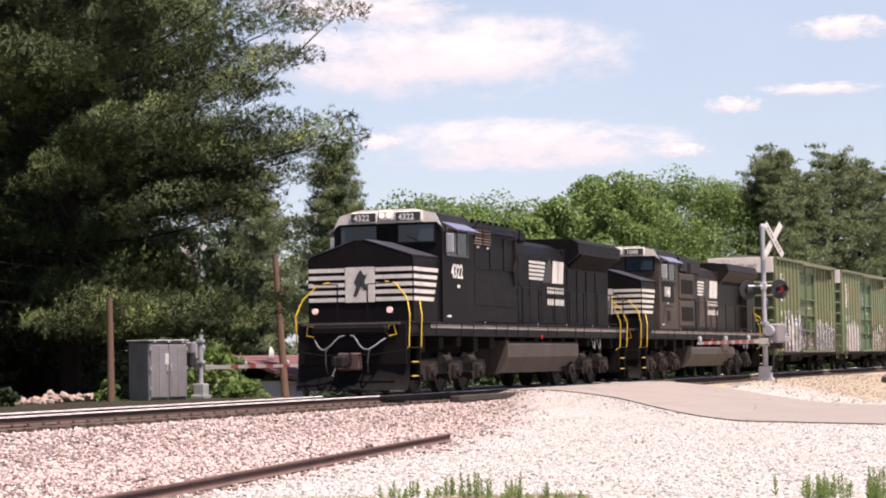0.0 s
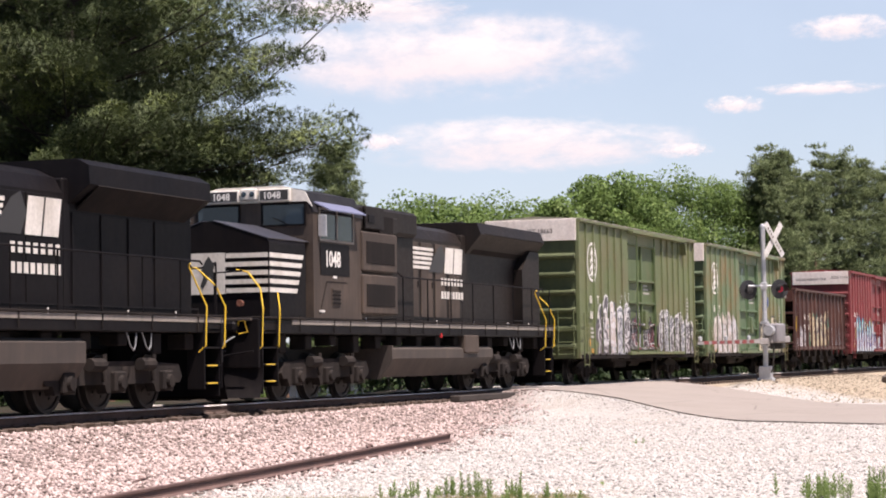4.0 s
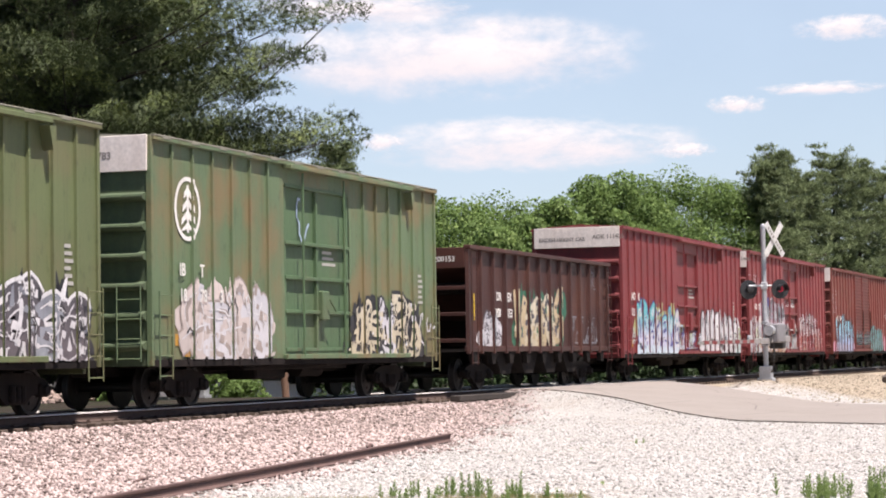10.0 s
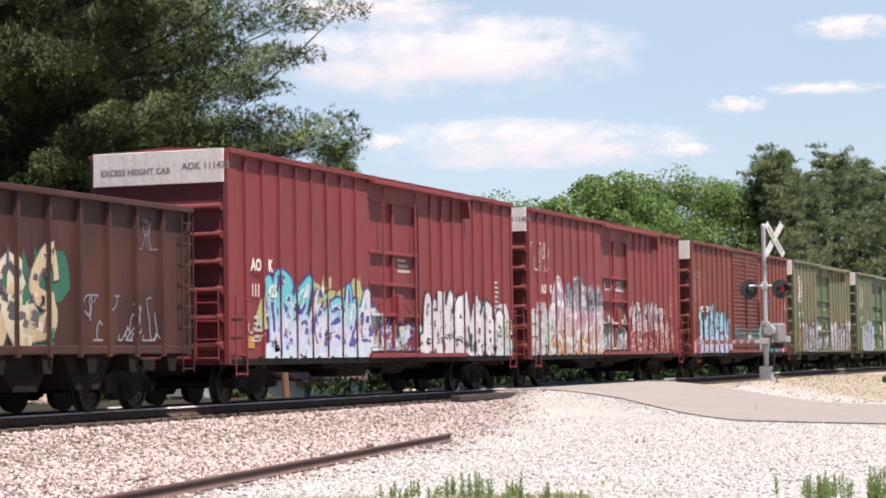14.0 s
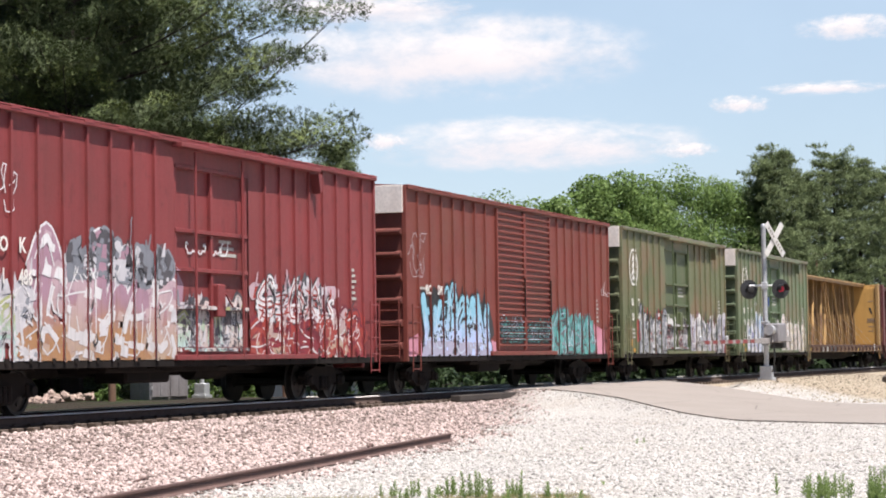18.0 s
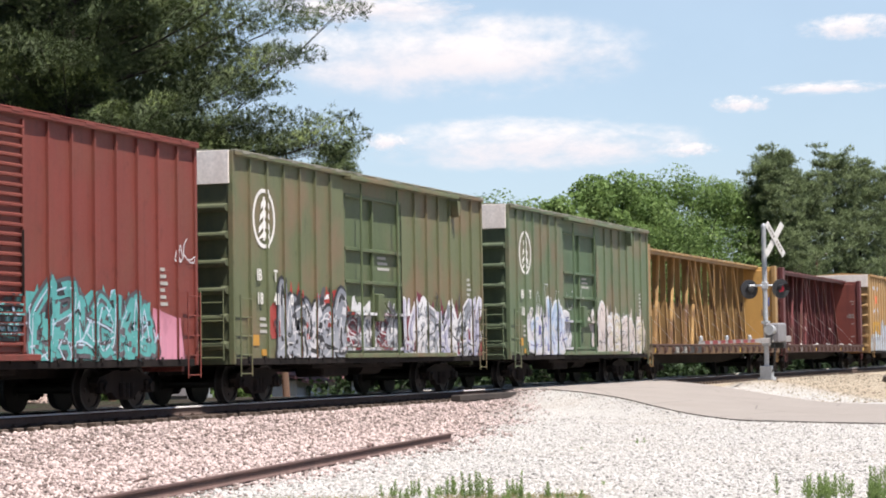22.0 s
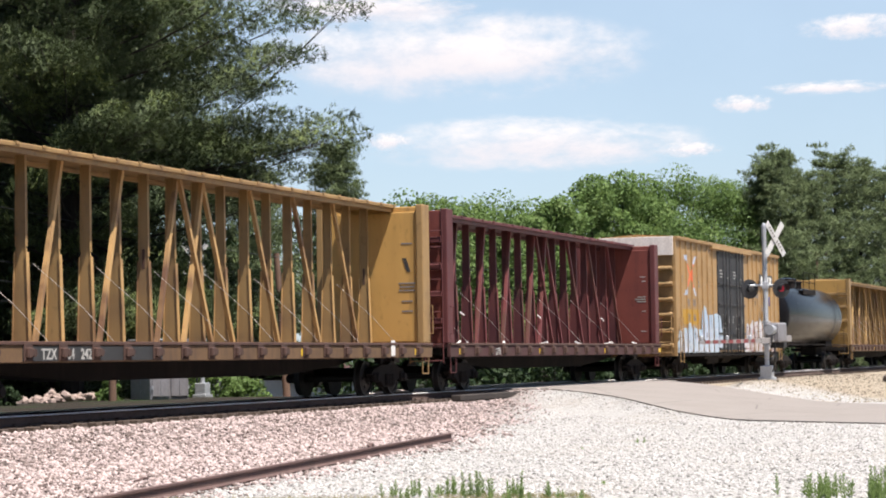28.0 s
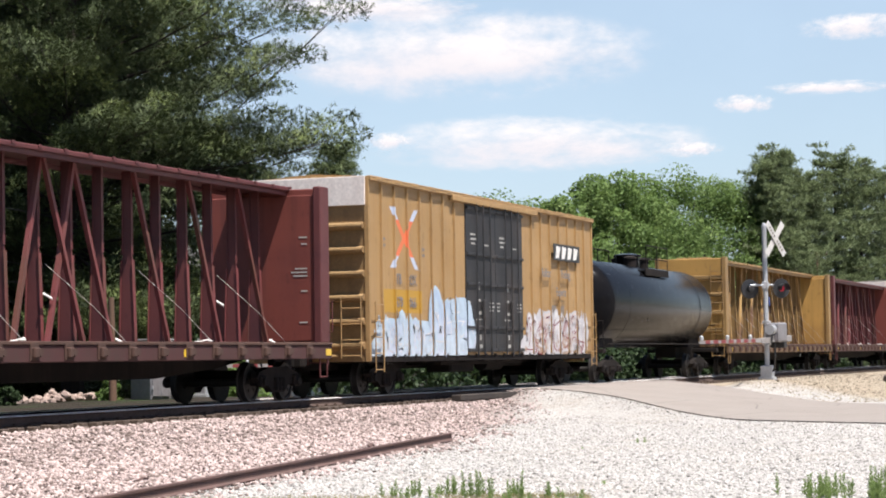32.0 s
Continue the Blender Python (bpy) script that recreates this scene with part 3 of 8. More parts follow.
def car_paint(name, color, rust=(0.20, 0.085, 0.045), rusty=0.35, rough=0.6, cross=None, patch=None):
    """Sun-faded car paint with soft clouds of rust, run-down dirt and a grimy lower edge."""
    g = Graph(name)
    x, y, z = g.split(g.obj)
    broad = g.noise(g.scaled(g.obj, 1, 0.2, 0.7), 0.5, 4)
    cloud = g.noise(g.scaled(g.obj, 1, 0.2, 0.8), 0.8, 3, 0.5)
    streak = g.noise(g.scaled(g.obj, 6, 2, 0.35), 1.0, 4)
    runs = g.noise(g.scaled(g.obj, 16, 2, 0.5), 1.0, 3)
    grain = g.noise(g.obj, 18, 3)
    c = g.mix(broad, shade(color, 0.78), shade(color, 1.22))
    c = g.mix(g.math("MULTIPLY", g.step(streak, 0.45, 0.8), 0.35), c, shade(color, 0.6))
    c = g.mix(g.math("MULTIPLY", g.step(runs, 0.58, 0.72), 0.16), c, shade(color, 1.5))
    spots = g.noise(g.scaled(g.obj, 1, 1, 0.55), 5.5, 6, 0.65)
    c = g.mix(g.math("MULTIPLY", g.step(spots, 0.55, 0.70), 0.45), c, shade(color, 0.5))
    drips = g.noise(g.scaled(g.obj, 22, 3, 0.28), 1.0, 2)
    c = g.mix(g.math("MULTIPLY", g.step(drips, 0.6, 0.72), 0.35), c, shade(color, 0.48))
    band = g.math("MULTIPLY", g.step(g.math("MULTIPLY_ADD", streak, 0.18, cloud), 0.52, 0.80), rusty)
    c = g.mix(band, c, rust)
    rust_low = g.math("MULTIPLY", g.step(z, 1.7, 0.9), g.step(g.noise(g.obj, 3.5, 4), 0.5, 0.7))
    c = g.mix(g.math("MULTIPLY", rust_low, 0.6), c, shade(rust, 0.6))
    if patch:
        px0, px1, pz0, pz1, tint = patch
        m = g.math("MULTIPLY", g.math("MULTIPLY", g.step(x, px0, px0 + 0.01), g.step(x, px1, px1 - 0.01)), g.math("MULTIPLY", g.step(z, pz0, pz0 + 0.01), g.step(z, pz1, pz1 - 0.01)))
        c = g.mix(m, c, tint)
    if cross:
        # two sprayed strokes: orange in the middle, pale blue at the ends
        cx, cz, hx, hz, wide = cross
        dx, dz = g.math("SUBTRACT", x, cx), g.math("SUBTRACT", z, cz)
        ends = g.step(g.math("ABSOLUTE", dz), hz * 0.55, hz * 0.62)
        for k in (-1, 1):
            off = g.math("ABSOLUTE", g.math("SUBTRACT", dx, g.math("MULTIPLY", dz, k * hx / hz)))
            m = g.math("MULTIPLY", g.step(off, wide, wide * 0.7), g.step(g.math("ABSOLUTE", dz), hz, hz * 0.93))
            c = g.mix(g.math("MULTIPLY", m, 0.9), c, g.mix(ends, (0.66, 0.15, 0.06), (0.45, 0.52, 0.66)))
    g.bump(grain, 0.12, 0.004)
    return g.done(c, g.math("MULTIPLY_ADD", grain, 0.2, rough - 0.1))


TRAIN = []
WHEELS = []
SURFACES = {}


def wheelset(parent, x, z, r, mesh_cache={}):
    key = round(r, 3)
    if key not in mesh_cache:
        s = Shape()
        for k in (-1, 1):
            w = 0.754 * k
            prof = [(r * 0.22, w + 0.02 * k), (r * 0.24, w + 0.12 * k), (r * 0.82, w + 0.07 * k), (r * 0.84, w + 0.10 * k), (r * 0.975, w + 0.105 * k),
                    (r, w - 0.01 * k), (r + 0.028, w - 0.03 * k), (r + 0.028, w - 0.06 * k), (r * 0.8, w - 0.06 * k), (r * 0.3, w - 0.04 * k), (r * 0.2, w - 0.08 * k)]
            s.lathe(prof, (0, 0, 0), 1, 26)
        s.tube([(0, -1.05, 0), (0, 1.05, 0)], 0.085, 10)
        for a in range(5):
            t = a * 1.2566
            s.box(r * 0.5 * math.cos(t) - 0.03, r * 0.5 * math.cos(t) + 0.03, -0.87, -0.84, r * 0.5 * math.sin(t) - 0.03, r * 0.5 * math.sin(t) + 0.03)
        mesh_cache[key] = s.mesh("wheelset", M_WHEEL, True)
    w = part("wheelset", mesh_cache[key], None, parent)
    w.location = (x, 0, z)
    WHEELS.append((w, x, z, r))
    return w


def freight_truck(parent, x, r=0.42):
    """A two-axle truck: two cast side frames, bolster, springs and two wheelsets, centred at x."""
    t = part("truck", Shape().box(x - 0.22, x + 0.22, -1.0, 1.0, 0.42, 0.68, 0.03), M_TRUCK, parent, "grimy two-axle truck")
    for k in (-1, 1):
        y0, y1 = k * 0.93, k * 1.09
        f = Shape()
        top = [(x - 1.08, 0.52), (x - 0.98, 0.62), (x - 0.45, 0.74), (x + 0.45, 0.74), (x + 0.98, 0.62), (x + 1.08, 0.52), (x + 0.98, 0.42), (x + 0.5, 0.34), (x + 0.3, 0.2), (x - 0.3, 0.2), (x - 0.5, 0.34), (x - 0.98, 0.42)]
        f.prism(top, 1, min(y0, y1), max(y0, y1))
        part("side_frame", f, M_TRUCK, t)
        for q in (-0.16, 0.0, 0.16):
            sp = Shape().lathe([(0.065, 0.24), (0.075, 0.3), (0.065, 0.36), (0.075, 0.42), (0.065, 0.48), (0.07, 0.52)], (x + q, k * 1.11, 0), 2, 8)
            part("spring", sp, M_TRUCK, t)
        for q in (-0.87, 0.87):
            part("axle_box", Shape().box(x + q - 0.14, x + q + 0.14, k * 1.0, k * 1.16, 0.32, 0.56, 0.03).lathe([(0.10, 0.0), (0.09, 0.05 * k)], (x + q, k * 1.16, 0.43), 1, 12), M_TRUCK, t)
    for q in (-0.87, 0.87):
        wheelset(t, x + q, r, r)
    return t


def coupler(parent, x, way):
    s = Shape().box(x, x + 0.55 * way, -0.09, 0.09, 0.76, 0.92, 0.02)
    s.box(x + 0.5 * way, x + 0.82 * way, -0.17, 0.13, 0.70, 0.98, 0.04).box(x + 0.74 * way, x + 0.86 * way, 0.02, 0.14, 0.72, 0.96, 0.02)
    part("coupler", s, M_TRUCK, parent)
    part("brake_hose", Shape().tube([(x + 0.1 * way, 0.3, 0.8), (x + 0.4 * way, 0.32, 0.45), (x + 0.75 * way, 0.2, 0.4), (x + 0.95 * way, 0.05, 0.5)], 0.025, 6), M_RUBBER, parent)


def vehicle(name, s0, label, category):
    v = thing(name, pose(s0, TRACK_Y, 0), label, category, "cars of the freight train")
    TRAIN.append((v, s0))
    return v


def clip(poly, x0, x1, z0, z1):
    """A convex outline of (x, z) cut to a rectangle."""
    for axis, lim, sign in ((0, x0, 1), (0, x1, -1), (1, z0, 1), (1, z1, -1)):
        out = []
        for i, p in enumerate(poly):
            q = poly[(i + 1) % len(poly)]
            dp, dq = (p[axis] - lim) * sign, (q[axis] - lim) * sign
            if dp >= 0:
                out.append(p)
            if (dp > 0) != (dq > 0) and dp != dq:
                k = dp / (dp - dq)
                out.append((p[0] + (q[0] - p[0]) * k, p[1] + (q[1] - p[1]) * k))
        poly = out
        if len(poly) < 3:
            return ()
    return poly


class Spray:
    """Layers of sprayed paint, laid on the panels, ribs and doors of one car side."""

    def __init__(self, v, surfaces, seed):
        self.v, self.surfaces, self.r = v, surfaces, random.Random(seed)
        self.layers = {}

    def put(self, poly, material, depth):
        shape, n = self.layers.setdefault((depth, material.name), [Shape(), 0])
        self.layers[depth, material.name][1] = n + 1
        lift = 0.003 + depth * 0.006 + (n % 48) * 0.00012
        xs, zs = [p[0] for p in poly], [p[1] for p in poly]
        for x0, x1, z0, z1, y in self.surfaces:
            if max(xs) <= x0 or min(xs) >= x1 or max(zs) <= z0 or min(zs) >= z1:
                continue
            cut = clip(poly, x0, x1, z0, z1)
            if len(cut) > 2:
                area = sum(cut[i][0] * cut[(i + 1) % len(cut)][1] - cut[(i + 1) % len(cut)][0] * cut[i][1] for i in range(len(cut)))
                if abs(area) > 1e-5:
                    shape.face(*[(p[0], -y - lift, p[1]) for p in (cut if area > 0 else cut[::-1])])

    def stroke(self, pts, w, material, depth, round_ends=True):
        for (ax, az), (bx, bz) in zip(pts, pts[1:]):
            dx, dz = bx - ax, bz - az
            ln = math.hypot(dx, dz) or 1e-6
            nx, nz = -dz / ln * w / 2, dx / ln * w / 2
            self.put([(ax + nx, az + nz), (bx + nx, bz + nz), (bx - nx, bz - nz), (ax - nx, az - nz)], material, depth)
        for ax, az in pts[0 if round_ends else 1:len(pts) if round_ends else -1]:
            self.put([(ax + w / 2 * math.cos(0.785 * k), az + w / 2 * math.sin(0.785 * k)) for k in range(8)], material, depth)

    def finish(self):
        root = None
        for (depth, _), (shape, n) in sorted(self.layers.items()):
            if shape.f:
                mat = bpy.data.materials[_]
                if root is None:
                    root = tagged(part("graffiti", shape, mat, self.v), "sprayed graffiti lettering", kind="stuff")
                else:
                    tagged(part("graffiti_layer", shape, mat, root), kind="stuff")


FORMS = ((((0.1, 0.0), (0.22, 0.6), (0.05, 1.0)), ((0.22, 0.6), (0.6, 1.1), (0.95, 0.85)), ((0.6, 0.7), (0.75, 0.0))),
         (((0.95, 0.8), (0.55, 1.0), (0.1, 0.72), (0.4, 0.5), (0.9, 0.45), (0.8, 0.1), (0.3, -0.02)), ((0.1, 0.3), (0.5, 0.2))),
         (((0.1, 1.1), (0.25, 0.3), (0.5, 0.0), (0.8, 0.2), (0.7, 0.65), (1.0, 1.0)),),
         (((0.15, -0.05), (0.1, 0.9)), ((0.0, 0.85), (0.75, 1.0), (0.9, 0.6), (0.2, 0.45)), ((0.5, 0.5), (1.0, 0.1), (0.85, -0.1))),
         (((1.0, 1.0), (0.3, 0.8), (0.05, 0.4), (0.35, 0.0), (0.9, 0.15)), ((0.3, 0.45), (0.95, 0.6), (0.75, 0.35))),
         (((0.5, 1.05), (0.1, 0.6), (0.25, 0.1), (0.7, 0.0), (0.95, 0.5), (0.6, 0.85)), ((0.5, 0.6), (0.55, 0.25))),
         (((0.05, 0.0), (0.3, 1.1), (0.5, 0.3), (0.7, 0.9), (1.0, 0.1)), ((0.2, 0.35), (0.7, 0.15))),
         (((0.2, 1.05), (0.3, 0.5), (0.05, 0.0)), ((0.95, 1.05), (0.4, 0.55), (0.7, 0.3), (1.0, -0.05))),
         (((0.0, 0.8), (0.5, 1.05), (0.95, 0.75)), ((0.55, 0.9), (0.35, 0.4), (0.6, 0.0), (0.9, 0.2))))


def sprayed(name, top, low, z0=1.0, z1=2.4):
    """Sprayed paint, passing from one tint below to another above, with streaks and thin spots."""
    g = Graph(name)
    x, y, z = g.split(g.obj)
    n = g.noise(g.scaled(g.obj, 1, 1, 0.6), 2.2, 3)
    f = g.step(g.math("MULTIPLY_ADD", n, 0.8, g.math("ADD", z, -0.4)), z0, z1)
    c = g.mix(f, low, top)
    run = g.noise(g.scaled(g.obj, 14, 2, 0.6), 1.0, 3)
    c = g.mix(g.math("MULTIPLY", g.step(run, 0.52, 0.72), 0.4), c, shade(low, 0.5))
    c = g.mix(g.math("MULTIPLY", g.step(g.noise(g.obj, 3.1, 3), 0.5, 0.68), 0.35), c, shade(top, 0.62))
    return g.done(c, 0.55)


S_BLACK = sprayed("sprayed_black", (0.02, 0.02, 0.024), (0.035, 0.032, 0.035))
S_WHITE = sprayed("sprayed_white", (0.66, 0.65, 0.66), (0.55, 0.53, 0.54))
S_GREY = sprayed("sprayed_grey", (0.19, 0.20, 0.23), (0.30, 0.31, 0.34))
S_DARK = sprayed("sprayed_dark_grey", (0.075, 0.07, 0.08), (0.12, 0.10, 0.11))
S_PALE = sprayed("sprayed_pale_pink", (0.58, 0.50, 0.47), (0.50, 0.43, 0.40))
S_WARM = sprayed("sprayed_warm_grey", (0.30, 0.25, 0.23), (0.34, 0.28, 0.25))
S_CREAM = sprayed("sprayed_cream", (0.56, 0.50, 0.38), (0.50, 0.43, 0.30))
S_SAND = sprayed("sprayed_sand", (0.48, 0.38, 0.24), (0.42, 0.33, 0.20))
S_BOTTLE = sprayed("sprayed_bottle_green", (0.02, 0.12, 0.07), (0.035, 0.13, 0.075))
S_SILVER = sprayed("sprayed_silver", (0.50, 0.49, 0.52), (0.58, 0.56, 0.58))
S_TEAL = sprayed("sprayed_teal_fade", (0.10, 0.42, 0.46), (0.52, 0.52, 0.66), 1.4, 2.3)
S_LIME = sprayed("sprayed_pale_lime", (0.36, 0.38, 0.17), (0.42, 0.58, 0.56), 1.1, 1.9)
S_INDIGO = sprayed("sprayed_indigo", (0.05, 0.05, 0.20), (0.09, 0.09, 0.28))
S_MAUVE = sprayed("sprayed_mauve_fade", (0.34, 0.20, 0.26), (0.36, 0.19, 0.09), 1.3, 2.1)
S_ROSE = sprayed("sprayed_rose", (0.46, 0.33, 0.37), (0.42, 0.30, 0.22))
S_RED = sprayed("sprayed_red", (0.34, 0.035, 0.025), (0.30, 0.05, 0.04))
S_WINE = sprayed("sprayed_wine", (0.12, 0.015, 0.03), (0.22, 0.02, 0.03))
S_SKY = sprayed("sprayed_sky_fade", (0.22, 0.48, 0.60), (0.44, 0.52, 0.78), 1.2, 2.2)
S_TURQ = sprayed("sprayed_turquoise", (0.075, 0.30, 0.29), (0.10, 0.36, 0.34))
S_PINK = sprayed("sprayed_pink", (0.44, 0.17, 0.22), (0.58, 0.25, 0.33))
S_ICE = sprayed("sprayed_ice_blue", (0.36, 0.46, 0.60), (0.52, 0.56, 0.66))
S_FROST = sprayed("sprayed_frost_blue", (0.42, 0.52, 0.62), (0.50, 0.58, 0.66), 0.9, 1.9)
S_LAV = sprayed("sprayed_lavender", (0.46, 0.44, 0.54), (0.34, 0.33, 0.44))


def lettered(sp, x0, x1, z0, z1, n, fills, rim, glint=None, halo=None, fat=0.34, spiky=0.0, drop=None, rims=0.075, chips=True):
    """A row of n fat sprayed letter forms from x0 to x1, with rim, drop shade, halo and glints."""
    r = sp.r
    n = int(n * 1.2 + 0.5)
    w, h = (x1 - x0) / n, z1 - z0
    halo = halo or drop or fills[-1]
    if halo:
        for i in range(n * 3):
            cx, cz = x0 - 0.15 + (x1 - x0 + 0.3) * (i + r.random()) / (n * 3), z0 + h * r.uniform(0.0, 0.85)
            a, b = max(0.3, w * r.uniform(0.45, 0.75)), h * r.uniform(0.2, 0.36)
            sp.put([(cx + a * math.cos(0.7854 * k + 0.3) * r.uniform(0.7, 1.15), cz + b * math.sin(0.7854 * k + 0.3) * r.uniform(0.8, 1.15)) for k in range(8)], halo, 0)
        for i in range(n):
            cx = x0 + w * (i + r.random())
            sp.put([(cx - 0.24, z0 + h * 0.6), (cx + 0.24, z0 + h * 0.6), (cx + r.uniform(-0.2, 0.2), z1 + h * r.uniform(0.05, 0.22))], halo, 0)
    last = None
    for i in range(n):
        form = r.choice([f for f in FORMS if f is not last])
        last = form
        lx, lw = x0 + w * i - 0.16 * w, w * 1.35
        lz, lh = z0 + h * r.uniform(0.0, 0.1), h * r.uniform(0.62, 0.95)
        lean, bulge = r.uniform(-0.14, 0.2), r.uniform(0.85, 1.25)
        fill = fills[i % len(fills)]
        fw = fat * w * bulge * 0.9
        body = []
        joins = [((-0.1, q), (0.5, q + r.uniform(-0.2, 0.2)), (1.05, q + r.uniform(-0.25, 0.25))) for q in (r.uniform(0.05, 0.4), r.uniform(0.45, 0.85))]
        for line in form + tuple(joins[:1 + (i % 2)]):
            pts = []
            for k, (px, pz) in enumerate(line):
                px, pz = px + r.uniform(-0.14, 0.14), pz + r.uniform(-0.1, 0.1)
                if spiky and pz > 0.85:
                    pz += spiky * r.random()
                pts.append((lx + lw * (0.5 + (px - 0.5) * 0.8 + lean * (pz - 0.5)), lz + lh * pz))
            # rounded course through the points
            fine = []
            for k in range(len(pts) - 1):
                p0, p1, p2, p3 = pts[max(k - 1, 0)], pts[k], pts[k + 1], pts[min(k + 2, len(pts) - 1)]
                for q in (0.0, 0.34, 0.67):
                    fine.append(tuple(0.5 * (2 * p1[m] + (p2[m] - p0[m]) * q + (2 * p0[m] - 5 * p1[m] + 4 * p2[m] - p3[m]) * q * q + (3 * p1[m] - p0[m] - 3 * p2[m] + p3[m]) * q ** 3) for m in (0, 1)))
            fine.append(pts[-1])
            sharp = r.random() < 0.5
            if drop:
                sp.stroke([(a + 0.09, b - 0.06) for a, b in fine], fw + rims, drop, 1, not sharp)
            sp.stroke(fine, fw + 2 * rims, rim, 2, not sharp)
            body.append((fine, fw, fill, sharp))
            if glint:
                a = r.uniform(0.15, 0.3) * fw
                sp.stroke([(p - a, q + 0.3 * a) for p, q in fine[1:-1]], 0.034, glint, 4)
            if chips:
                for _ in range(3):
                    px, pz = r.choice(fine)
                    q = fw * r.uniform(0.15, 0.4)
                    sp.put([(px - q, pz - q * 0.4), (px + q * 0.7, pz - q * 0.7), (px + q, pz + q * 0.5), (px - q * 0.3, pz + q * 0.8)], r.choice((rim, fills[(i + 1) % len(fills)])), 4)
        for fine, fw, fill, sharp in body:
            sp.stroke(fine, fw, fill, 3, not sharp)
            if r.random() < 0.6:
                sp.stroke(fine[2:5], fw * 0.3, rim, 4)
        for k in range(7):
            px, pz = lx + lw * r.random(), z0 + h * r.random() ** 1.3 * 0.95
            a, b, q = r.uniform(0.05, 0.2), r.uniform(0.08, 0.4), r.uniform(-0.12, 0.12)
            tint = (rim, fill, fills[(i + 1) % len(fills)], glint or rim, drop or rim, halo or fill, S_DARK)[k]
            sp.put([(px - a, pz), (px + a * 0.6, pz + 0.03), (px + q + a * 0.3, pz + b), (px + q - a * 0.4, pz + b * 0.9)], tint, 1 if k % 3 == 0 else 4)
        for k in range(3):
            px, pz = lx + lw * r.random(), z0 + h * r.uniform(0.1, 0.9)
            line = [(px, pz)]
            for _ in range(4):
                px, pz = px + r.uniform(-0.16, 0.16), pz + r.uniform(-0.22, 0.22)
                line.append((px, max(z0, pz)))
            sp.stroke(line, r.uniform(0.02, 0.045), (rim, glint or S_DARK, S_BLACK)[k], 5, False)
        for _ in range(3):
            px = lx + lw * r.random()
            sp.put([(px - 0.014, lz + 0.1), (px + 0.014, lz + 0.1), (px + 0.008, lz - r.uniform(0.02, 0.25)), (px - 0.008, lz - 0.02)], fill, 3)


def scrawl(sp, x0, x1, z0, z1, n, material, w=0.024):
    """Thin looping tag strokes, not legible."""
    r = sp.r
    for i in range(n):
        x, z = x0 + (x1 - x0) * (i + 0.2) / n, r.uniform(z0, z1)
        pts = [(x, z)]
        a = r.random() * 6.28
        for k in range(9):
            a += r.uniform(0.2, 1.5) * (1 if k % 4 else -1)
            s = 0.11 * (z1 - z0 + 0.3)
            x, z = x + s * math.cos(a) + 0.02, min(z1, max(z0, z + 1.6 * s * math.sin(a)))
            pts.append((x, z))
        sp.stroke(pts, w, material, 3, False)


def ladder(parent, x0, x1, y, z0, z1, step, mat, along_x=True, name="ladder"):
    s = Shape()
    if along_x:
        for x in (x0, x1):
            s.tube([(x, y, z0), (x, y, z1)], 0.016, 5)
        z = z0 + 0.06
        while z < z1:
            s.tube([(x0, y, z), (x1, y, z)], 0.013, 5)
            z += step
    else:
        for q in (x0, x1):
            s.tube([(y, q, z0), (y, q, z1)], 0.016, 5)
        z = z0 + 0.06
        while z < z1:
            s.tube([(y, x0, z), (y, x1, z)], 0.013, 5)
            z += step
    return part(name, s, mat, parent)


def dented(a, b, k, hw, lo, hi, seed):
    """A steel side sheet with shallow dents, and its lining."""
    s = Shape()
    nx, nz = max(2, int((b - a) / 0.22)), max(2, int((hi - lo) / 0.3))
    n = nx + 1
    for j in range(nz + 1):
        for i in range(n):
            x, z = a + (b - a) * i / nx, lo + (hi - lo) * j / nz
            d = 0.022 * abs(noise.noise((x * 0.9, z * 0.55, seed))) + 0.012 * abs(noise.noise((x * 2.3, z * 1.6, seed + 5)))
            s.v.append((x, k * (hw + 0.02 - d), z))
    for j in range(nz):
        for i in range(nx):
            q = (j * n + i, j * n + i + 1, (j + 1) * n + i + 1, (j + 1) * n + i)
            s.f.append(q if k < 0 else q[::-1])
    s.smooth = True
    return s.box(a, b, k * (hw - 0.05), k * (hw - 0.025), lo, hi)


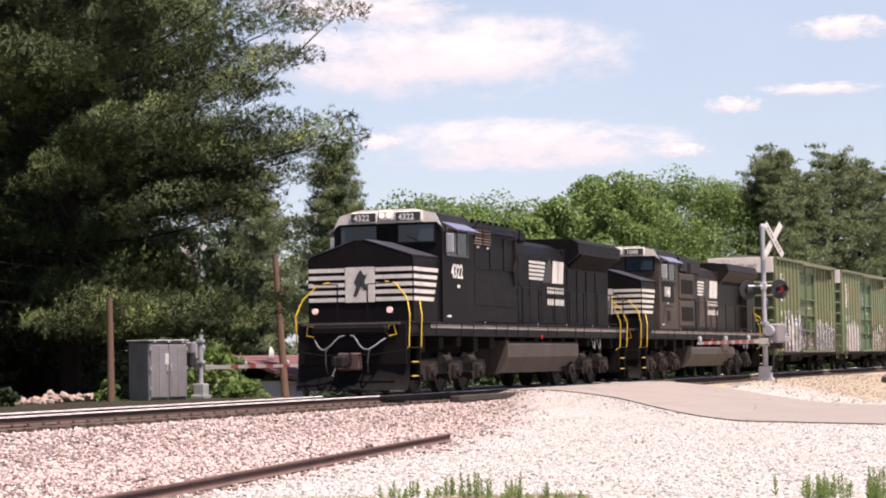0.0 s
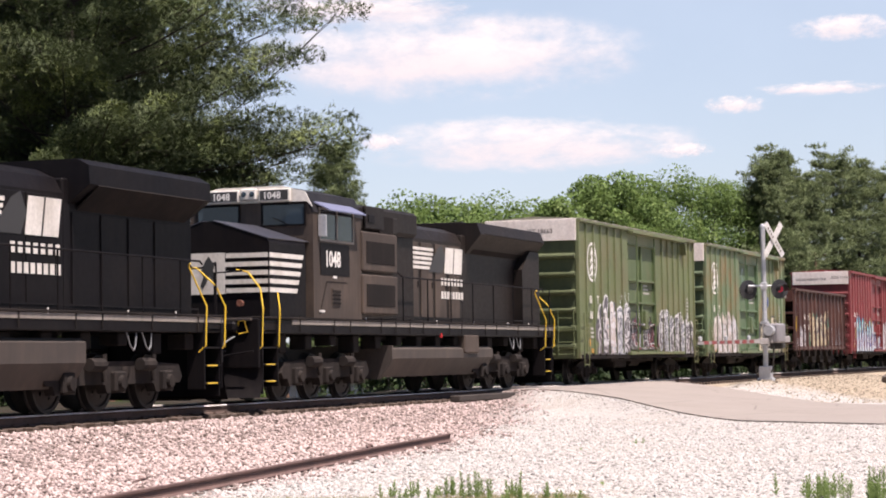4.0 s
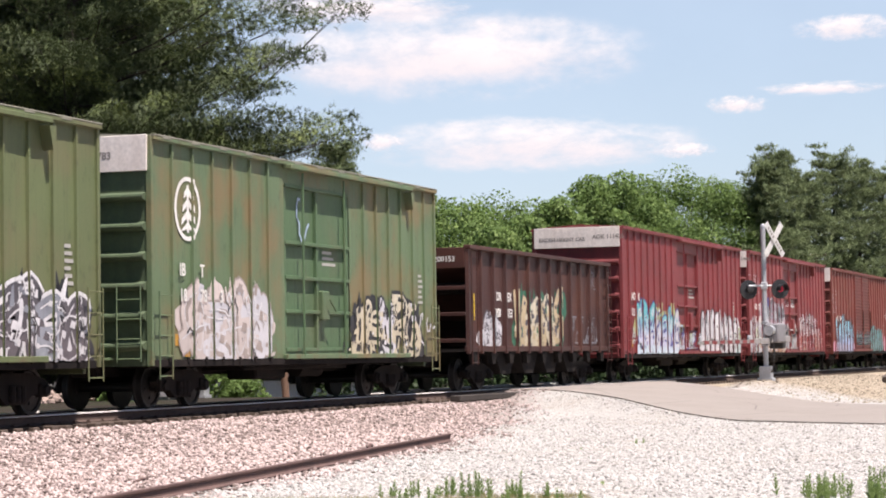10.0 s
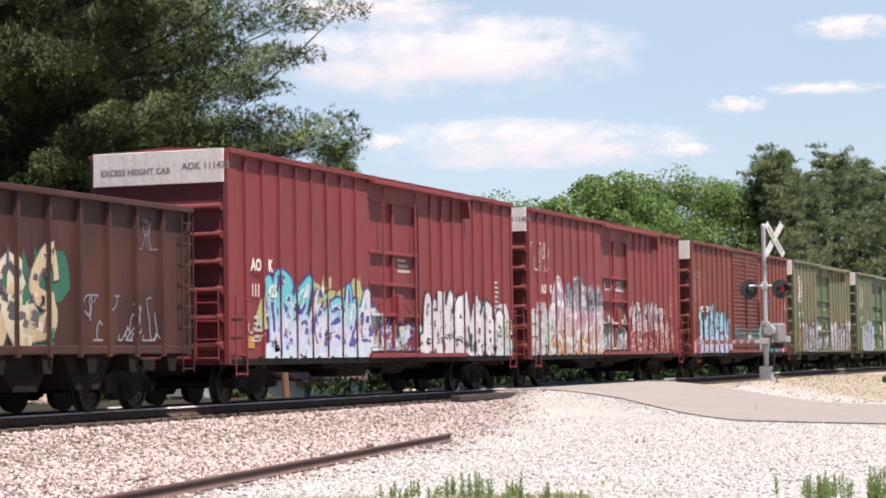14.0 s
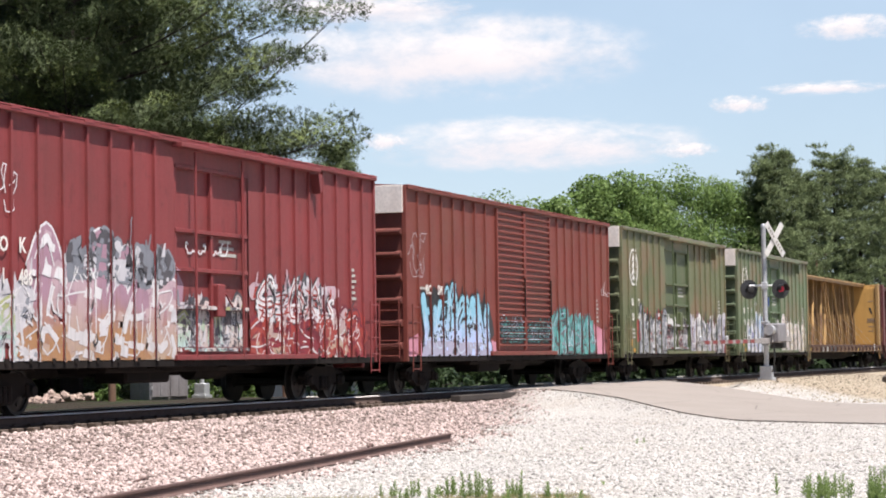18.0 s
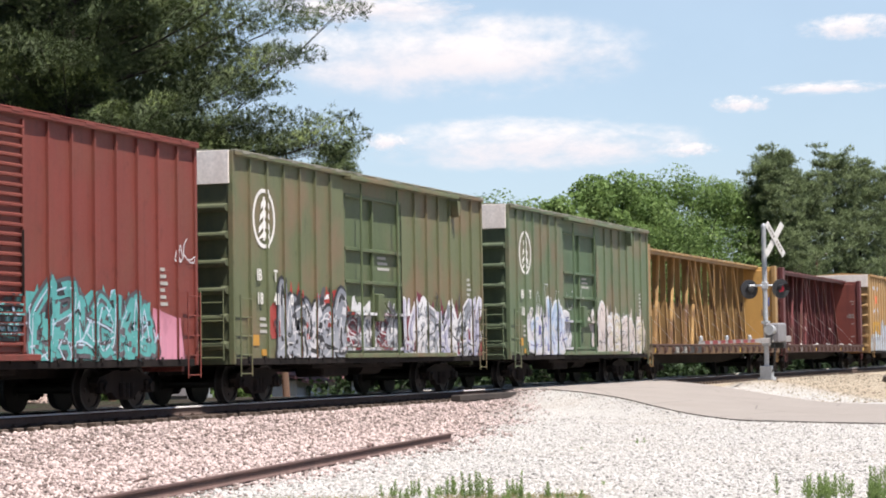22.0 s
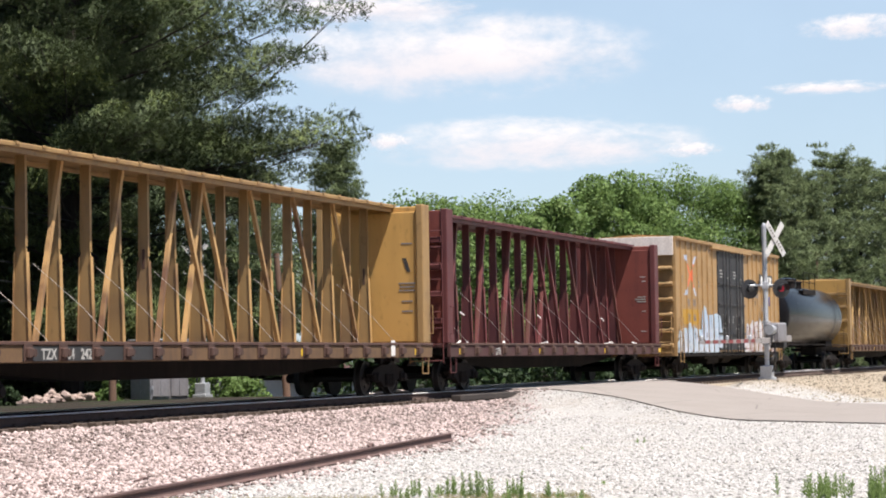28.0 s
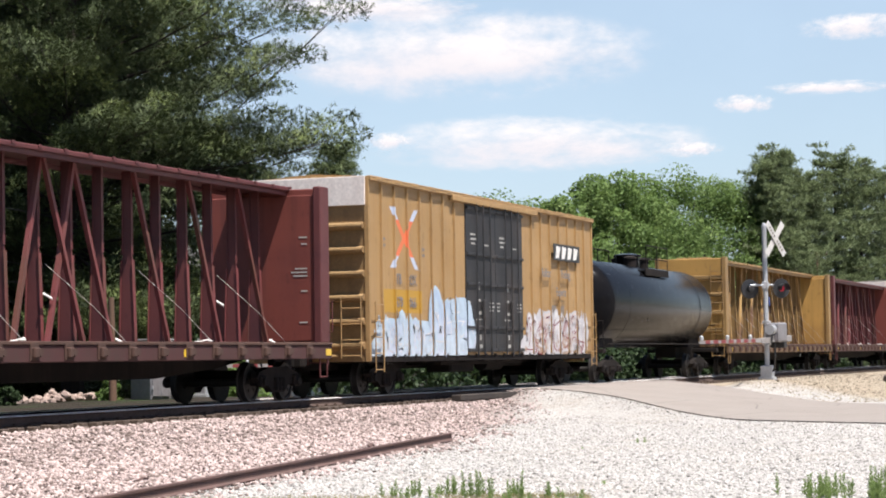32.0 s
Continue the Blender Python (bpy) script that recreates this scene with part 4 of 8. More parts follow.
def boxcar(s0, L, label, paint, ends, door, ribs, top=5.12, end_panel=None, roof=None, door_style="plug", door_paint=None, trucks=2.1, rib_top=None, edge_trim=None):
    """A steel box car: ribbed sides, corrugated ends, a door on each side, roof, sill, trucks. door: (from, to) along the side."""
    v = vehicle("boxcar", s0, label, "boxcar")
    hw, z0 = 1.50, 0.92
    roof = roof or M_GALV
    edge_trim = edge_trim or paint
    door_paint = door_paint or paint
    faces = SURFACES[v.name] = []
    for k in (-1, 1):
        for a, b, lo, hi in ((0.03, door[0], z0, top - 0.02), (door[1], L - 0.03, z0, top - 0.02), (door[0], door[1], top - 0.5, top - 0.02), (door[0], door[1], z0, z0 + 0.2)):
            part("side_wall", dented(a, b, k, hw, lo, hi, s0), paint, v)
        for q in (0.035, L - 0.035):
            part("corner_post", Shape().box(q - 0.045, q + 0.045, k * (hw - 0.06), k * (hw + 0.065), z0 - 0.1, top, 0.012), paint, v)
        n1 = ribs
        d0, d1 = door
        xs = [door[0] * (i + 1) / (n1 + 1) for i in range(n1)] + [door[1] + (L - door[1]) * (i + 1) / (n1 + 1) for i in range(n1)]
        for q in xs:
            part("rib", Shape().prism([(q - 0.045, k * (hw - 0.02)), (q - 0.035, k * (hw + 0.068)), (q + 0.025, k * (hw + 0.068)), (q + 0.035, k * (hw - 0.02))], 2, z0 + 0.04, top - 0.1 if rib_top is None else rib_top), paint, v)
            if k < 0:
                faces.append((q - 0.036, q + 0.026, z0, top - 0.1, hw + 0.068))
        if k < 0:
            cuts = [0.08] + [c for q in sorted(xs) for c in (q - 0.044, q + 0.034)] + [L - 0.08]
            for a, b in zip(cuts[::2], cuts[1::2]):
                for lo, hi in ((a, min(b, d0)), (max(a, d1), b)):
                    if hi > lo:
                        faces.append((lo, hi, z0 + 0.02, top - 0.1, hw + 0.021))
        part("side_sill", Shape().box(0.1, L - 0.1, k * hw - 0.035, k * hw + 0.03, z0 - 0.12, z0 + 0.02, 0.01), M_TRUCK, v)
        part("top_chord", Shape().box(0.0, L, k * hw - 0.06, k * (hw + 0.125), top - 0.085, top, 0.015), edge_trim, v)
        # tack board strip along the bottom
        x = 0.7
        lug = Shape().box(0, 0.10, 0.02 * k, 0.06 * k, -0.03, 0.06).mesh("sill_lug", M_TRUCK)
        while x < L - 0.6 and k < 0:
            part("sill_lug", lug, None, v).location = (x, k * hw, z0)
            x += 0.76
        # door
        d0, d1 = door
        if door_style == "plug":
            d = part("door", Shape().box(d0 + 0.02, d1 - 0.02, k * (hw - 0.14), k * (hw - 0.08), z0 + 0.16, top - 0.42, 0.01), door_paint, v)
            for z in (z0 + 0.2, z0 + 1.02, z0 + 1.75, z0 + 2.5, top - 0.5):
                part("door_rail", Shape().box(d0 + 0.04, d1 - 0.04, k * (hw - 0.09), k * (hw + 0.03), z - 0.04, z + 0.04, 0.01), door_paint, d)
                if k < 0:
                    faces.append((d0 + 0.05, d1 - 0.05, z - 0.035, z + 0.035, hw + 0.03))
            if k < 0:
                faces.append((d0 + 0.04, d1 - 0.04, z0 + 0.25, top - 0.45, hw - 0.08))
            for f in (0.0, 0.5, 1.0):
                q = d0 + 0.08 + (d1 - d0 - 0.16) * f
                part("door_stile", Shape().box(q - 0.05, q + 0.05, k * (hw - 0.09), k * (hw + 0.0), z0 + 0.16, top - 0.44, 0.008), door_paint, d)
            for f in (0.22, 0.86):
                q = d0 + (d1 - d0) * f
                part("lock_rod", Shape().tube([(q, k * (hw + 0.11), z0 + 0.05), (q, k * (hw + 0.11), top - 0.2)], 0.026, 6), door_paint, d)
            part("lock_gear", Shape().box(d0 + (d1 - d0) * 0.52, d0 + (d1 - d0) * 0.62, k * (hw - 0.05), k * (hw + 0.10), z0 + 0.85, z0 + 1.5, 0.02).tube([(d0 + (d1 - d0) * .57, k * (hw + .18), z0 + 1.3), (d0 + (d1 - d0) * .66, k * (hw + .19), z0 + 1.05)], 0.02), door_paint, d)
            part("header", Shape().box(d0 - 0.08, min(L - 1.4, d1 + (d1 - d0) * 1.0), k * (hw + 0.02), k * (hw + 0.24), top - 0.16, top - 0.07, 0.012), edge_trim, v)
            part("track_bracket", Shape().prism([(min(L - 1.4, d1 + (d1 - d0)) - 0.1, top - 0.2), (min(L - 1.4, d1 + (d1 - d0)) + 0.12, top - 0.2), (min(L - 1.4, d1 + (d1 - d0)) + 0.12, top - 0.55), (min(L - 1.4, d1 + (d1 - d0)) + 0.02, top - 0.62)], 1, k * (hw + 0.02), k * (hw + 0.22)), paint, v)
            part("door_sill", Shape().box(d0 - 0.1, min(L - 1.4, d1 + (d1 - d0)), k * (hw + 0.02), k * (hw + 0.12), z0 + 0.0, z0 + 0.1, 0.01), paint, v)
        elif door_style == "slide":
            mid = (d0 + d1) / 2
            for a, b in ((d0 + 0.03, mid - 0.02), (mid + 0.02, d1 - 0.03)):
                d = part("door", Shape().box(a, b, k * (hw - 0.02), k * (hw + 0.035), z0 + 0.16, top - 0.14, 0.01), door_paint, v)
                z = z0 + 0.26
                while z < top - 0.24:
                    part("door_corrugation", Shape().prism([(k * (hw + 0.03), z), (k * (hw + 0.085), z + 0.02), (k * (hw + 0.085), z + 0.055), (k * (hw + 0.03), z + 0.085)], 0, a + 0.06, b - 0.06), door_paint, d)
                    if k < 0:
                        faces.append((a + 0.06, b - 0.06, z + 0.02, z + 0.055, hw + 0.085))
                        faces.append((a + 0.06, b - 0.06, z + 0.085, z + 0.165, hw + 0.035))
                    z += 0.165
                for q in (a + 0.03, b - 0.03):
                    part("door_stile", Shape().box(q - 0.035, q + 0.035, k * (hw + 0.03), k * (hw + 0.09), z0 + 0.16, top - 0.14, 0.008), door_paint, d)
                part("door_lever", Shape().tube([(b - 0.12, k * (hw + 0.12), z0 + 1.1), (b - 0.12, k * (hw + 0.12), z0 + 2.2)], 0.02), M_TRUCK, d)
            part("door_sill", Shape().box(d0 - 0.6, d1 + 0.4, k * (hw + 0.02), k * (hw + 0.13), z0 + 0.02, z0 + 0.13, 0.01), paint, v)
        else:  # two tall dark plug doors
            mid = (d0 + d1) / 2
            for a, b in ((d0, mid), (mid, d1)):
                d = part("door", Shape().box(a + 0.02, b - 0.02, k * (hw - 0.02), k * (hw + 0.05), z0 + 0.10, top - 0.22, 0.01), door_paint, v)
                if k < 0:
                    faces.append((a + 0.03, b - 0.03, z0 + 0.2, top - 0.3, hw + 0.05))
                for z in (z0 + 0.15, z0 + 0.75, z0 + 1.9, z0 + 2.7, top - 0.3):
                    part("door_rail", Shape().box(a + 0.03, b - 0.03, k * (hw + 0.05), k * (hw + 0.10), z - 0.04, z + 0.04, 0.01), door_paint, d)
                for f in (0.28, 0.5, 0.74):
                    q = a + (b - a) * f
                    part("lock_rod", Shape().tube([(q, k * (hw + 0.13), z0 + 0.02), (q, k * (hw + 0.13), top - 0.15)], 0.024, 6), door_paint, d)
                part("lock_gear", Shape().box((a + b) / 2 - 0.1, (a + b) / 2 + 0.1, k * (hw + 0.1), k * (hw + 0.18), z0 + 1.0, z0 + 1.5, 0.02), door_paint, d)
                for bx, bz, bw, bh in ((0.15, 3.2, 0.4, 0.07), (0.16, 3.08, 0.5, 0.07), (0.18, 2.96, 0.3, 0.07), (0.62, 2.95, 0.35, 0.06), (0.4, 1.75, 0.13, 0.3), (0.36, 1.45, 0.25, 0.1), (0.38, 1.1, 0.3, 0.12), (0.04, 1.4, 0.22, 0.05), (0.04, 1.3, 0.2, 0.05), (0.04, 1.2, 0.22, 0.05), (0.78, 1.4, 0.35, 0.05), (0.78, 1.3, 0.4, 0.05), (0.78, 1.2, 0.3, 0.05), (0.3, 0.95, 0.5, 0.05), (0.42, 0.7, 0.22, 0.14), (0.43, 0.42, 0.1, 0.2), (0.42, 0.2, 0.2, 0.14)):
                    part("notice_bar", Shape().box(a + (b - a) * bx, a + (b - a) * bx + bw, k * (hw + 0.05), k * (hw + 0.056), z0 + bz, z0 + bz + bh * 0.7), M_STENCIL, d)
            part("header", Shape().box(d0 - 1.2, d1 + 1.2, k * (hw + 0.02), k * (hw + 0.15), top - 0.2, top - 0.06, 0.012), edge_trim, v)
    mark = Shape().box(-0.11, 0.11, -hw - 0.034, -hw - 0.018, z0 + 0.07, z0 + 0.2).mesh("reflector", M_ORANGE)
    for i in range(6):
        q = L * (i + 0.6) / 6.2
        if not door[0] - 0.2 < q < door[1] + 0.2:
            part("reflector", mark, None, v, "orange reflector patch").location.x = q
    # ends
    for e, x in ((-1, 0.0), (1, L)):
        part("end_wall", Shape().box(x + 0.02 * -e, x + 0.09 * -e, -hw, hw, z0 - 0.1, top - 0.02), ends, v)
        zz = z0 + 0.18
        while zz < top - 0.95:
            part("end_rib", Shape().prism([(x + 0.03 * -e, zz), (x + 0.14 * e, zz + 0.05), (x + 0.165 * e, zz + 0.09), (x + 0.155 * e, zz + 0.13), (x + 0.03 * -e, zz + 0.19)], 1, -hw + 0.06, hw - 0.06), ends, v)
            zz += 0.56
        if end_panel:
            part("end_panel", Shape().box(x + 0.02 * -e, x + 0.05 * e, -hw + 0.02, hw - 0.02, top - 0.66, top + 0.02, 0.008), end_panel, v, "pale painted panel across the top of the end")
        ladder(v, -hw + 0.1, -hw + 0.6, x + 0.17 * e, z0 - 0.02, z0 + 1.4, 0.37, edge_trim, False, "end_ladder")
        ladder(v, x + 0.1 * -e, x + 0.62 * -e, -hw - 0.16, z0 - 0.35, z0 + 1.3, 0.38, edge_trim, True, "side_ladder")
        part("end_platform", Shape().box(x, x + 0.42 * e, -0.75, 0.75, z0 + 0.02, z0 + 0.07, 0.01), edge_trim, v)
        part("brake_gear" if e < 0 else "end_beam", Shape().box(x + 0.12 * e, x + 0.34 * e, 0.3, 0.75, z0 + 0.9, z0 + 1.3, 0.03) if e < 0 else Shape().box(x, x + 0.12 * e, -1.2, 1.2, z0 - 0.22, z0 + 0.02, 0.02), ends, v)
        coupler(v, x, e)
    # roof with cross ribs
    rf = Shape().prism([(-hw - 0.05, top - 0.01), (0, top + 0.09), (hw + 0.05, top - 0.01), (hw, top - 0.05), (-hw, top - 0.05)], 0, 0.0, L)
    part("roof", rf, roof, v)
    part("roof_edge", Shape().box(0, L, -hw - 0.13, -hw - 0.02, top - 0.004, top + 0.03, 0.012), roof, v)
    rib = Shape().prism([(-hw - 0.135, top - 0.03), (-hw - 0.12, top + 0.035), (0, top + 0.14), (hw + 0.12, top + 0.035), (hw + 0.135, top - 0.03), (0, top + 0.07)], 0, -0.17, 0.17)
    rib.smooth = True
    rib = rib.mesh("roof_rib", roof)
    x = 0.5
    while x < L - 0.2:
        part("roof_rib", rib, None, v).location.x = x
        x += 1.22
    u = Shape().box(0.2, L - 0.2, -0.28, 0.28, 0.62, z0, 0.02).box(L * 0.3, L * 0.66, -1.25, 1.25, 0.7, z0, 0.02).box(L * 0.36, L * 0.46, -1.1, -0.4, 0.5, 0.95, 0.05)
    x = 1.0
    while x < L - 0.8:
        part("crossbearer", Shape().box(x - 0.04, x + 0.04, -hw + 0.05, hw - 0.05, 0.78, z0), M_TRUCK, v)
        x += 1.5
    part("underframe", u, M_TRUCK, v)
    part("air_tank", Shape().tube([(L * 0.54, -0.75, 0.72), (L * 0.62, -0.75, 0.72)], 0.2, 12), M_TRUCK, v)
    for q in (trucks, L - trucks):
        freight_truck(v, q)
    return v




def small_print(v, x, z, rows, width, mat, y=-1.524, name="stencil_bar"):
    """Stencils too small to read: bars."""
    s = Shape()
    for i in range(rows):
        w = width * (0.7 + 0.3 * ((i * 7) % 3) / 2)
        s.box(x, x + w, y - 0.003, y, z - i * 0.13, z - i * 0.13 + 0.065)
    tagged(part(name, s, M_STENCIL if mat is M_LETTER else mat, v), kind="stuff")


P_END = worn("weathered_white_end", (0.76, 0.69, 0.64), (0.42, 0.34, 0.30), 0.5, 0.7)


def tree_badge(v, x, z, r=0.56):
    """A painted white ring with a simplified tree in it, lying on panels and ribs alike."""
    sp = Spray(v, SURFACES[v.name], 5)
    n = 28
    for i in range(n):
        p, q = 2 * math.pi * i / n, 2 * math.pi * (i + 1) / n
        sp.put([(x + r * math.cos(p), z + r * 1.12 * math.sin(p)), (x + r * math.cos(q), z + r * 1.12 * math.sin(q)),
                (x + r * 0.84 * math.cos(q), z + r * 0.97 * math.sin(q)), (x + r * 0.84 * math.cos(p), z + r * 0.97 * math.sin(p))], M_LETTER, 0)
    sp.put([(x - 0.045, z - 0.46), (x + 0.045, z - 0.46), (x + 0.045, z + 0.46), (x - 0.045, z + 0.46)], M_LETTER, 0)
    for i in range(4):
        h = z + 0.44 - i * 0.23
        w = 0.17 + 0.055 * i
        for k in (-1, 1):
            sp.put([(x, h), (x, h - 0.14), (x + k * w, max(z - 0.46, h - 0.27 - 0.02 * i)), (x + k * w * 0.9, h - 0.13 - 0.02 * i)], M_LETTER, 0)
    for (depth, _), (shape, _n) in sp.layers.items():
        part("badge", shape, M_LETTER, v, "white painted ring badge with a tree")


def green_car(s0, L, base, marks, label, door, rusty=0.4, rust=(0.19, 0.125, 0.075)):
    paint = car_paint("green_car_paint", base, rust, rusty * 1.5)
    doors = car_paint("green_door_paint", (base[0] * 0.72, base[1] * 0.85, base[2] * 0.8), (0.16, 0.11, 0.07), 0.25)
    # End walls: body green darkened to stand in for shade, plus grime.
    end = worn("grimy_green_end", shade(base, 0.7), (0.03, 0.028, 0.022), 0.5, 0.7)
    v = boxcar(s0, L, label, paint, end, door, 6, top=5.14, end_panel=P_END, door_style="plug", door_paint=doors, roof=worn("weathered_roof", (0.21, 0.205, 0.16), (0.13, 0.105, 0.08), 0.5, 0.7))
    tree_badge(v, 1.55, 3.85)
    bay = door[0] / 7
    for row, z in ((marks[0], 2.55), (marks[1], 2.06)):
        for i, text in enumerate(row.split()):
            lettering(text, 0.34, M_LETTER, v, pose(bay * (i + 1) + 0.25, -1.563, z), squeeze=0.9)
    lettering(marks[0].replace("  ", "") + " " + marks[1].replace(" ", ""), 0.2, M_FADED, v, Matrix.Translation((-0.052, 0.1, 4.72)) @ Matrix.Rotation(radians(-90), 4, "Z"))
    small_print(v, 1.3, 1.72, 3, 0.4, M_LETTER)
    small_print(v, door[0] + (door[1] - door[0]) * 0.62, 3.25, 3, 0.75, M_LETTER, -1.424)
    small_print(v, L - 1.2, 2.9, 6, 0.3, M_LETTER)
    part("reflector", Shape().box(0.95, 1.25, -1.53, -1.52, 1.2, 1.42), M_ORANGE, v, "orange reflector patch")
    return v


v = green_car(-25.89, 15.2, (0.112, 0.138, 0.058), ("IB  T", "18 6 63"), "olive green box car with white ring badge and silver graffiti", (5.9, 9.6), 0.2)
sp = Spray(v, SURFACES[v.name], 11)
lettered(sp, 2.3, 5.95, 0.96, 2.45, 3, (S_DARK, S_PALE, S_GREY), S_WHITE, S_WHITE, S_DARK, 0.42, 0.15)
lettered(sp, 6.0, 9.5, 1.1, 2.25, 4, (S_DARK, S_WINE, S_GREY), S_BLACK, S_WHITE, S_DARK, 0.3)
lettered(sp, 10.0, 14.6, 0.98, 2.25, 5, (S_DARK, S_GREY, S_DARK), S_WHITE, S_WHITE, None, 0.42, 0.1, S_BLACK)
scrawl(sp, 4.9, 5.8, 2.6, 3.1, 2, S_WHITE)
sp.finish()
v = green_car(-8.73, 15.3, (0.108, 0.158, 0.080), ("IB  T", "18 78 3"), "green box car with rust clouds and pale graffiti", (6.1, 9.7), 0.4, (0.23, 0.13, 0.06))
sp = Spray(v, SURFACES[v.name], 12)
lettered(sp, 1.4, 5.2, 0.96, 2.3, 3, (S_PALE, S_SILVER), S_WARM, S_WHITE, S_PALE, 0.42, 0.0, None, 0.05)
lettered(sp, 9.95, 14.0, 0.98, 2.3, 4, (S_CREAM, S_CREAM, S_SILVER), S_BLACK, None, S_BLACK, 0.4, 0.15, S_BLACK, 0.09)
scrawl(sp, 14.2, 15.0, 1.2, 2.0, 2, S_SILVER, 0.05)
scrawl(sp, 7.0, 7.6, 3.4, 4.4, 1, S_ICE, 0.06)
sp.finish()
v = green_car(83.85, 15.4, (0.112, 0.125, 0.06), ("IB  T", "18 41 0"), "olive and brown box car with grey and red graffiti", (5.9, 9.5), 0.6, (0.17, 0.115, 0.065))
sp = Spray(v, SURFACES[v.name], 13)
lettered(sp, 2.2, 6.0, 0.96, 2.3, 4, (S_GREY, S_GREY, S_SILVER), S_BLACK, S_WHITE, S_RED, 0.46)
lettered(sp, 6.2, 9.3, 1.1, 2.1, 4, (S_WINE, S_GREY, S_WHITE), S_DARK, S_WHITE, None, 0.3)
lettered(sp, 9.5, 15.0, 0.96, 2.3, 6, (S_LAV, S_WHITE, S_GREY), S_WHITE, S_BLACK, S_WINE, 0.36, 0.25, S_BLACK, 0.06)
sp.finish()
v = green_car(101.53, 15.2, (0.103, 0.138, 0.074), ("IB  T", "18 67 3"), "green box car with pale blue and white graffiti", (5.3, 8.9), 0.35, (0.2, 0.12, 0.08))
sp = Spray(v, SURFACES[v.name], 14)
lettered(sp, 2.0, 5.9, 0.96, 2.2, 4, (S_ICE, S_SILVER, S_ICE), S_WHITE, S_INDIGO, S_SILVER, 0.4, 0.1, S_INDIGO)
lettered(sp, 8.8, 14.2, 0.96, 2.25, 5, (S_PALE, S_PALE, S_CREAM), S_WHITE, S_DARK, None, 0.44, 0.05, S_PALE)
scrawl(sp, 2.4, 5.2, 2.3, 3.0, 3, S_SILVER)
scrawl(sp, 5.8, 7.8, 2.3, 2.9, 3, S_SILVER)
sp.finish()

RED = (0.19, 0.028, 0.031)


def red_car(s0, L, marks, label, base=RED):
    paint = car_paint("red_car_paint", base, (0.12, 0.035, 0.03), 0.3)
    # The end's shade is put into a darker copy of the red, under grime.
    end = worn("grimy_red_end", shade(base, 0.75), (0.03, 0.014, 0.012), 0.5, 0.7)
    v = boxcar(s0, L, label, paint, end, (7.6, 10.9), 8, top=5.16, end_panel=P_END, door_style="plug", roof=paint)
    for row, z in ((marks[0], 2.75), (marks[1], 2.22)):
        for i, text in enumerate(row.split()):
            lettering(text, 0.36, M_LETTER, v, pose(7.6 / 9 * (i + 1) + 0.2, -1.563, z), squeeze=0.8 if len(text) > 2 else 0.95)
    lettering("EXCESS HEIGHT CAR", 0.17, M_FADED, v, Matrix.Translation((-0.052, 1.3, 4.72)) @ Matrix.Rotation(radians(-90), 4, "Z"))
    lettering(marks[0].replace("  ", "") + " " + marks[1].replace("  ", ""), 0.2, M_FADED, v, Matrix.Translation((-0.052, -0.55, 4.78)) @ Matrix.Rotation(radians(-90), 4, "Z"))
    small_print(v, 1.25, 1.75, 4, 0.4, M_LETTER)
    small_print(v, 9.7, 3.25, 3, 0.8, M_LETTER, -1.424)
    small_print(v, L - 1.5, 2.9, 6, 0.35, M_LETTER)
    part("reflector", Shape().box(0.9, 1.25, -1.53, -1.52, 1.15, 1.4), M_ORANGE, v, "orange reflector patch")
    return v


v = red_car(24.40, 18.2, ("AO  K", "111  425"), "red high box car with teal and silver graffiti")
sp = Spray(v, SURFACES[v.name], 21)
lettered(sp, 2.0, 7.9, 0.96, 2.55, 5, (S_TEAL, S_TEAL, S_SILVER), S_INDIGO, S_WHITE, S_LIME, 0.4, 0.2, S_INDIGO, 0.06)
sp.put([(1.7, 0.94), (7.7, 0.94), (7.7, 1.16), (1.8, 1.26)], S_FROST, 4)
lettered(sp, 8.0, 10.6, 1.1, 1.75, 4, (S_LIME, S_INDIGO, S_FROST), S_WINE, S_WHITE, None, 0.3)
lettered(sp, 11.2, 17.3, 0.96, 2.3, 5, (S_SILVER, S_SILVER, S_WHITE), S_BLACK, S_WHITE, S_SILVER, 0.42, 0.2, S_BLACK)
lettered(sp, 17.2, 18.0, 0.96, 1.8, 1, (S_LIME,), S_SILVER, None, S_LIME)
scrawl(sp, 0.9, 1.4, 1.3, 1.8, 2, S_WHITE)
sp.finish()
v = red_car(44.20, 17.8, ("AO  K", "111  486"), "faded red high box car covered in mauve and red graffiti", (0.20, 0.034, 0.035))
sp = Spray(v, SURFACES[v.name], 22)
lettered(sp, 0.15, 2.3, 0.96, 2.2, 3, (S_SILVER, S_GREY, S_LIME), S_SILVER, S_WHITE, S_SILVER, 0.34)
lettered(sp, 2.3, 7.5, 0.96, 2.7, 4, (S_MAUVE, S_ROSE, S_MAUVE), S_WHITE, S_WHITE, S_MAUVE, 0.46, 0.1, S_SILVER, 0.05)
lettered(sp, 3.6, 7.3, 2.35, 2.95, 4, (S_GREY, S_DARK, S_SILVER), S_GREY, None, None, 0.4, 0.3)
lettered(sp, 7.8, 10.7, 1.1, 2.1, 5, (S_LIME, S_GREY, S_PALE), S_DARK, S_WHITE, S_SILVER, 0.3)
lettered(sp, 11.3, 15.2, 1.75, 2.55, 4, (S_WHITE, S_SILVER), S_DARK, S_RED, S_ROSE, 0.22, 0.35, None, 0.04)
lettered(sp, 10.9, 16.8, 0.96, 1.95, 6, (S_RED, S_ROSE, S_RED, S_WINE), S_WINE, S_WHITE, S_RED, 0.34)
scrawl(sp, 0.2, 1.7, 3.4, 4.2, 5, S_WHITE)
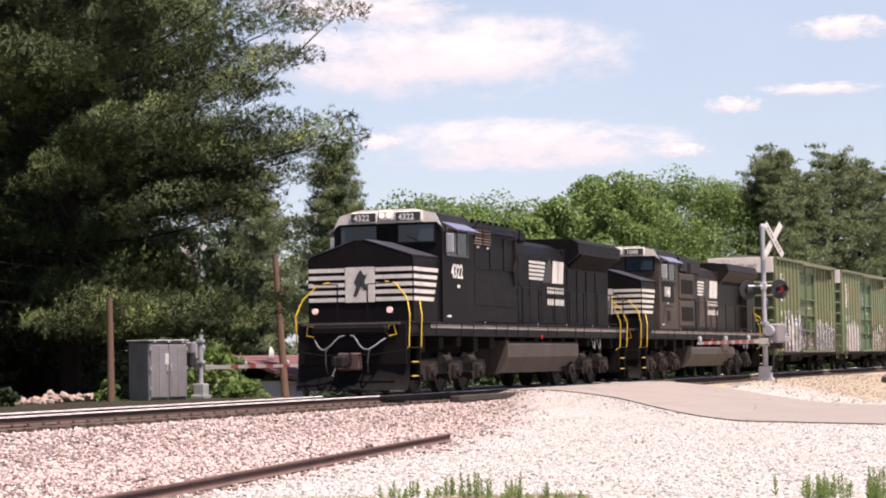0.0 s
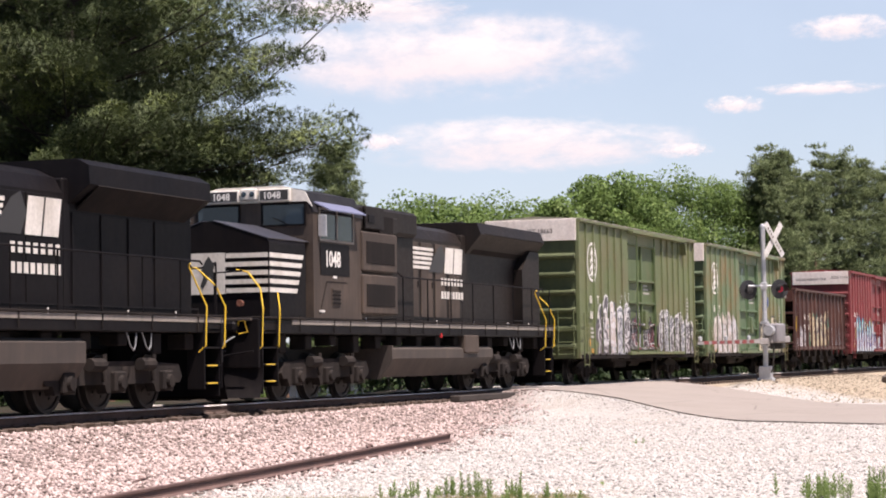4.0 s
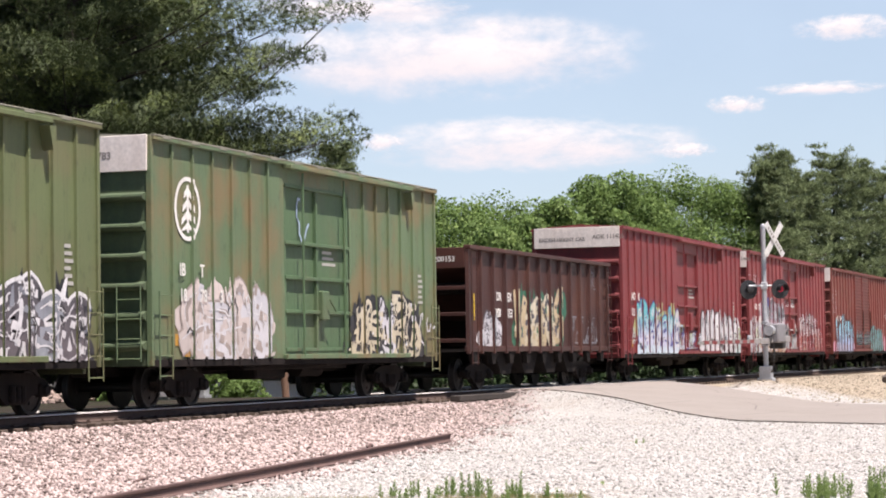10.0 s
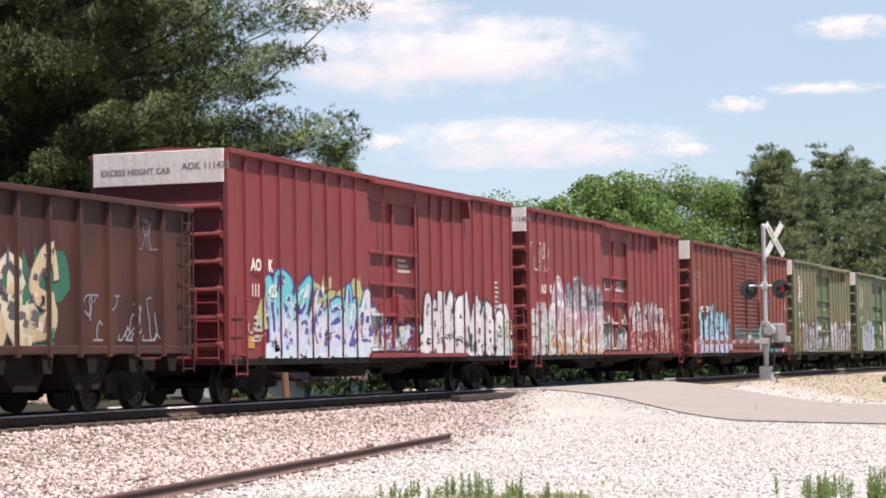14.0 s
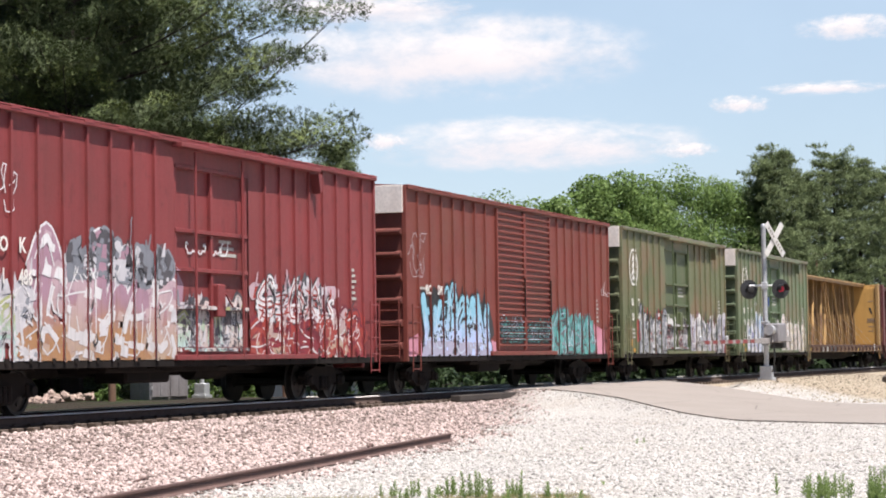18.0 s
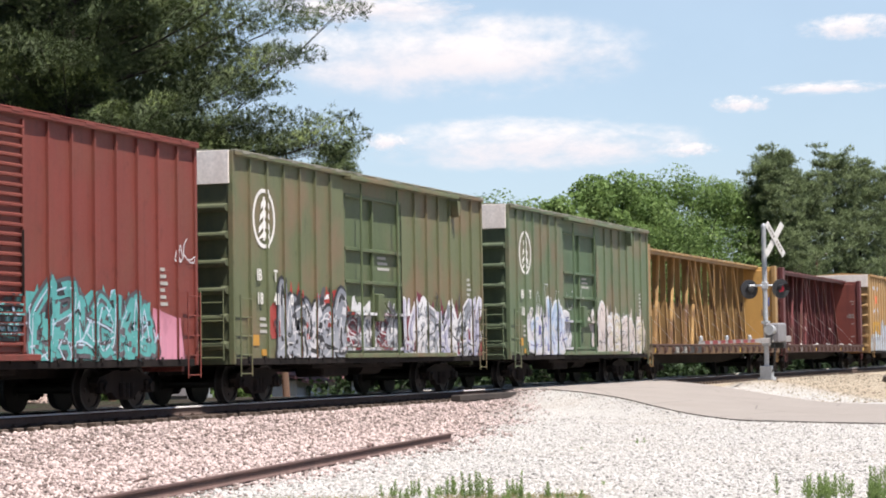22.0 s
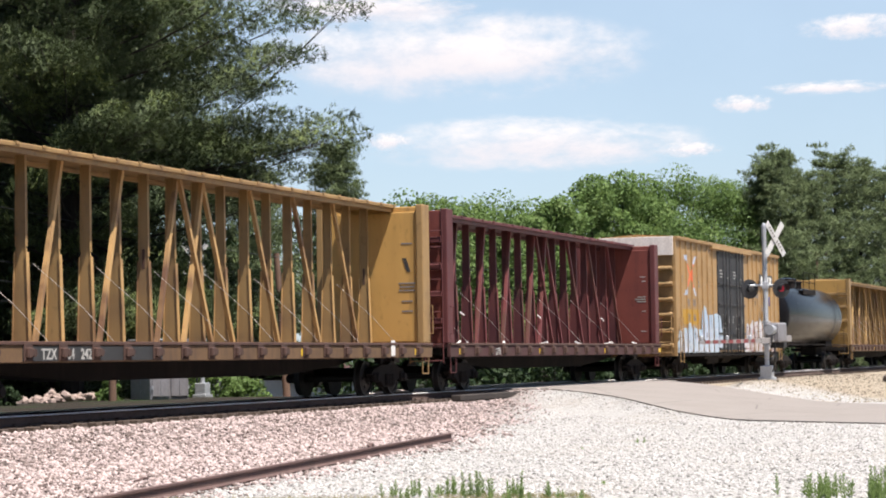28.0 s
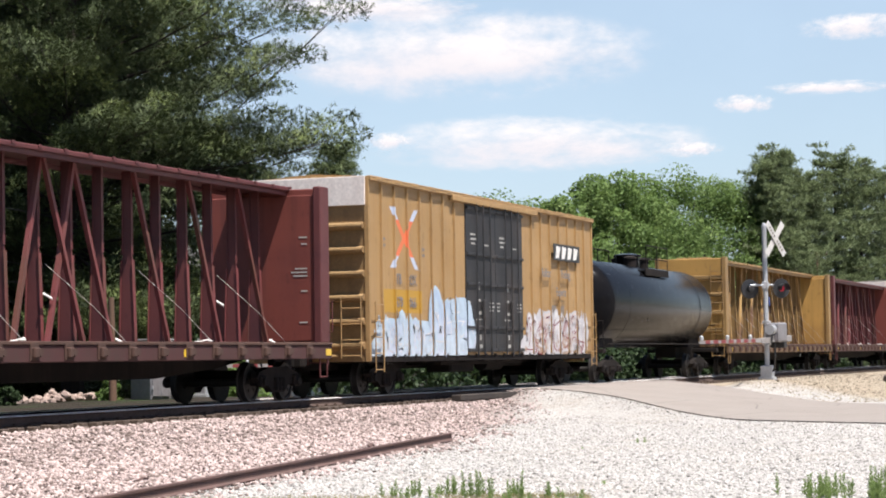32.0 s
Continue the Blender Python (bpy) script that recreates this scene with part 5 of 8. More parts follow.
scrawl(sp, 8.2, 10.2, 3.0, 3.3, 4, S_WHITE, 0.04)
sp.finish()
paint3 = car_paint("brown_red_car_paint", (0.165, 0.034, 0.024), (0.14, 0.05, 0.03), 0.4)
# Its end colour is the side's brown red with shade mixed in, plus grime.
v3 = boxcar(64.03, 18.2, "brown red box car with double corrugated doors and blue graffiti", paint3, worn("grimy_brown_red_end", (0.13, 0.03, 0.022), (0.03, 0.014, 0.012), 0.5, 0.7), (6.85, 11.8), 7, top=5.12, end_panel=P_END, door_style="slide", roof=paint3)
sp = Spray(v3, SURFACES[v3.name], 23)
lettered(sp, 1.2, 6.1, 1.0, 2.5, 5, (S_SKY,), S_BLACK, S_FROST, None, 0.42, 0.25, S_BLACK, 0.07)
sp.put([(1.0, 0.94), (6.2, 0.94), (6.0, 1.28), (1.2, 1.34)], S_LAV, 4)
sp.put([(0.1, 0.94), (1.1, 0.94), (1.0, 1.55), (0.15, 1.35)], S_PINK, 0)
sp.put([(5.9, 0.94), (6.8, 0.94), (6.8, 1.3), (6.0, 1.4)], S_PINK, 0)
lettered(sp, 7.2, 9.1, 1.35, 1.85, 4, (S_TURQ,), S_BLACK, S_FROST, S_DARK, 0.3)
lettered(sp, 9.6, 11.6, 1.35, 1.85, 4, (S_TURQ,), S_BLACK, S_FROST, S_DARK, 0.3)
lettered(sp, 12.0, 16.3, 0.96, 2.1, 5, (S_TURQ,), S_DARK, S_FROST, S_TURQ, 0.36, 0.2, S_BLACK)
sp.put([(16.3, 0.94), (17.7, 0.94), (17.5, 1.7), (16.4, 1.9)], S_PINK, 1)
scrawl(sp, 0.2, 1.5, 2.9, 4.0, 5, S_SILVER, 0.016)
scrawl(sp, 17.3, 18.0, 2.8, 3.8, 3, S_WHITE)
sp.finish()
for i, text in enumerate(("KC", "SM")):
    lettering(text, 0.32, M_LETTER, v3, pose(1.3 + 0.85 * i, -1.563, 2.5), squeeze=0.9)
small_print(v3, 1.0, 2.6, 1, 0.9, M_LETTER)
small_print(v3, 16.6, 2.6, 6, 0.4, M_LETTER)

TAN = (0.35, 0.215, 0.09)
P_TAN = car_paint("tan_yellow_car_paint", TAN, (0.32, 0.17, 0.05), 0.3, cross=(2.4, 3.8, 0.86, 0.76, 0.15), patch=(1.0, 3.6, 1.98, 2.55, (0.40, 0.225, 0.03)))
P_TANDOOR = car_paint("black_door_paint", (0.02, 0.02, 0.022), (0.08, 0.06, 0.05), 0.3)
# The tan end is a shaded copy of the side colour, with grime.
vy = boxcar(164.84, 18.7, "yellow-tan high box car with twin black doors and graffiti", P_TAN, worn("grimy_tan_end", shade(TAN, 0.8), (0.10, 0.06, 0.03), 0.5, 0.7), (6.8, 11.6), 7, top=5.14, end_panel=P_END, door_style="twin", door_paint=P_TANDOOR, roof=P_TAN)
sp = Spray(vy, SURFACES[vy.name], 31)
sp.put([(1.0, 0.94), (4.4, 0.94), (4.3, 1.8), (1.1, 1.85)], S_FROST, 0)
lettered(sp, 0.5, 4.4, 0.96, 1.8, 4, (S_FROST, S_ICE), S_FROST, S_WHITE, S_FROST, 0.4)
lettered(sp, 4.2, 6.8, 0.96, 2.3, 2, (S_ICE, S_FROST), S_FROST, S_WHITE, S_ICE, 0.5, 0.2)
scrawl(sp, 0.6, 6.4, 1.0, 1.4, 7, S_LAV, 0.04)
lettered(sp, 12.0, 17.8, 0.96, 2.1, 6, (S_WHITE, S_ROSE, S_PALE), S_SILVER, S_WINE, S_SILVER, 0.34, 0.2)
sp.finish()


def bar_text(v, x, z, n, size, mat, pitch=0.66):
    """A word that is only shown as bars, one for each of its letters."""
    for j in range(n):
        part("letter_bar", Shape().box(x + j * size * pitch, x + (j + 0.72) * size * pitch, -1.5275, -1.5245, z, z + size), mat, v)


for text, x, z in (("TB", 1.80, 2.68), ("OX", 2.70, 2.68), ("670", 1.78, 2.12), ("066", 2.68, 2.12)):
    lettering(text, 0.36, M_FADED, vy, pose(x, -1.5275, z), squeeze=0.85)
for x, z in ((0.95, 3.7), (0.95, 3.55), (3.6, 3.55), (3.6, 3.4)):
    bar_text(vy, x, z, 4, 0.07, M_FADED)
logo = part("logo_panel", Shape().box(14.4, 17.1, -1.612, -1.606, 3.72, 4.22), M_LETTERBLK, vy, "black logo panel with white shapes")
for j in range(4):
    q = 14.6 + j * 0.6
    part("logo_shape", Shape().prism([(q, 3.78), (q + 0.32, 3.8), (q + 0.5, 4.12), (q + 0.1, 4.16)], 1, -1.616, -1.612), M_LETTER, logo)
for text, x, z in (("Railcar", 13.2, 3.2), ("Pooling", 15.1, 3.2), ("Experts", 14.6, 2.66)):
    lettering(text, 0.36, M_FADED, vy, pose(x, -1.614, z), squeeze=0.9)
bar_text(vy, 14.4, 2.14, 3, 0.24, M_FADED)
bar_text(vy, 15.2, 2.14, 3, 0.24, M_FADED)


# ---- brown coal hopper ----
def hopper(s0, L):
    paint = car_paint("brown_hopper_paint", (0.046, 0.0135, 0.010), (0.10, 0.032, 0.017), 0.5)
    v = vehicle("hopper_car", s0, "dark brown open hopper car with cream and green graffiti", "hopper car")
    top = 3.82
    for k in (-1, 1):
        part("side_wall", Shape().box(0.1, L - 0.1, k * 1.43 - 0.015, k * 1.43 + 0.015, 1.15, top), paint, v)
        part("top_chord", Shape().box(0.0, L, k * 1.40, k * 1.60, top - 0.05, top + 0.06, 0.015), paint, v)
        part("side_sill", Shape().box(0.0, L, k * 1.40, k * 1.50, 1.05, 1.2, 0.015), paint, v)
        for i in range(14):
            q = 0.08 + (L - 0.16) * i / 13
            part("side_stake", Shape().prism([(q - 0.07, k * 1.445), (q - 0.045, k * 1.535), (q + 0.045, k * 1.535), (q + 0.07, k * 1.445)], 2, 1.0, top - 0.05), paint, v)
        for i in range(9):
            q = 0.7 + (L - 1.4) * i / 8
            part("side_bracket", Shape().prism([(q - 0.22, 1.08), (q + 0.22, 1.08), (q + 0.13, 0.72), (q - 0.13, 0.72)], 1, k * 1.32, k * 1.46), M_TRUCK, v)
    for e, x in ((-1, 0.0), (1, L)):
        part("end_wall", Shape().face((x + 0.05 * -e, -1.42, top), (x + 0.05 * -e, 1.42, top), (x + 1.7 * -e, 1.42, 1.9), (x + 1.7 * -e, -1.42, 1.9)).face((x + 0.09 * -e, -1.42, top), (x + 0.09 * -e, 1.42, top), (x + 1.74 * -e, 1.42, 1.9), (x + 1.74 * -e, -1.42, 1.9)).box(x, x + 0.1 * -e, -1.43, 1.43, top - 0.55, top, 0.01), paint, v)
        for z in (1.3, 2.0, 2.7):
            part("end_rail", Shape().box(x, x + 0.1 * -e, -1.43, 1.43, z, z + 0.1, 0.01), paint, v)
        part("end_post", Shape().box(x, x + 0.1 * -e, -0.1, 0.1, 1.1, top - 0.5, 0.01), paint, v)
        part("end_deck", Shape().box(x, x + 1.6 * -e, -1.4, 1.4, 1.05, 1.12), M_TRUCK, v)
        ladder(v, x + 0.06 * -e, x + 0.52 * -e, -1.6, 0.7, 3.7, 0.4, paint, True, "side_ladder")
        coupler(v, x, e)
    for i in range(4):
        hop = Shape()
        q = 2.6 + (L - 5.2) * (i + 0.5) / 4
        hop.prism([(q - 1.05, 1.2), (q + 1.05, 1.2), (q + 0.4, 0.42), (q - 0.4, 0.42)], 1, -1.3, 1.3)
        part("hopper_bay", hop, M_TRUCK, v)
    part("centre_sill", Shape().box(0.1, L - 0.1, -0.25, 0.25, 0.65, 1.1, 0.02), M_TRUCK, v)
    part("coal_load", Shape().box(0.3, L - 0.3, -1.4, 1.4, 2.6, 2.9, 0.2), M_TRUCK, v)
    part("yellow_strip", Shape().box(0.62, 0.68, -1.462, -1.45, 1.9, 2.6), M_YELLOW, v, "yellow reflective strip")
    for text, x, z in (("DR", 2.55, 2.45), ("EX", 3.5, 2.45), ("200", 2.45, 2.0), ("153", 3.48, 2.0)):
        lettering(text, 0.34, M_LETTER, v, pose(x, -1.449, z), squeeze=0.9)
    lettering("DREX 200153", 0.2, M_LETTER, v, Matrix.Translation((-0.004, 0.0, 3.45)) @ Matrix.Rotation(radians(-90), 4, "Z"))
    for q in (1.9, L - 1.9):
        freight_truck(v, q, 0.44)
    stakes = [0.08 + (L - 0.16) * i / 13 for i in range(14)]
    faces = [(q - 0.045, q + 0.045, 1.2, top - 0.05, 1.535) for q in stakes]
    faces += [(a + 0.05, b - 0.05, 1.2, top - 0.05, 1.445) for a, b in zip(stakes, stakes[1:])]
    sp = Spray(v, faces, 41)
    lettered(sp, 4.3, 8.6, 1.2, 2.7, 4, (S_SAND, S_CREAM), S_DARK, None, S_BOTTLE, 0.46, 0.2, None, 0.03)
    lettered(sp, 1.3, 2.6, 1.2, 2.0, 2, (S_SILVER,), S_DARK, S_WHITE, None, 0.3)
    scrawl(sp, 9.6, 12.4, 1.3, 2.1, 9, S_GREY, 0.03)
    scrawl(sp, 11.6, 12.4, 3.0, 3.6, 3, S_GREY, 0.02)
    sp.finish()
    return v


hopper(9.1, 13.7)


# ---- centre-beam flat cars ----
M_RUSTY = worn("rusty_fittings", (0.085, 0.042, 0.03), (0.03, 0.02, 0.017), 0.6, 0.9, 0, 1.5, 20, 0.4)

def centrebeam(s0, L, base, label, bright=False, tie=(0.42, 0.39, 0.35)):
    paint = car_paint("centrebeam_paint", base, (base[0] * 0.52, base[1] * 0.5, base[2] * 0.7), 0.65)
    bulk = car_paint("bulkhead_paint", (base[0] * 1.6, base[1] * 1.5, base[2] * 1.1), (base[0] * 0.7, base[1] * 0.6, base[2] * 0.6), 0.4)
    strap = plain("worn_strap", tie, 0.5)
    # Lit copy of the paint for flanges and braces, with real rust spots.
    edge = car_paint("centrebeam_edge_paint", (base[0] * 1.55, base[1] * 1.55, base[2] * 1.6), (0.10, 0.045, 0.03), 0.9)
    sill = worn("rust_eaten_sill", (base[0] * 0.42 + 0.02, base[1] * 0.4 + 0.01, base[2] * 0.4 + 0.01), (0.045, 0.026, 0.02), 0.7, 0.85)
    v = vehicle("centrebeam_car", s0, label, "flat car")
    top = 4.76
    part("deck", Shape().box(0.0, L, -1.45, 1.45, 1.16, 1.26, 0.01), sill, v)
    for k in (-1, 1):
        part("side_sill", Shape().box(0.0, L, k * 1.40, k * 1.50, 0.90, 1.2, 0.015), sill, v)
        part("deck_edge", Shape().box(0.0, L, k * 1.44, k * 1.525, 1.2, 1.265, 0.012), M_RUSTY, v, "rusty deck edge")
        winch = Shape().box(-0.03, 0.25, k * 1.5, k * 1.53, 0.93, 1.24, 0.01).box(0, 0.16, k * 1.47, k * 1.60, 0.98, 1.16, 0.02).lathe([(0.07, 0.0), (0.07, 0.06)], (0.22, k * 1.53 if k > 0 else k * 1.59, 1.07), 1, 8).mesh("winch", M_RUSTY)
        x = 0.75
        while x < L - 0.4:
            part("winch", winch, None, v).location.x = x
            x += 1.15
        x = 0.35
        while x < L - 0.6:
            part("reflector", Shape().box(x + 0.3, x + 0.6, k * 1.503, k * 1.507, 0.97, 1.12), M_YELLOW, v)
            x += 6.9
    for e, x in ((-1, 0.0), (1, L)):
        b = part("bulkhead", Shape().box(x, x + 0.35 * -e, -1.42, 1.42, 1.26, top - 0.06, 0.02), bulk, v, "steel bulkhead at the end of the car")
        part("bulkhead_skin", Shape().box(x + 0.35 * -e, x + 0.40 * -e, -1.36, 1.36, 1.3, top - 0.2, 0.015), bulk, b)
        for q in (-1.36, 1.36):
            part("bulkhead_post", Shape().box(x - 0.03 * -e, x + 0.46 * -e, q - 0.09, q + 0.09, 1.26, top - 0.02, 0.02), paint, b)
        for z in (1.75, 2.45, 3.15, 3.85):
            part("bulkhead_rail", Shape().box(x - 0.10 * -e, x, -1.3, 1.3, z, z + 0.16, 0.02), paint, b)
        ladder(v, -1.35, -0.85, x + 0.13 * e, 0.75, 4.4, 0.42, paint, False, "end_ladder")
        part("grab_iron", Shape().tube([(x + 0.1 * -e, -1.47, 1.5), (x + 0.1 * -e, -1.56, 1.5), (x + 0.1 * -e, -1.56, 2.2), (x + 0.1 * -e, -1.47, 2.2)], 0.016, 5), paint, v)
        part("sill_step", Shape().tube([(x + 0.15 * -e, -1.44, 0.95), (x + 0.15 * -e, -1.44, 0.5), (x + 0.55 * -e, -1.44, 0.5), (x + 0.55 * -e, -1.44, 0.95)], 0.02, 5), paint, v)
        coupler(v, x, e)
    # the beam on the centre line, its posts, braces and the straps
    beam = part("top_beam", Shape().box(0.35, L - 0.35, -0.66, 0.66, top - 0.10, top, 0.02), paint, v)
    for k in (-1, 1):
        part("beam_flange", Shape().box(0.35, L - 0.35, k * 0.52, k * 0.60, top - 0.19, top - 0.1, 0.008), paint, beam)
    for i in range(int(L / 0.9)):
        part("beam_bracket", Shape().box(0.6 + i * 0.9, 0.72 + i * 0.9, -0.685, -0.655, top - 0.05, top + 0.008, 0.008), paint, beam)
    n = int(round((L - 1.6) / 1.15))
    xs = [0.8 + (L - 1.6) * i / n for i in range(n + 1)]
    for i, x in enumerate(xs):
        part("post", Shape().prism([(-0.165, 1.26), (-0.115, 2.9), (-0.095, 3.0), (-0.085, top - 0.1), (0.085, top - 0.1), (0.095, 3.0), (0.115, 2.9), (0.165, 1.26)], 0, x - 0.02, x + 0.02), paint, v)
        for k in (-1, 1):
            part("post_flange", Shape().prism([(k * 0.165, 1.26), (k * 0.115, 2.9), (k * 0.13, 2.9), (k * 0.18, 1.26)], 0, x - 0.05, x + 0.05), edge, v, "rust-spotted flange of the post")
            part("post_flange", Shape().prism([(k * 0.095, 3.0), (k * 0.085, top - 0.1), (k * 0.1, top - 0.1), (k * 0.11, 3.0)], 0, x - 0.04, x + 0.04), paint, v)
        if i % 5 == 3:
            part("slot", Shape().box(x - 0.026, x - 0.021, -0.03, 0.03, 2.75, 3.15), M_RUSTY, v, "dark slot in the post")
    mid = len(xs) // 2
    for i in range(0, len(xs) - 1):
        for k in (-1,):
            a, b = xs[i], xs[i + 1]
            if i % 2 == 0 or i == mid:
                lo, hi = (a, b) if i <= mid else (b, a)
                part("brace", Shape().tube([(lo, -0.27, 1.27), (hi, -0.14, top - 0.12)], 0.062, 4), edge, v)
            if i == mid:
                part("brace", Shape().tube([(b, -0.33, 1.27), (a, -0.2, top - 0.12)], 0.062, 4), edge, v)
            if i % 3 == 0 if bright else i % 2 == 0:
                part("strap", Shape().tube([(a + 0.05, -0.2, 2.7), (a + 0.6, -0.9, 1.9), (a + 0.9, -1.38, 1.27)], 0.006, 4), strap, v)
                if bright:
                    tip = Shape().box(-0.16, 0.16, -0.03, 0.03, 0.0, 0.03, 0.008)
                    part("strap_end", tip, M_LETTER, v, "pale loose strap end").matrix_local = pose(a + 0.5 + 0.4 * math.sin(i * 2.3), -1.25, 1.27, 0, -12, 50 * math.sin(i * 5.1))
                    part("strap_end", tip, M_LETTER, v, "pale loose strap end").matrix_local = pose(a + 0.02, -0.26 - 0.02 * (i % 3), 2.1 + 0.25 * (i % 3), 60, 15, 0) if i % 2 else pose(a + 0.9, -1.36, 1.27, 0, 0, 20)
    part("centre_sill", Shape().prism([(0.3, 1.15), (L - 0.3, 1.15), (L - 3.8, 0.72), (L * 0.7, 0.55), (L * 0.3, 0.55), (3.8, 0.72)], 1, -0.45, 0.45), M_TRUCK, v)
    for q in (2.0, L - 2.0):
        freight_truck(v, q, 0.42)
    return v, paint


YEL = (0.30, 0.182, 0.07)
vc, pc = centrebeam(117.05, 22.6, YEL, "weathered yellow centre-beam flat car, empty")
part("number_panel", Shape().box(3.0, 8.0, -1.508, -1.502, 0.93, 1.18), M_LETTERBLK, vc, "black number panel")
lettering("TZX   864   242", 0.26, M_STENCIL, vc, pose(3.6, -1.51, 0.96))
for z, w in ((3.75, 0.3), (2.75, 0.45), (2.66, 0.4), (2.57, 0.45), (2.3, 0.3), (2.05, 0.3)):
    part("warning_bar", Shape().box(22.19, 22.196, -1.0 - w / 2, -1.0 + w / 2, z, z + 0.035), M_FADED, vc)
part("warning_bar", Shape().prism([(-1.1, 3.05), (-1.0, 3.05), (-0.88, 3.4), (-0.98, 3.4)], 0, 22.19, 22.196), M_LETTERBLK, vc)
part("placard", Shape().box(19.75, 20.0, -1.515, -1.508, 0.95, 1.32), M_LETTER, vc, "white placard")
RED2 = (0.105, 0.026, 0.025)
vd, pd = centrebeam(141.0, 21.7, RED2, "dark red centre-beam flat car, empty", True)
for z, w in ((3.6, 0.2), (3.45, 0.14), (2.9, 0.3), (2.82, 0.4), (2.74, 0.34), (2.4, 0.16), (1.7, 0.2)):
    part("letter_bar", Shape().box(21.29, 21.296, -1.1, -1.1 + w, z, z + 0.03), M_STENCIL, vd)
lettering("120   270", 0.26, M_STENCIL, vd, pose(3.0, -1.51, 0.95))
centrebeam(203.0, 23.6, (0.27, 0.165, 0.06), "older yellow centre-beam flat car, empty")
centrebeam(227.7, 22.6, RED2, "dark red centre-beam flat car farther back", True)
green_car(252.2, 15.3, (0.12, 0.18, 0.095), ("IB  T", "18 70 2"), "green box car far back in the train", (5.6, 9.2))


# ---- black tank car ----
def tank_car(s0, L):
    gloss = worn("glossy_black_tank", (0.007, 0.0072, 0.0085), (0.016, 0.013, 0.012), 0.4, 0.2, 0.0, 0.8, 4, 0.0, 0.07)
    v = vehicle("tank_car", s0, "glossy black tank car with a dome walkway", "tank car")
    a, b, r, z = 0.55, L - 0.55, 1.48, 2.62
    prof = [(0.0, a)] + [(r * math.sin(radians(q)), a + 0.75 * (1 - math.cos(radians(q)))) for q in (15, 30, 45, 60, 75)] + [(r, a + 0.78)]
    prof += [(r, b - 0.78)] + [(r * math.sin(radians(q)), b - 0.75 * (1 - math.cos(radians(q)))) for q in (75, 60, 45, 30, 15)] + [(0.0, b)]
    part("tank", Shape().lathe(prof, (0, 0, z), 0, 40), gloss, v, smooth=True)
    for q in (3.2, L - 3.2):
        part("tank_seam", Shape().lathe([(r - 0.02, q - 0.02), (r + 0.006, q - 0.015), (r + 0.006, q + 0.015), (r - 0.02, q + 0.02)], (0, 0, z), 0, 40), gloss, v)
    m = L / 2
    part("manway", Shape().lathe([(0.45, 0.0), (0.45, 0.35), (0.5, 0.36), (0.5, 0.42), (0.2, 0.48)], (m, 0, z + r - 0.05), 2, 18), gloss, v)
    wk = Shape().box(m - 1.5, m + 1.5, -1.1, -0.6, z + 1.2, z + 1.25).box(m - 1.5, m + 1.5, 0.6, 1.1, z + 1.2, z + 1.25)
    part("walkway", wk, M_TRUCK, v)
    rl = Shape()
    for k in (-1, 1):
        for q in (-1.5, 0, 1.5):
            rl.tube([(m + q, k * 1.1, z + 1.2), (m + q, k * 1.1, z + 2.1)], 0.02, 5)
        for h in (1.65, 2.1):
            rl.tube([(m - 1.5, k * 1.1, z + h), (m + 1.5, k * 1.1, z + h)], 0.02, 5)
    part("guard_rail", rl, M_TRUCK, v)
    for q in (-0.9, 0.0, 0.8):
        part("valve_housing", Shape().lathe([(0.22, 0.0), (0.22, 0.3), (0.26, 0.31), (0.26, 0.36), (0.1, 0.42)], (m + q, 0.35 * (-1 if q else 1), z + r - 0.12), 2, 14), M_TRUCK, v)
    part("platform_skirt", Shape().box(m - 1.6, m + 1.6, -1.12, -1.06, z + 1.05, z + 1.3, 0.01), M_TRUCK, v)
    for e, x in ((-1, 0.0), (1, L)):
        part("end_sill", Shape().box(x, x + 2.9 * -e, -0.4, 0.4, 0.75, 1.2, 0.03).box(x, x + 0.3 * -e, -1.4, 1.4, 0.95, 1.1, 0.02).prism([(x + 1.0 * -e, 1.15), (x + 3.0 * -e, 1.15), (x + 2.6 * -e, 1.75), (x + 1.4 * -e, 1.75)], 1, -0.9, 0.9), M_TRUCK, v)
        part("hand_rail", Shape().tube([(x + 0.15 * -e, -1.35, 1.1), (x + 0.15 * -e, -1.35, 2.0), (x + 0.15 * -e, 1.35, 2.0), (x + 0.15 * -e, 1.35, 1.1)], 0.02, 5), M_TRUCK, v)
        coupler(v, x, e)
    part("side_rail", Shape().tube([(0.3, -1.5, 1.25), (L - 0.3, -1.5, 1.25)], 0.022, 5).tube([(0.3, 1.5, 1.25), (L - 0.3, 1.5, 1.25)], 0.022, 5), M_TRUCK, v)
    for q in (1.9, L - 1.9):
        freight_truck(v, q, 0.44)


tank_car(185.2, 16.4)
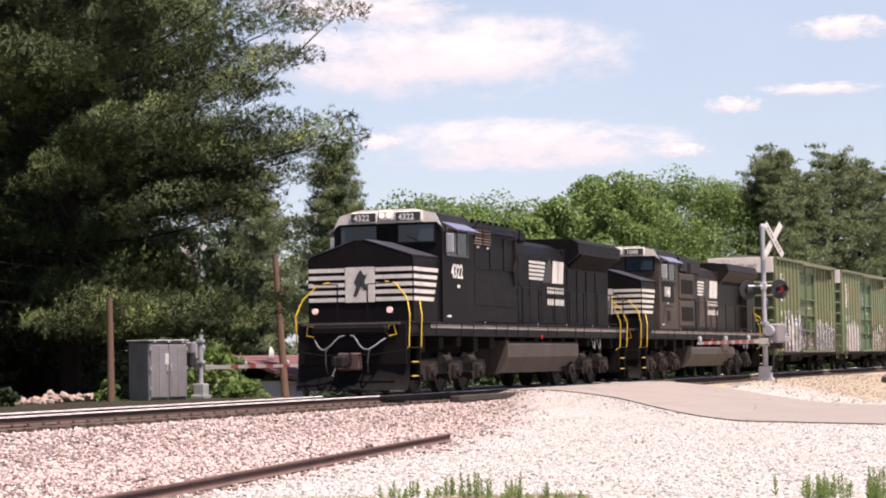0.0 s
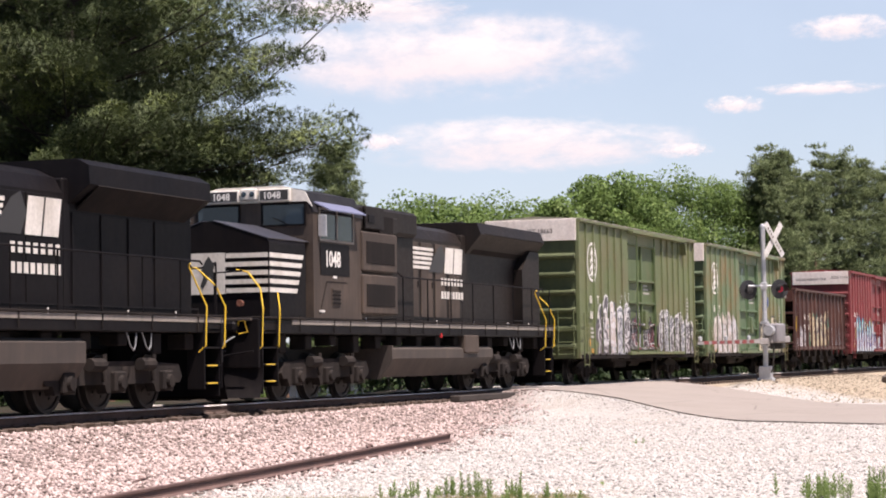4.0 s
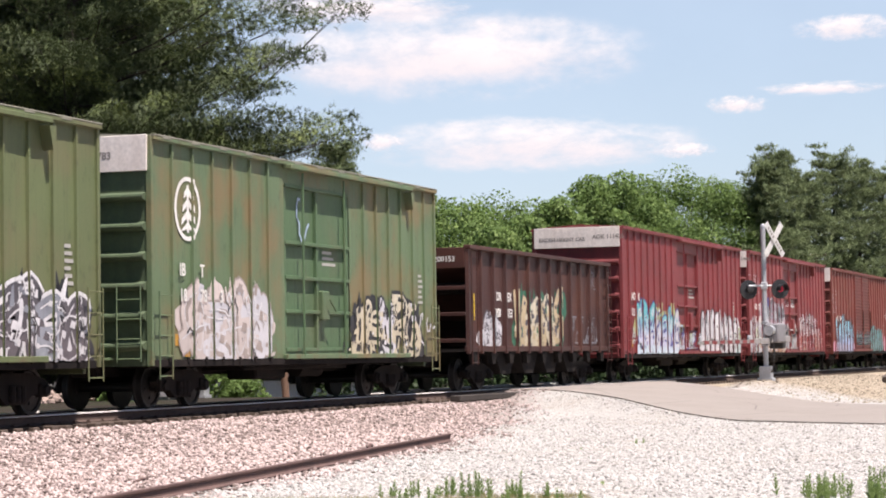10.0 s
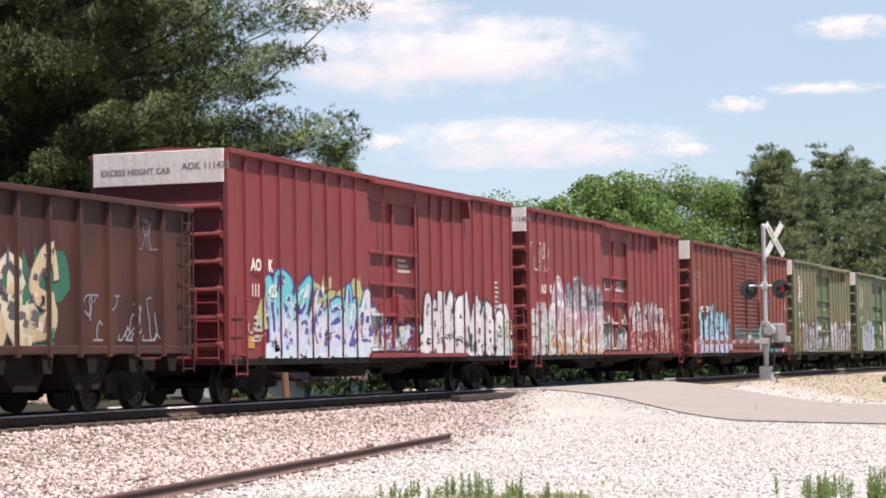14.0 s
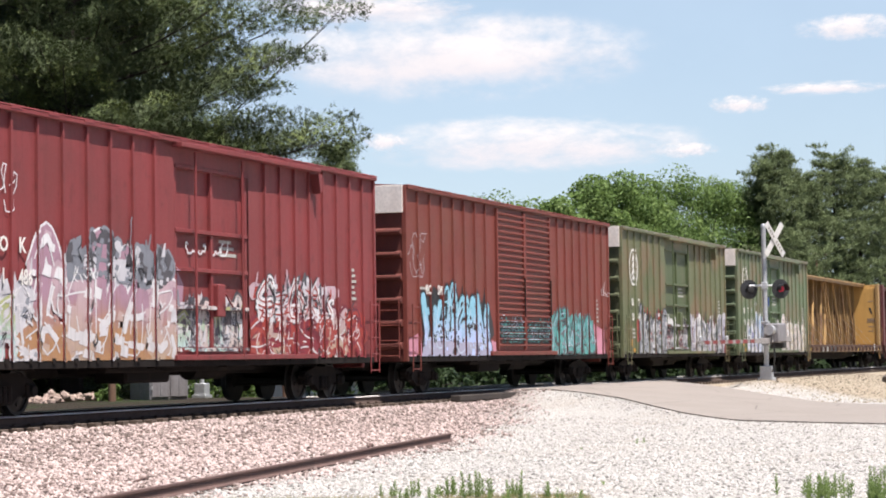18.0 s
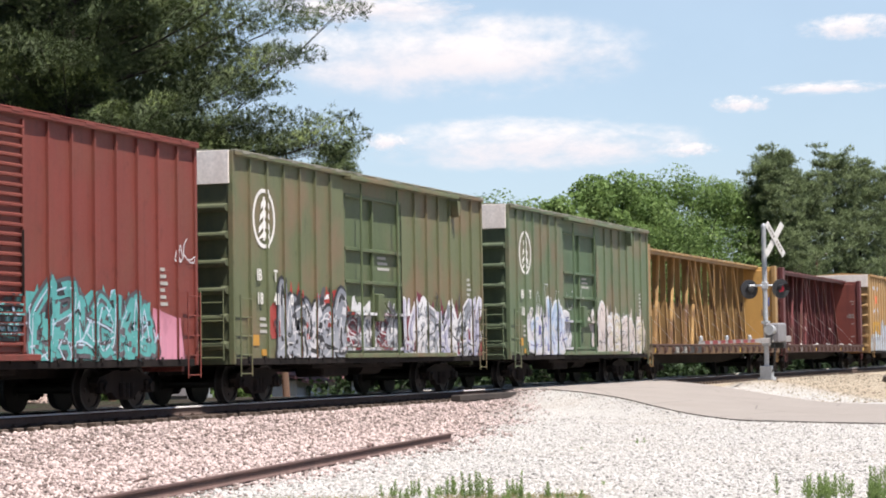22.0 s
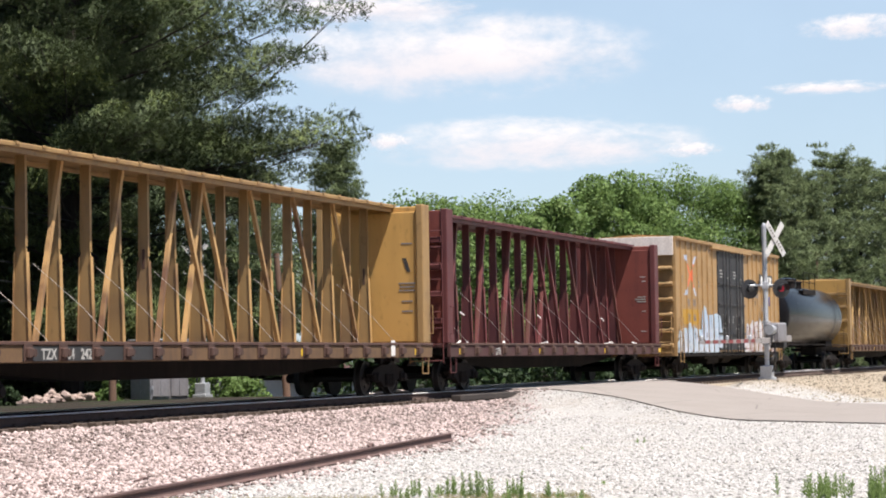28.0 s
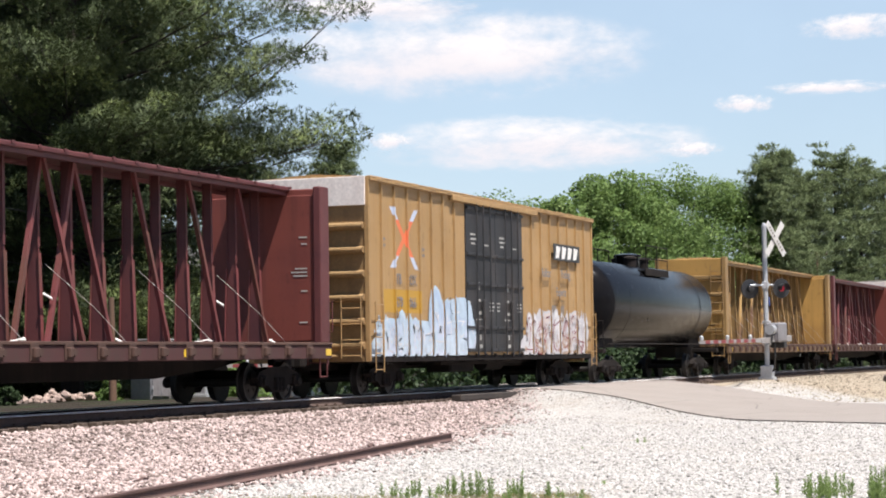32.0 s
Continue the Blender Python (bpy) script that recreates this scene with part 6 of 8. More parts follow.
# ---- locomotives ----
def loco_truck(parent, xs, r=0.53):
    c = sum(xs) / len(xs)
    a, b = xs[0] - 0.75, xs[-1] + 0.75
    t = part("truck", Shape().box(c - 0.5, c + 0.5, -0.9, 0.9, 0.55, 0.85, 0.03), M_LOCOTRUCK, parent, "heavy three-axle truck")
    for k in (-1, 1):
        y0, y1 = sorted((k * 1.02, k * 1.22))
        pts = [(a, 0.62), (a + 0.15, 0.86), (c - 1.0, 0.92), (c + 1.0, 0.92), (b - 0.15, 0.86), (b, 0.62), (b - 0.1, 0.5)]
        for x in xs[::-1]:
            pts += [(x + 0.42, 0.5), (x + 0.34, 0.34), (x - 0.34, 0.34), (x - 0.42, 0.5)]
        pts += [(a + 0.1, 0.5)]
        part("side_frame", Shape().prism(pts, 1, y0, y1), M_LOCOTRUCK, t)
        for x in xs:
            part("axle_box", Shape().box(x - 0.2, x + 0.2, k * 1.1, k * 1.33, 0.36, 0.74, 0.03).lathe([(0.13, 0), (0.12, 0.07 * k)], (x, k * 1.33, 0.54), 1, 14), M_LOCOTRUCK, t)
        for x in (c - 0.95, c + 0.95):
            part("brake_cylinder", Shape().tube([(x - 0.25, k * 1.32, 0.86), (x + 0.25, k * 1.32, 0.86)], 0.12, 10), M_LOCOTRUCK, t)
            part("damper", Shape().tube([(x + 0.35, k * 1.3, 0.55), (x + 0.35, k * 1.3, 1.05)], 0.05, 8), M_LOCOTRUCK, t)
    for x in xs:
        wheelset(t, x, r, r)


def side_rail(parent, pts, posts, mat, name="handrail"):
    """A handrail along pts with stanchions at the posts (x, z from, z to) on y."""
    s = Shape().tube(pts, 0.02, 6)
    part(name, s, mat, parent)
    for x, y, a, b in posts:
        part("stanchion", Shape().tube([(x, y, a), (x, y, b)], 0.018, 6), mat, parent)


M_BROWN = worn("brown_black_hood", (0.014, 0.011, 0.010), (0.034, 0.026, 0.021), 0.4, 0.5, 0, 0.7, 10, 0.05, 0.14)
M_RUSTBOX = worn("rusty_coupler_steel", (0.07, 0.04, 0.035), (0.03, 0.022, 0.02), 0.5, 0.8)
M_SLAT = worn("rusty_tan_slat", (0.20, 0.13, 0.10), (0.08, 0.05, 0.04), 0.5, 0.7)
M_LOCOTRUCK = worn("dusty_locomotive_truck", (0.022, 0.019, 0.018), (0.06, 0.048, 0.041), 0.55, 0.85, 0.0, 0.8, 14, 0.15, 0.1)
M_AMBER = plain("unlit_lamp", (0.16, 0.07, 0.05), 0.25)
M_ROOFDARK = worn("dull_roof_black", (0.012, 0.012, 0.014), (0.035, 0.03, 0.03), 0.4, 0.6, 0, 0.8, 10, 0.05, 0.2)
# Paler copy of the black: sunlight on the nose top, put into colour.
M_ROOFBLUE = worn("sun_faded_roof_black", (0.04, 0.042, 0.056), (0.08, 0.078, 0.085), 0.5, 0.35, 0, 0.8, 10, 0.05, 0.6)


def locomotive(s0, L, label, number, kind):
    """kind 'a': wide rounded hood section with high radiator at the rear; kind 'b': dusty, boxy filter section behind the cab."""
    v = vehicle("locomotive", s0, label, "locomotive")
    body = M_BLACK
    side = M_BLACK if kind == "a" else M_DUSTY
    wz = 1.82
    # frame, pilot, plough
    part("frame", Shape().box(0.25, L - 0.1, -1.46, 1.46, 1.46, wz - 0.05, 0.02), M_BLACK, v)
    part("sill_stripe", Shape().box(1.9, L - 0.25, -1.475, -1.455, 1.66, 1.77, 0.005).box(1.9, L - 0.25, 1.455, 1.475, 1.66, 1.77, 0.005), M_GREYSILL, v, "worn pale stripe along the sill")
    part("walkway", Shape().box(0.3, L - 0.15, -1.5, 1.5, wz - 0.05, wz, 0.01), M_TRUCK, v)
    x = 2.3
    while x < L - 0.5:
        part("stripe_post", Shape().box(x - 0.02, x + 0.02, -1.485, -1.474, 1.5 if int(x * 2) % 3 else 1.75, 1.86), M_TRUCK if int(x * 2) % 3 else M_LETTER, v)
        x += 0.95
    for e, x in ((-1, 0.0), (1, L)):
        w = -e
        part("pilot", Shape().box(x + 0.22 * w, x + 0.30 * w, -1.45, 1.45, 0.75, 1.78, 0.02).box(x, x + 0.28 * w, -1.0, 1.0, 1.5, 1.72, 0.05), M_BLACK, v)
        pl = Shape()
        pl.smooth = True
        ny, nz = 16, 8
        for i in range(ny + 1):
            y = -1.5 + 3.0 * i / ny
            for j in range(nz + 1):
                f = j / nz
                xx = 0.24 - 0.26 * (1 - f) ** 2.2 + 0.16 * abs(y / 1.5) ** 1.6 * (1 - 0.5 * f)
                pl.v.append((x + xx * w, y, 0.13 + 0.75 * f))
        m = nz + 1
        for i in range(ny):
            for j in range(nz):
                c = (i * m + j, i * m + j + 1, (i + 1) * m + j + 1, (i + 1) * m + j)
                pl.f.append(c if w > 0 else c[::-1])
        pl.box(x + 0.4 * w, x + 0.44 * w, -1.45, 1.45, 0.2, 0.9)
        part("snow_plough", pl, M_BLACK, v, "black steel snow plough")
        for k in (-0.55, 0.6):
            part("air_hose", Shape().tube([(x + 0.2 * w, k, 1.2), (x - 0.02 * w, k, 1.1), (x - 0.06 * w, k * 0.97, 0.8), (x + 0.02 * w, k * 0.94, 0.55)], 0.022, 6), M_RUBBER, v)
        part("drawbar_box", Shape().box(x - 0.02 * w, x + 0.2 * w, -0.3, 0.3, 0.62, 1.06, 0.04), M_RUSTBOX, v, "rusty coupler pocket")
        part("plough_edge", Shape().box(x - 0.03 * w, x + 0.03 * w, -0.6, 0.6, 0.11, 0.17, 0.01), M_TRUCK, v)
        coupler(v, x + 0.1 * w, e)
        for k in (-1, 1):
            loop = []
            for i in range(15):
                a = i / 14
                loop.append((x + (0.16 - 0.3 * math.sin(math.pi * min(1.0, a + 0.06)) - 0.2 * a) * w, k * (0.95 - 0.87 * a), 1.40 + 0.08 * a - 0.30 * math.sin(math.pi * min(1.0, a * 1.12)) ** 1.3))
            part("jumper_cable", Shape().tube(loop, 0.02, 7), M_HOSE, v, "grey looped cable", smooth=True)
        # corner steps with yellow handrails
        for k in (-1, 1):
            st = Shape()
            for i, z in enumerate((0.45, 0.8, 1.15, 1.5)):
                st.box(x + 0.38 * w, x + 1.1 * w, k * (1.16), k * 1.46, z, z + 0.035)
            st.box(x + 1.1 * w, x + 1.14 * w, k * 1.1, k * 1.48, 0.35, 1.75, 0.01).box(x + 0.34 * w, x + 0.38 * w, k * 1.1, k * 1.48, 0.35, 1.75, 0.01)
            part("steps", st, M_BLACK, v)
            for z in (0.45, 0.8):
                part("step_edge", Shape().box(x + 0.55 * w, x + 0.98 * w, k * 1.458, k * 1.475, z, z + 0.03), M_YELLOW, v, "yellow step edge")
            for q, y_in in ((0.28, 0.75), (1.12, 1.36)):
                part("corner_handrail", Shape().tube([(x + (q + 0.02) * w, k * 1.36, 1.08), (x + q * w, k * 1.5, 1.2), (x + q * w, k * 1.53, 1.98), (x + (q + 0.16) * w, k * 1.40, 2.4), (x + (q + 0.3) * w, k * (y_in * 0.4 + 0.75), 2.76), (x + (q + 0.36) * w, k * y_in, 2.82)], 0.018, 7), M_YELLOW, v, "bright yellow handrail")
            part("grab_iron", Shape().tube([(x + 0.2 * w, k * 0.95, 1.5), (x + 0.16 * w, k * 1.02, 1.72), (x + 0.16 * w, k * 1.15, 1.74), (x + 0.2 * w, k * 1.2, 1.5), (x + 0.2 * w, k * 1.0, 1.46)], 0.018, 6), M_YELLOW, v, "bright yellow grab iron")
        part("end_rail", Shape().tube([(x + 0.3 * w, -1.05, 2.78), (x + 0.3 * w, -0.4, 2.75), (x + 0.3 * w, -0.4, 1.85)], 0.022, 6), M_BLACK, v)
        part("end_rail", Shape().tube([(x + 0.3 * w, 1.05, 2.78), (x + 0.3 * w, 0.4, 2.75), (x + 0.3 * w, 0.4, 1.85)], 0.022, 6), M_BLACK, v)
        part("cut_lever", Shape().tube([(x + 0.05 * w, -1.4, 1.1), (x + 0.0 * w, -0.7, 1.0), (x + 0.0 * w, 0.7, 1.0), (x + 0.05 * w, 1.4, 1.1)], 0.02, 5), M_BLACK, v)
    c0, c1 = (2.75, 5.2) if kind == "a" else (3.0, 5.8)
    # nose
    nose = Shape()
    x0, x1 = 0.85, 2.75
    nose.prism([(-1.42, wz), (-1.42, 3.40), (-1.36, 3.48), (-0.12, 3.88), (0.12, 3.88), (1.36, 3.48), (1.42, 3.40), (1.42, wz)], 0, x0, x1)
    nose.prism([(x0 + 0.01, 3.87), (x0 + 0.2, 3.895), (x1, 3.91), (x1, 3.8), (x0 + 0.01, 3.8)], 1, -0.12, 0.12)
    part("nose", nose, M_BLACK, v)
    for k in (-1, 1):
        part("nose_roof", Shape().prism([(k * 1.39, 3.475), (k * 0.12, 3.886), (k * 0.12, 3.905), (k * 1.40, 3.492)], 0, x0 - 0.012, c0 + 0.0), M_ROOFBLUE, v, "sun-faded sloping top of the nose")
    # painted stripes on the nose
    for i in range(5):
        z = 2.34 + 0.185 * i
        for y0, y1 in ((-1.40, -0.42 + 0.06 * (i % 2)), (0.42 - 0.06 * (i % 2), 1.40)):
            part("nose_stripe", Shape().box(x0 - 0.03, x0 - 0.022 + 0.0, y0, y1, z, z + 0.10), M_STRIPE, v)
        part("nose_stripe", Shape().prism([(x0 + 0.0, z), (x0 + 0.0, z + 0.10), (x0 + 1.45 + 0.08 * i, z + 0.10), (x0 + 1.4 + 0.08 * i, z)], 1, -1.432, -1.424), M_STRIPE, v)
    part("nose_panel", Shape().box(x0 - 0.034, x0 - 0.026, -0.40, 0.40, 2.32, 3.2), M_STRIPE, v, "white square on the nose")
    horse = Shape().prism([(y, 2.44 + (z - 2.25) * 1.1) for y, z in ((0.12, 2.25), (0.18, 2.3), (0.1, 2.5), (0.16, 2.6), (0.05, 2.8), (-0.02, 2.88), (-0.12, 2.75), (-0.2, 2.78), (-0.12, 2.6), (-0.2, 2.45), (-0.13, 2.4), (-0.02, 2.5), (0.02, 2.4))], 0, x0 - 0.042, x0 - 0.035)
    part("emblem", horse, M_LETTERBLK, v, "black emblem shape")
    part("headband", Shape().box(0.14, 0.24, -1.3, 1.3, 1.73, 1.79, 0.01), M_TANK, v)
    # cab
    c0, c1 = (2.75, 5.2) if kind == "a" else (3.0, 5.8)
    cabz = 4.30
    cabs = Shape().prism([(-1.5, wz), (-1.5, cabz - 0.12), (-1.28, 4.60), (-0.75, 4.73), (0.75, 4.73), (1.28, 4.60), (1.5, cabz - 0.12), (1.5, wz)], 0, c0, c1)
    part("cab", cabs, side, v)
    part("cab_roof", Shape().prism([(-1.53, cabz - 0.14), (-1.31, 4.62), (-0.77, 4.755), (0.77, 4.755), (1.31, 4.62), (1.53, cabz - 0.14), (1.48, cabz - 0.16), (1.26, 4.57), (0.75, 4.70), (-0.75, 4.70), (-1.26, 4.57), (-1.48, cabz - 0.16)], 0, c0 - 0.005, c1 + 0.06), M_ROOFDARK, v)
    fr = Shape().prism([(-1.50, 4.28), (-1.33, 4.62), (-0.77, 4.76), (0.77, 4.76), (1.33, 4.62), (1.50, 4.28), (1.36, 4.40), (-1.36, 4.40)], 0, c0 - 0.04, c0 - 0.007)
    part("cab_brow", fr, M_STRIPE, v, "white painted band over the windscreens")
    for y0, y1 in ((-1.3, -0.30), (0.30, 1.3)):
        part("windscreen", Shape().box(c0 - 0.02, c0 - 0.012, y0, y1, 3.90, 4.34, 0.003), M_GLASS, v, "dark glass windscreen")
        s = Shape()
        for a, b, p, q in ((y0 - 0.04, y1 + 0.04, 3.86, 3.90), (y0 - 0.04, y1 + 0.04, 4.34, 4.38), (y0 - 0.04, y0, 3.90, 4.34), (y1, y1 + 0.04, 3.90, 4.34)):
            s.box(c0 - 0.04, c0 - 0.0, a, b, p, q)
        part("window_frame", s, M_BLACK, v)
    part("wiper", Shape().tube([(c0 - 0.05, -0.9, 3.90), (c0 - 0.05, -0.55, 4.06)], 0.012, 4), M_BLACK, v)
    nb = Shape().box(c0 - 0.16, c0 - 0.02, -0.20, 0.20, 4.46, 4.72, 0.03)
    part("headlight_housing", nb, M_STRIPE, v)
    for y in (-0.1, 0.1):
        part("headlight", Shape().lathe([(0.06, 0), (0.06, -0.02), (0.03, -0.03)], (c0 - 0.16, y, 4.59), 0, 14), M_LAMP if kind == "a" else M_GLASS, v, "round headlight")
    for k in (-1, 1):
        b = part("number_board", Shape().box(c0 - 0.13, c0 - 0.02, k * 0.62 - 0.38, k * 0.62 + 0.38, 4.41, 4.70, 0.02), M_STRIPE, v, "white-framed number board")
        part("board_face", Shape().box(c0 - 0.1335, c0 - 0.125, k * 0.62 - 0.34, k * 0.62 + 0.34, 4.445, 4.665), M_LETTERBLK, b)
        lettering(number, 0.22, M_LETTER, b, Matrix.Translation((c0 - 0.1365, k * 0.62 + 0.27, 4.475)) @ Matrix.Rotation(radians(-90), 4, "Z"))
        part("ditch_light", Shape().lathe([(0.075, 0.02), (0.075, -0.05), (0.055, -0.055), (0.03, -0.05)], (0.3, k * 1.0, 2.1), 0, 14), M_DITCH if kind == "a" else M_AMBER, v, "lit ditch light" if kind == "a" else "unlit ditch light")
    part("marker", Shape().lathe([(0.09, 0.0), (0.08, -0.06)], (0.1, 0.15, 1.62), 0, 10), M_REDFLAG, v, "red marker")
    # cab side: window, sun shade, number
    for k in (-1, 1):
        y = k * 1.5
        ww = Shape()
        wa, wb = c0 + 0.35, c1 - 0.55
        part("side_window", Shape().box(wa, wb, *sorted((y, y + 0.008 * k)), 3.58, 4.24), M_GLASS, v, "dark cab side window")
        for a, b, p, q in ((wa - 0.05, wb + 0.05, 3.53, 3.58), (wa - 0.05, wb + 0.05, 4.24, 4.29), (wa - 0.05, wa, 3.58, 4.24), (wb, wb + 0.05, 3.58, 4.24), ((wa + wb) / 2 - 0.03, (wa + wb) / 2 + 0.03, 3.58, 4.24)):
            ww.box(a, b, *sorted((y, y + 0.03 * k)), p, q)
        part("window_frame", ww, M_GREYSILL, v)
        part("sun_shade", Shape().prism([(y - 0.1 * k, 4.42), (y + 0.30 * k, 4.22), (y + 0.30 * k, 4.19), (y - 0.1 * k, 4.38)], 0, wa - 0.1, wb + 0.15), M_SHADE, v, "blue-grey sun shade over the window")
        part("mirror", Shape().box(wa - 0.12, wa - 0.08, *sorted((y + 0.02 * k, y + 0.22 * k)), 3.62, 4.1, 0.01), M_GALV, v)
    lettering(number, 0.5, M_LETTER, v, pose(c0 + 0.62, -1.514, 2.98), squeeze=0.9)
    part("builder_plate", Shape().box(c0 + 1.1, c0 + 1.3, -1.508, -1.5, 2.72, 2.8).box(c0 + 0.3, c0 + 0.6, -1.508, -1.5, 1.95, 2.0), M_LETTER, v)
    if kind == "b":
        part("number_panel", Shape().box(c0 + 0.38, c0 + 2.05, -1.512, -1.5, 2.78, 3.5, 0.004), M_BLACK, v, "black panel behind the number")
        vent = part("cab_vent", Shape().box(c0 + 1.0, c0 + 1.5, -1.515, -1.5, 2.1, 2.5, 0.004), M_DUSTY, v, "small louvred vent")
        for i in range(4):
            part("slat", Shape().box(c0 + 1.03, c0 + 1.47, -1.535, -1.512, 2.14 + 0.09 * i, 2.18 + 0.09 * i), M_TRUCK, vent)
        part("cab_seam", Shape().prism([(c0 + 0.3, 1.9), (c0 + 0.34, 1.9), (c0 + 0.74, 2.62), (c0 + 1.9, 2.62), (c0 + 1.9, 2.65), (c0 + 0.72, 2.65)], 1, -1.508, -1.5), M_TRUCK, v)
        part("sand_box", Shape().box(13.0, 14.1, -1.48, -1.1, 1.02, 1.5, 0.03), M_DUSTY, v, "dusty brown box under the sill")
        part("fan_hatch", Shape().box(6.2, 6.9, -1.44, -1.37, 3.98, 4.42, 0.02).box(6.35, 6.75, -1.47, -1.43, 4.1, 4.3, 0.01), M_BLACK, v)
        part("dark_recess", Shape().box(7.1, 8.0, -1.445, -1.41, 3.86, 4.3, 0.01), M_TRUCK, v, "dark opening above the filters")
    if kind == "a":
        aux1, hood1, rad1 = 9.1, 15.0, L - 0.75
        part("equipment_cabinet", Shape().box(c1, aux1, -1.42, 1.42, wz, 4.28, 0.04), side, v)
        part("equipment_roof", Shape().prism([(-1.44, 4.28), (-1.15, 4.58), (1.15, 4.58), (1.44, 4.28)], 0, c1, aux1), M_BLACK, v)
        for q in (0.12, 0.84):
            gr = part("grille", Shape().box(c1 + q, c1 + q + 0.64, -1.46, -1.415, 3.92, 4.40, 0.008), M_TRUCK, v, "louvred air intake")
            for i in range(6):
                part("slat", Shape().box(c1 + q + 0.03, c1 + q + 0.61, -1.49, -1.455, 3.94 + 0.075 * i, 3.975 + 0.075 * i), M_SLAT, gr, "rusty tan slat")
        part("upper_rail", Shape().tube([(c1 + 0.02, -1.52, 4.08), (c1 + 0.02, -1.56, 4.5), (aux1 - 0.1, -1.56, 4.5), (aux1 - 0.1, -1.52, 4.08)], 0.018, 5), M_BLACK, v)
        for i in range(7):
            part("roof_clip", Shape().box(c1 + 0.3 + 0.5 * i, c1 + 0.4 + 0.5 * i, -1.4, -1.3, 4.52, 4.62, 0.01), M_BLACK, v)
        for q in (c1 + 0.4, c1 + 1.2):
            part("lift_tab", Shape().box(q, q + 0.16, -1.46, -1.44, 3.84, 3.9), M_LETTER, v)
        part("hood_pipe", Shape().tube([(aux1 - 0.3, -1.46, 4.2), (aux1 - 0.25, -1.48, 3.6), (aux1 - 0.4, -1.47, 3.3), (aux1 - 0.35, -1.46, 2.9)], 0.05, 6), M_TRUCK, v)
        for a, b, p, q in ((c1 + 0.2, c1 + 1.4, 3.3, 3.9), (c1 + 1.5, c1 + 2.6, 3.3, 3.9), (c1 + 0.2, aux1 - 0.3, 2.3, 3.15), (c1 + 2.7, aux1 - 0.25, 3.3, 4.2)):
            part("access_door", Shape().box(a, b, -1.445, -1.418, p, q, 0.01), side, v)
        part("roof_rail", Shape().tube([(c1 + 0.1, -1.5, 4.22), (aux1 - 0.2, -1.5, 4.22)], 0.018, 5), M_BLACK, v)
        hw = 1.02
        part("engine_hood", Shape().prism([(-hw, wz), (-hw, 3.92), (-0.86, 4.2), (-0.5, 4.36), (0.5, 4.36), (0.86, 4.2), (hw, 3.92), (hw, wz)], 0, aux1, hood1), side, v)
        for i in range(5):
            a = aux1 + 0.15 + i * (hood1 - aux1 - 0.3) / 5
            d = part("hood_door", Shape().box(a, a + 1.08, -hw - 0.022, -hw + 0.0, wz + 0.12, 3.86, 0.008), side, v)
            part("latch", Shape().box(a + 0.98, a + 1.03, -hw - 0.035, -hw - 0.02, 2.7, 2.85), M_TRUCK, d)
        part("exhaust_silencer", Shape().box(aux1 + 0.5, aux1 + 3.0, -0.75, 0.75, 4.3, 4.62, 0.06), M_BLACK, v)
        part("radiator_cab", Shape().box(hood1, rad1, -1.02, 1.02, wz, 4.2, 0.03), M_BLACK, v)
        part("radiator", Shape().prism([(-1.46, 4.08), (-1.44, 4.42), (-1.2, 4.55), (1.2, 4.55), (1.44, 4.42), (1.46, 4.08), (1.02, 3.75), (-1.02, 3.75)], 0, hood1 + 0.2, rad1), M_BLACK, v)
        part("radiator_face", Shape().prism([(-1.0, 3.62), (-1.48, 4.06), (-1.46, 4.08), (-0.98, 3.66)], 0, hood1 + 0.5, rad1 - 0.3), M_TRUCK, v)
        for i in range(4):
            a = hood1 + 0.3 + i * 1.05
            part("hood_door", Shape().box(a, a + 0.95, -1.045, -1.018, wz + 0.12, 3.6, 0.008), M_BLACK, v)
        tankx = (8.1, 15.1)
        lx = (11.4, 14.95)
        axles = ((2.35, 4.25, 6.1), (L - 6.1, L - 4.25, L - 2.35))
    else:
        aux1, hood1, rad1 = 9.85, 14.1, L - 1.0
        part("equipment_cabinet", Shape().box(c1, 8.0, -1.42, 1.42, wz, 3.9, 0.03), side, v)
        for z0, z1 in ((1.95, 2.75), (2.95, 3.75)):
            f = part("filter_box", Shape().box(5.75, 7.95, -1.56, -1.415, z0, z1 + 0.12, 0.03), M_DUSTY, v, "dusty brown filter box")
            part("filter_grille", Shape().box(5.95, 7.75, -1.575, -1.555, z0 + 0.18, z1 - 0.1, 0.01), M_TRUCK, f)
        part("air_intake", Shape().box(c1, aux1, -1.38, 1.38, 3.9, 4.52, 0.08).box(8.0, aux1, -1.25, 1.25, wz, 3.95, 0.03), M_BROWN, v)
        part("intake_hatch", Shape().box(6.2, 7.4, -1.45, -1.36, 3.95, 4.5, 0.03).box(7.7, 8.4, -1.40, -1.37, 3.92, 4.3, 0.02), M_BROWN, v)
        hw = 1.02
        part("engine_hood", Shape().prism([(-hw, wz), (-hw, 3.95), (-0.86, 4.22), (-0.5, 4.36), (0.5, 4.36), (0.86, 4.22), (hw, 3.95), (hw, wz)], 0, aux1, hood1), M_BROWN, v)
        for i in range(4):
            a = aux1 + 0.05 + i * (hood1 - aux1 - 0.1) / 4
            d = part("hood_door", Shape().box(a, a + 0.84, -hw - 0.022, -hw, wz + 0.12, 3.86, 0.008), M_DUSTY, v)
            part("latch", Shape().box(a + 0.76, a + 0.8, -hw - 0.035, -hw - 0.02, 2.7, 2.85), M_TRUCK, d)
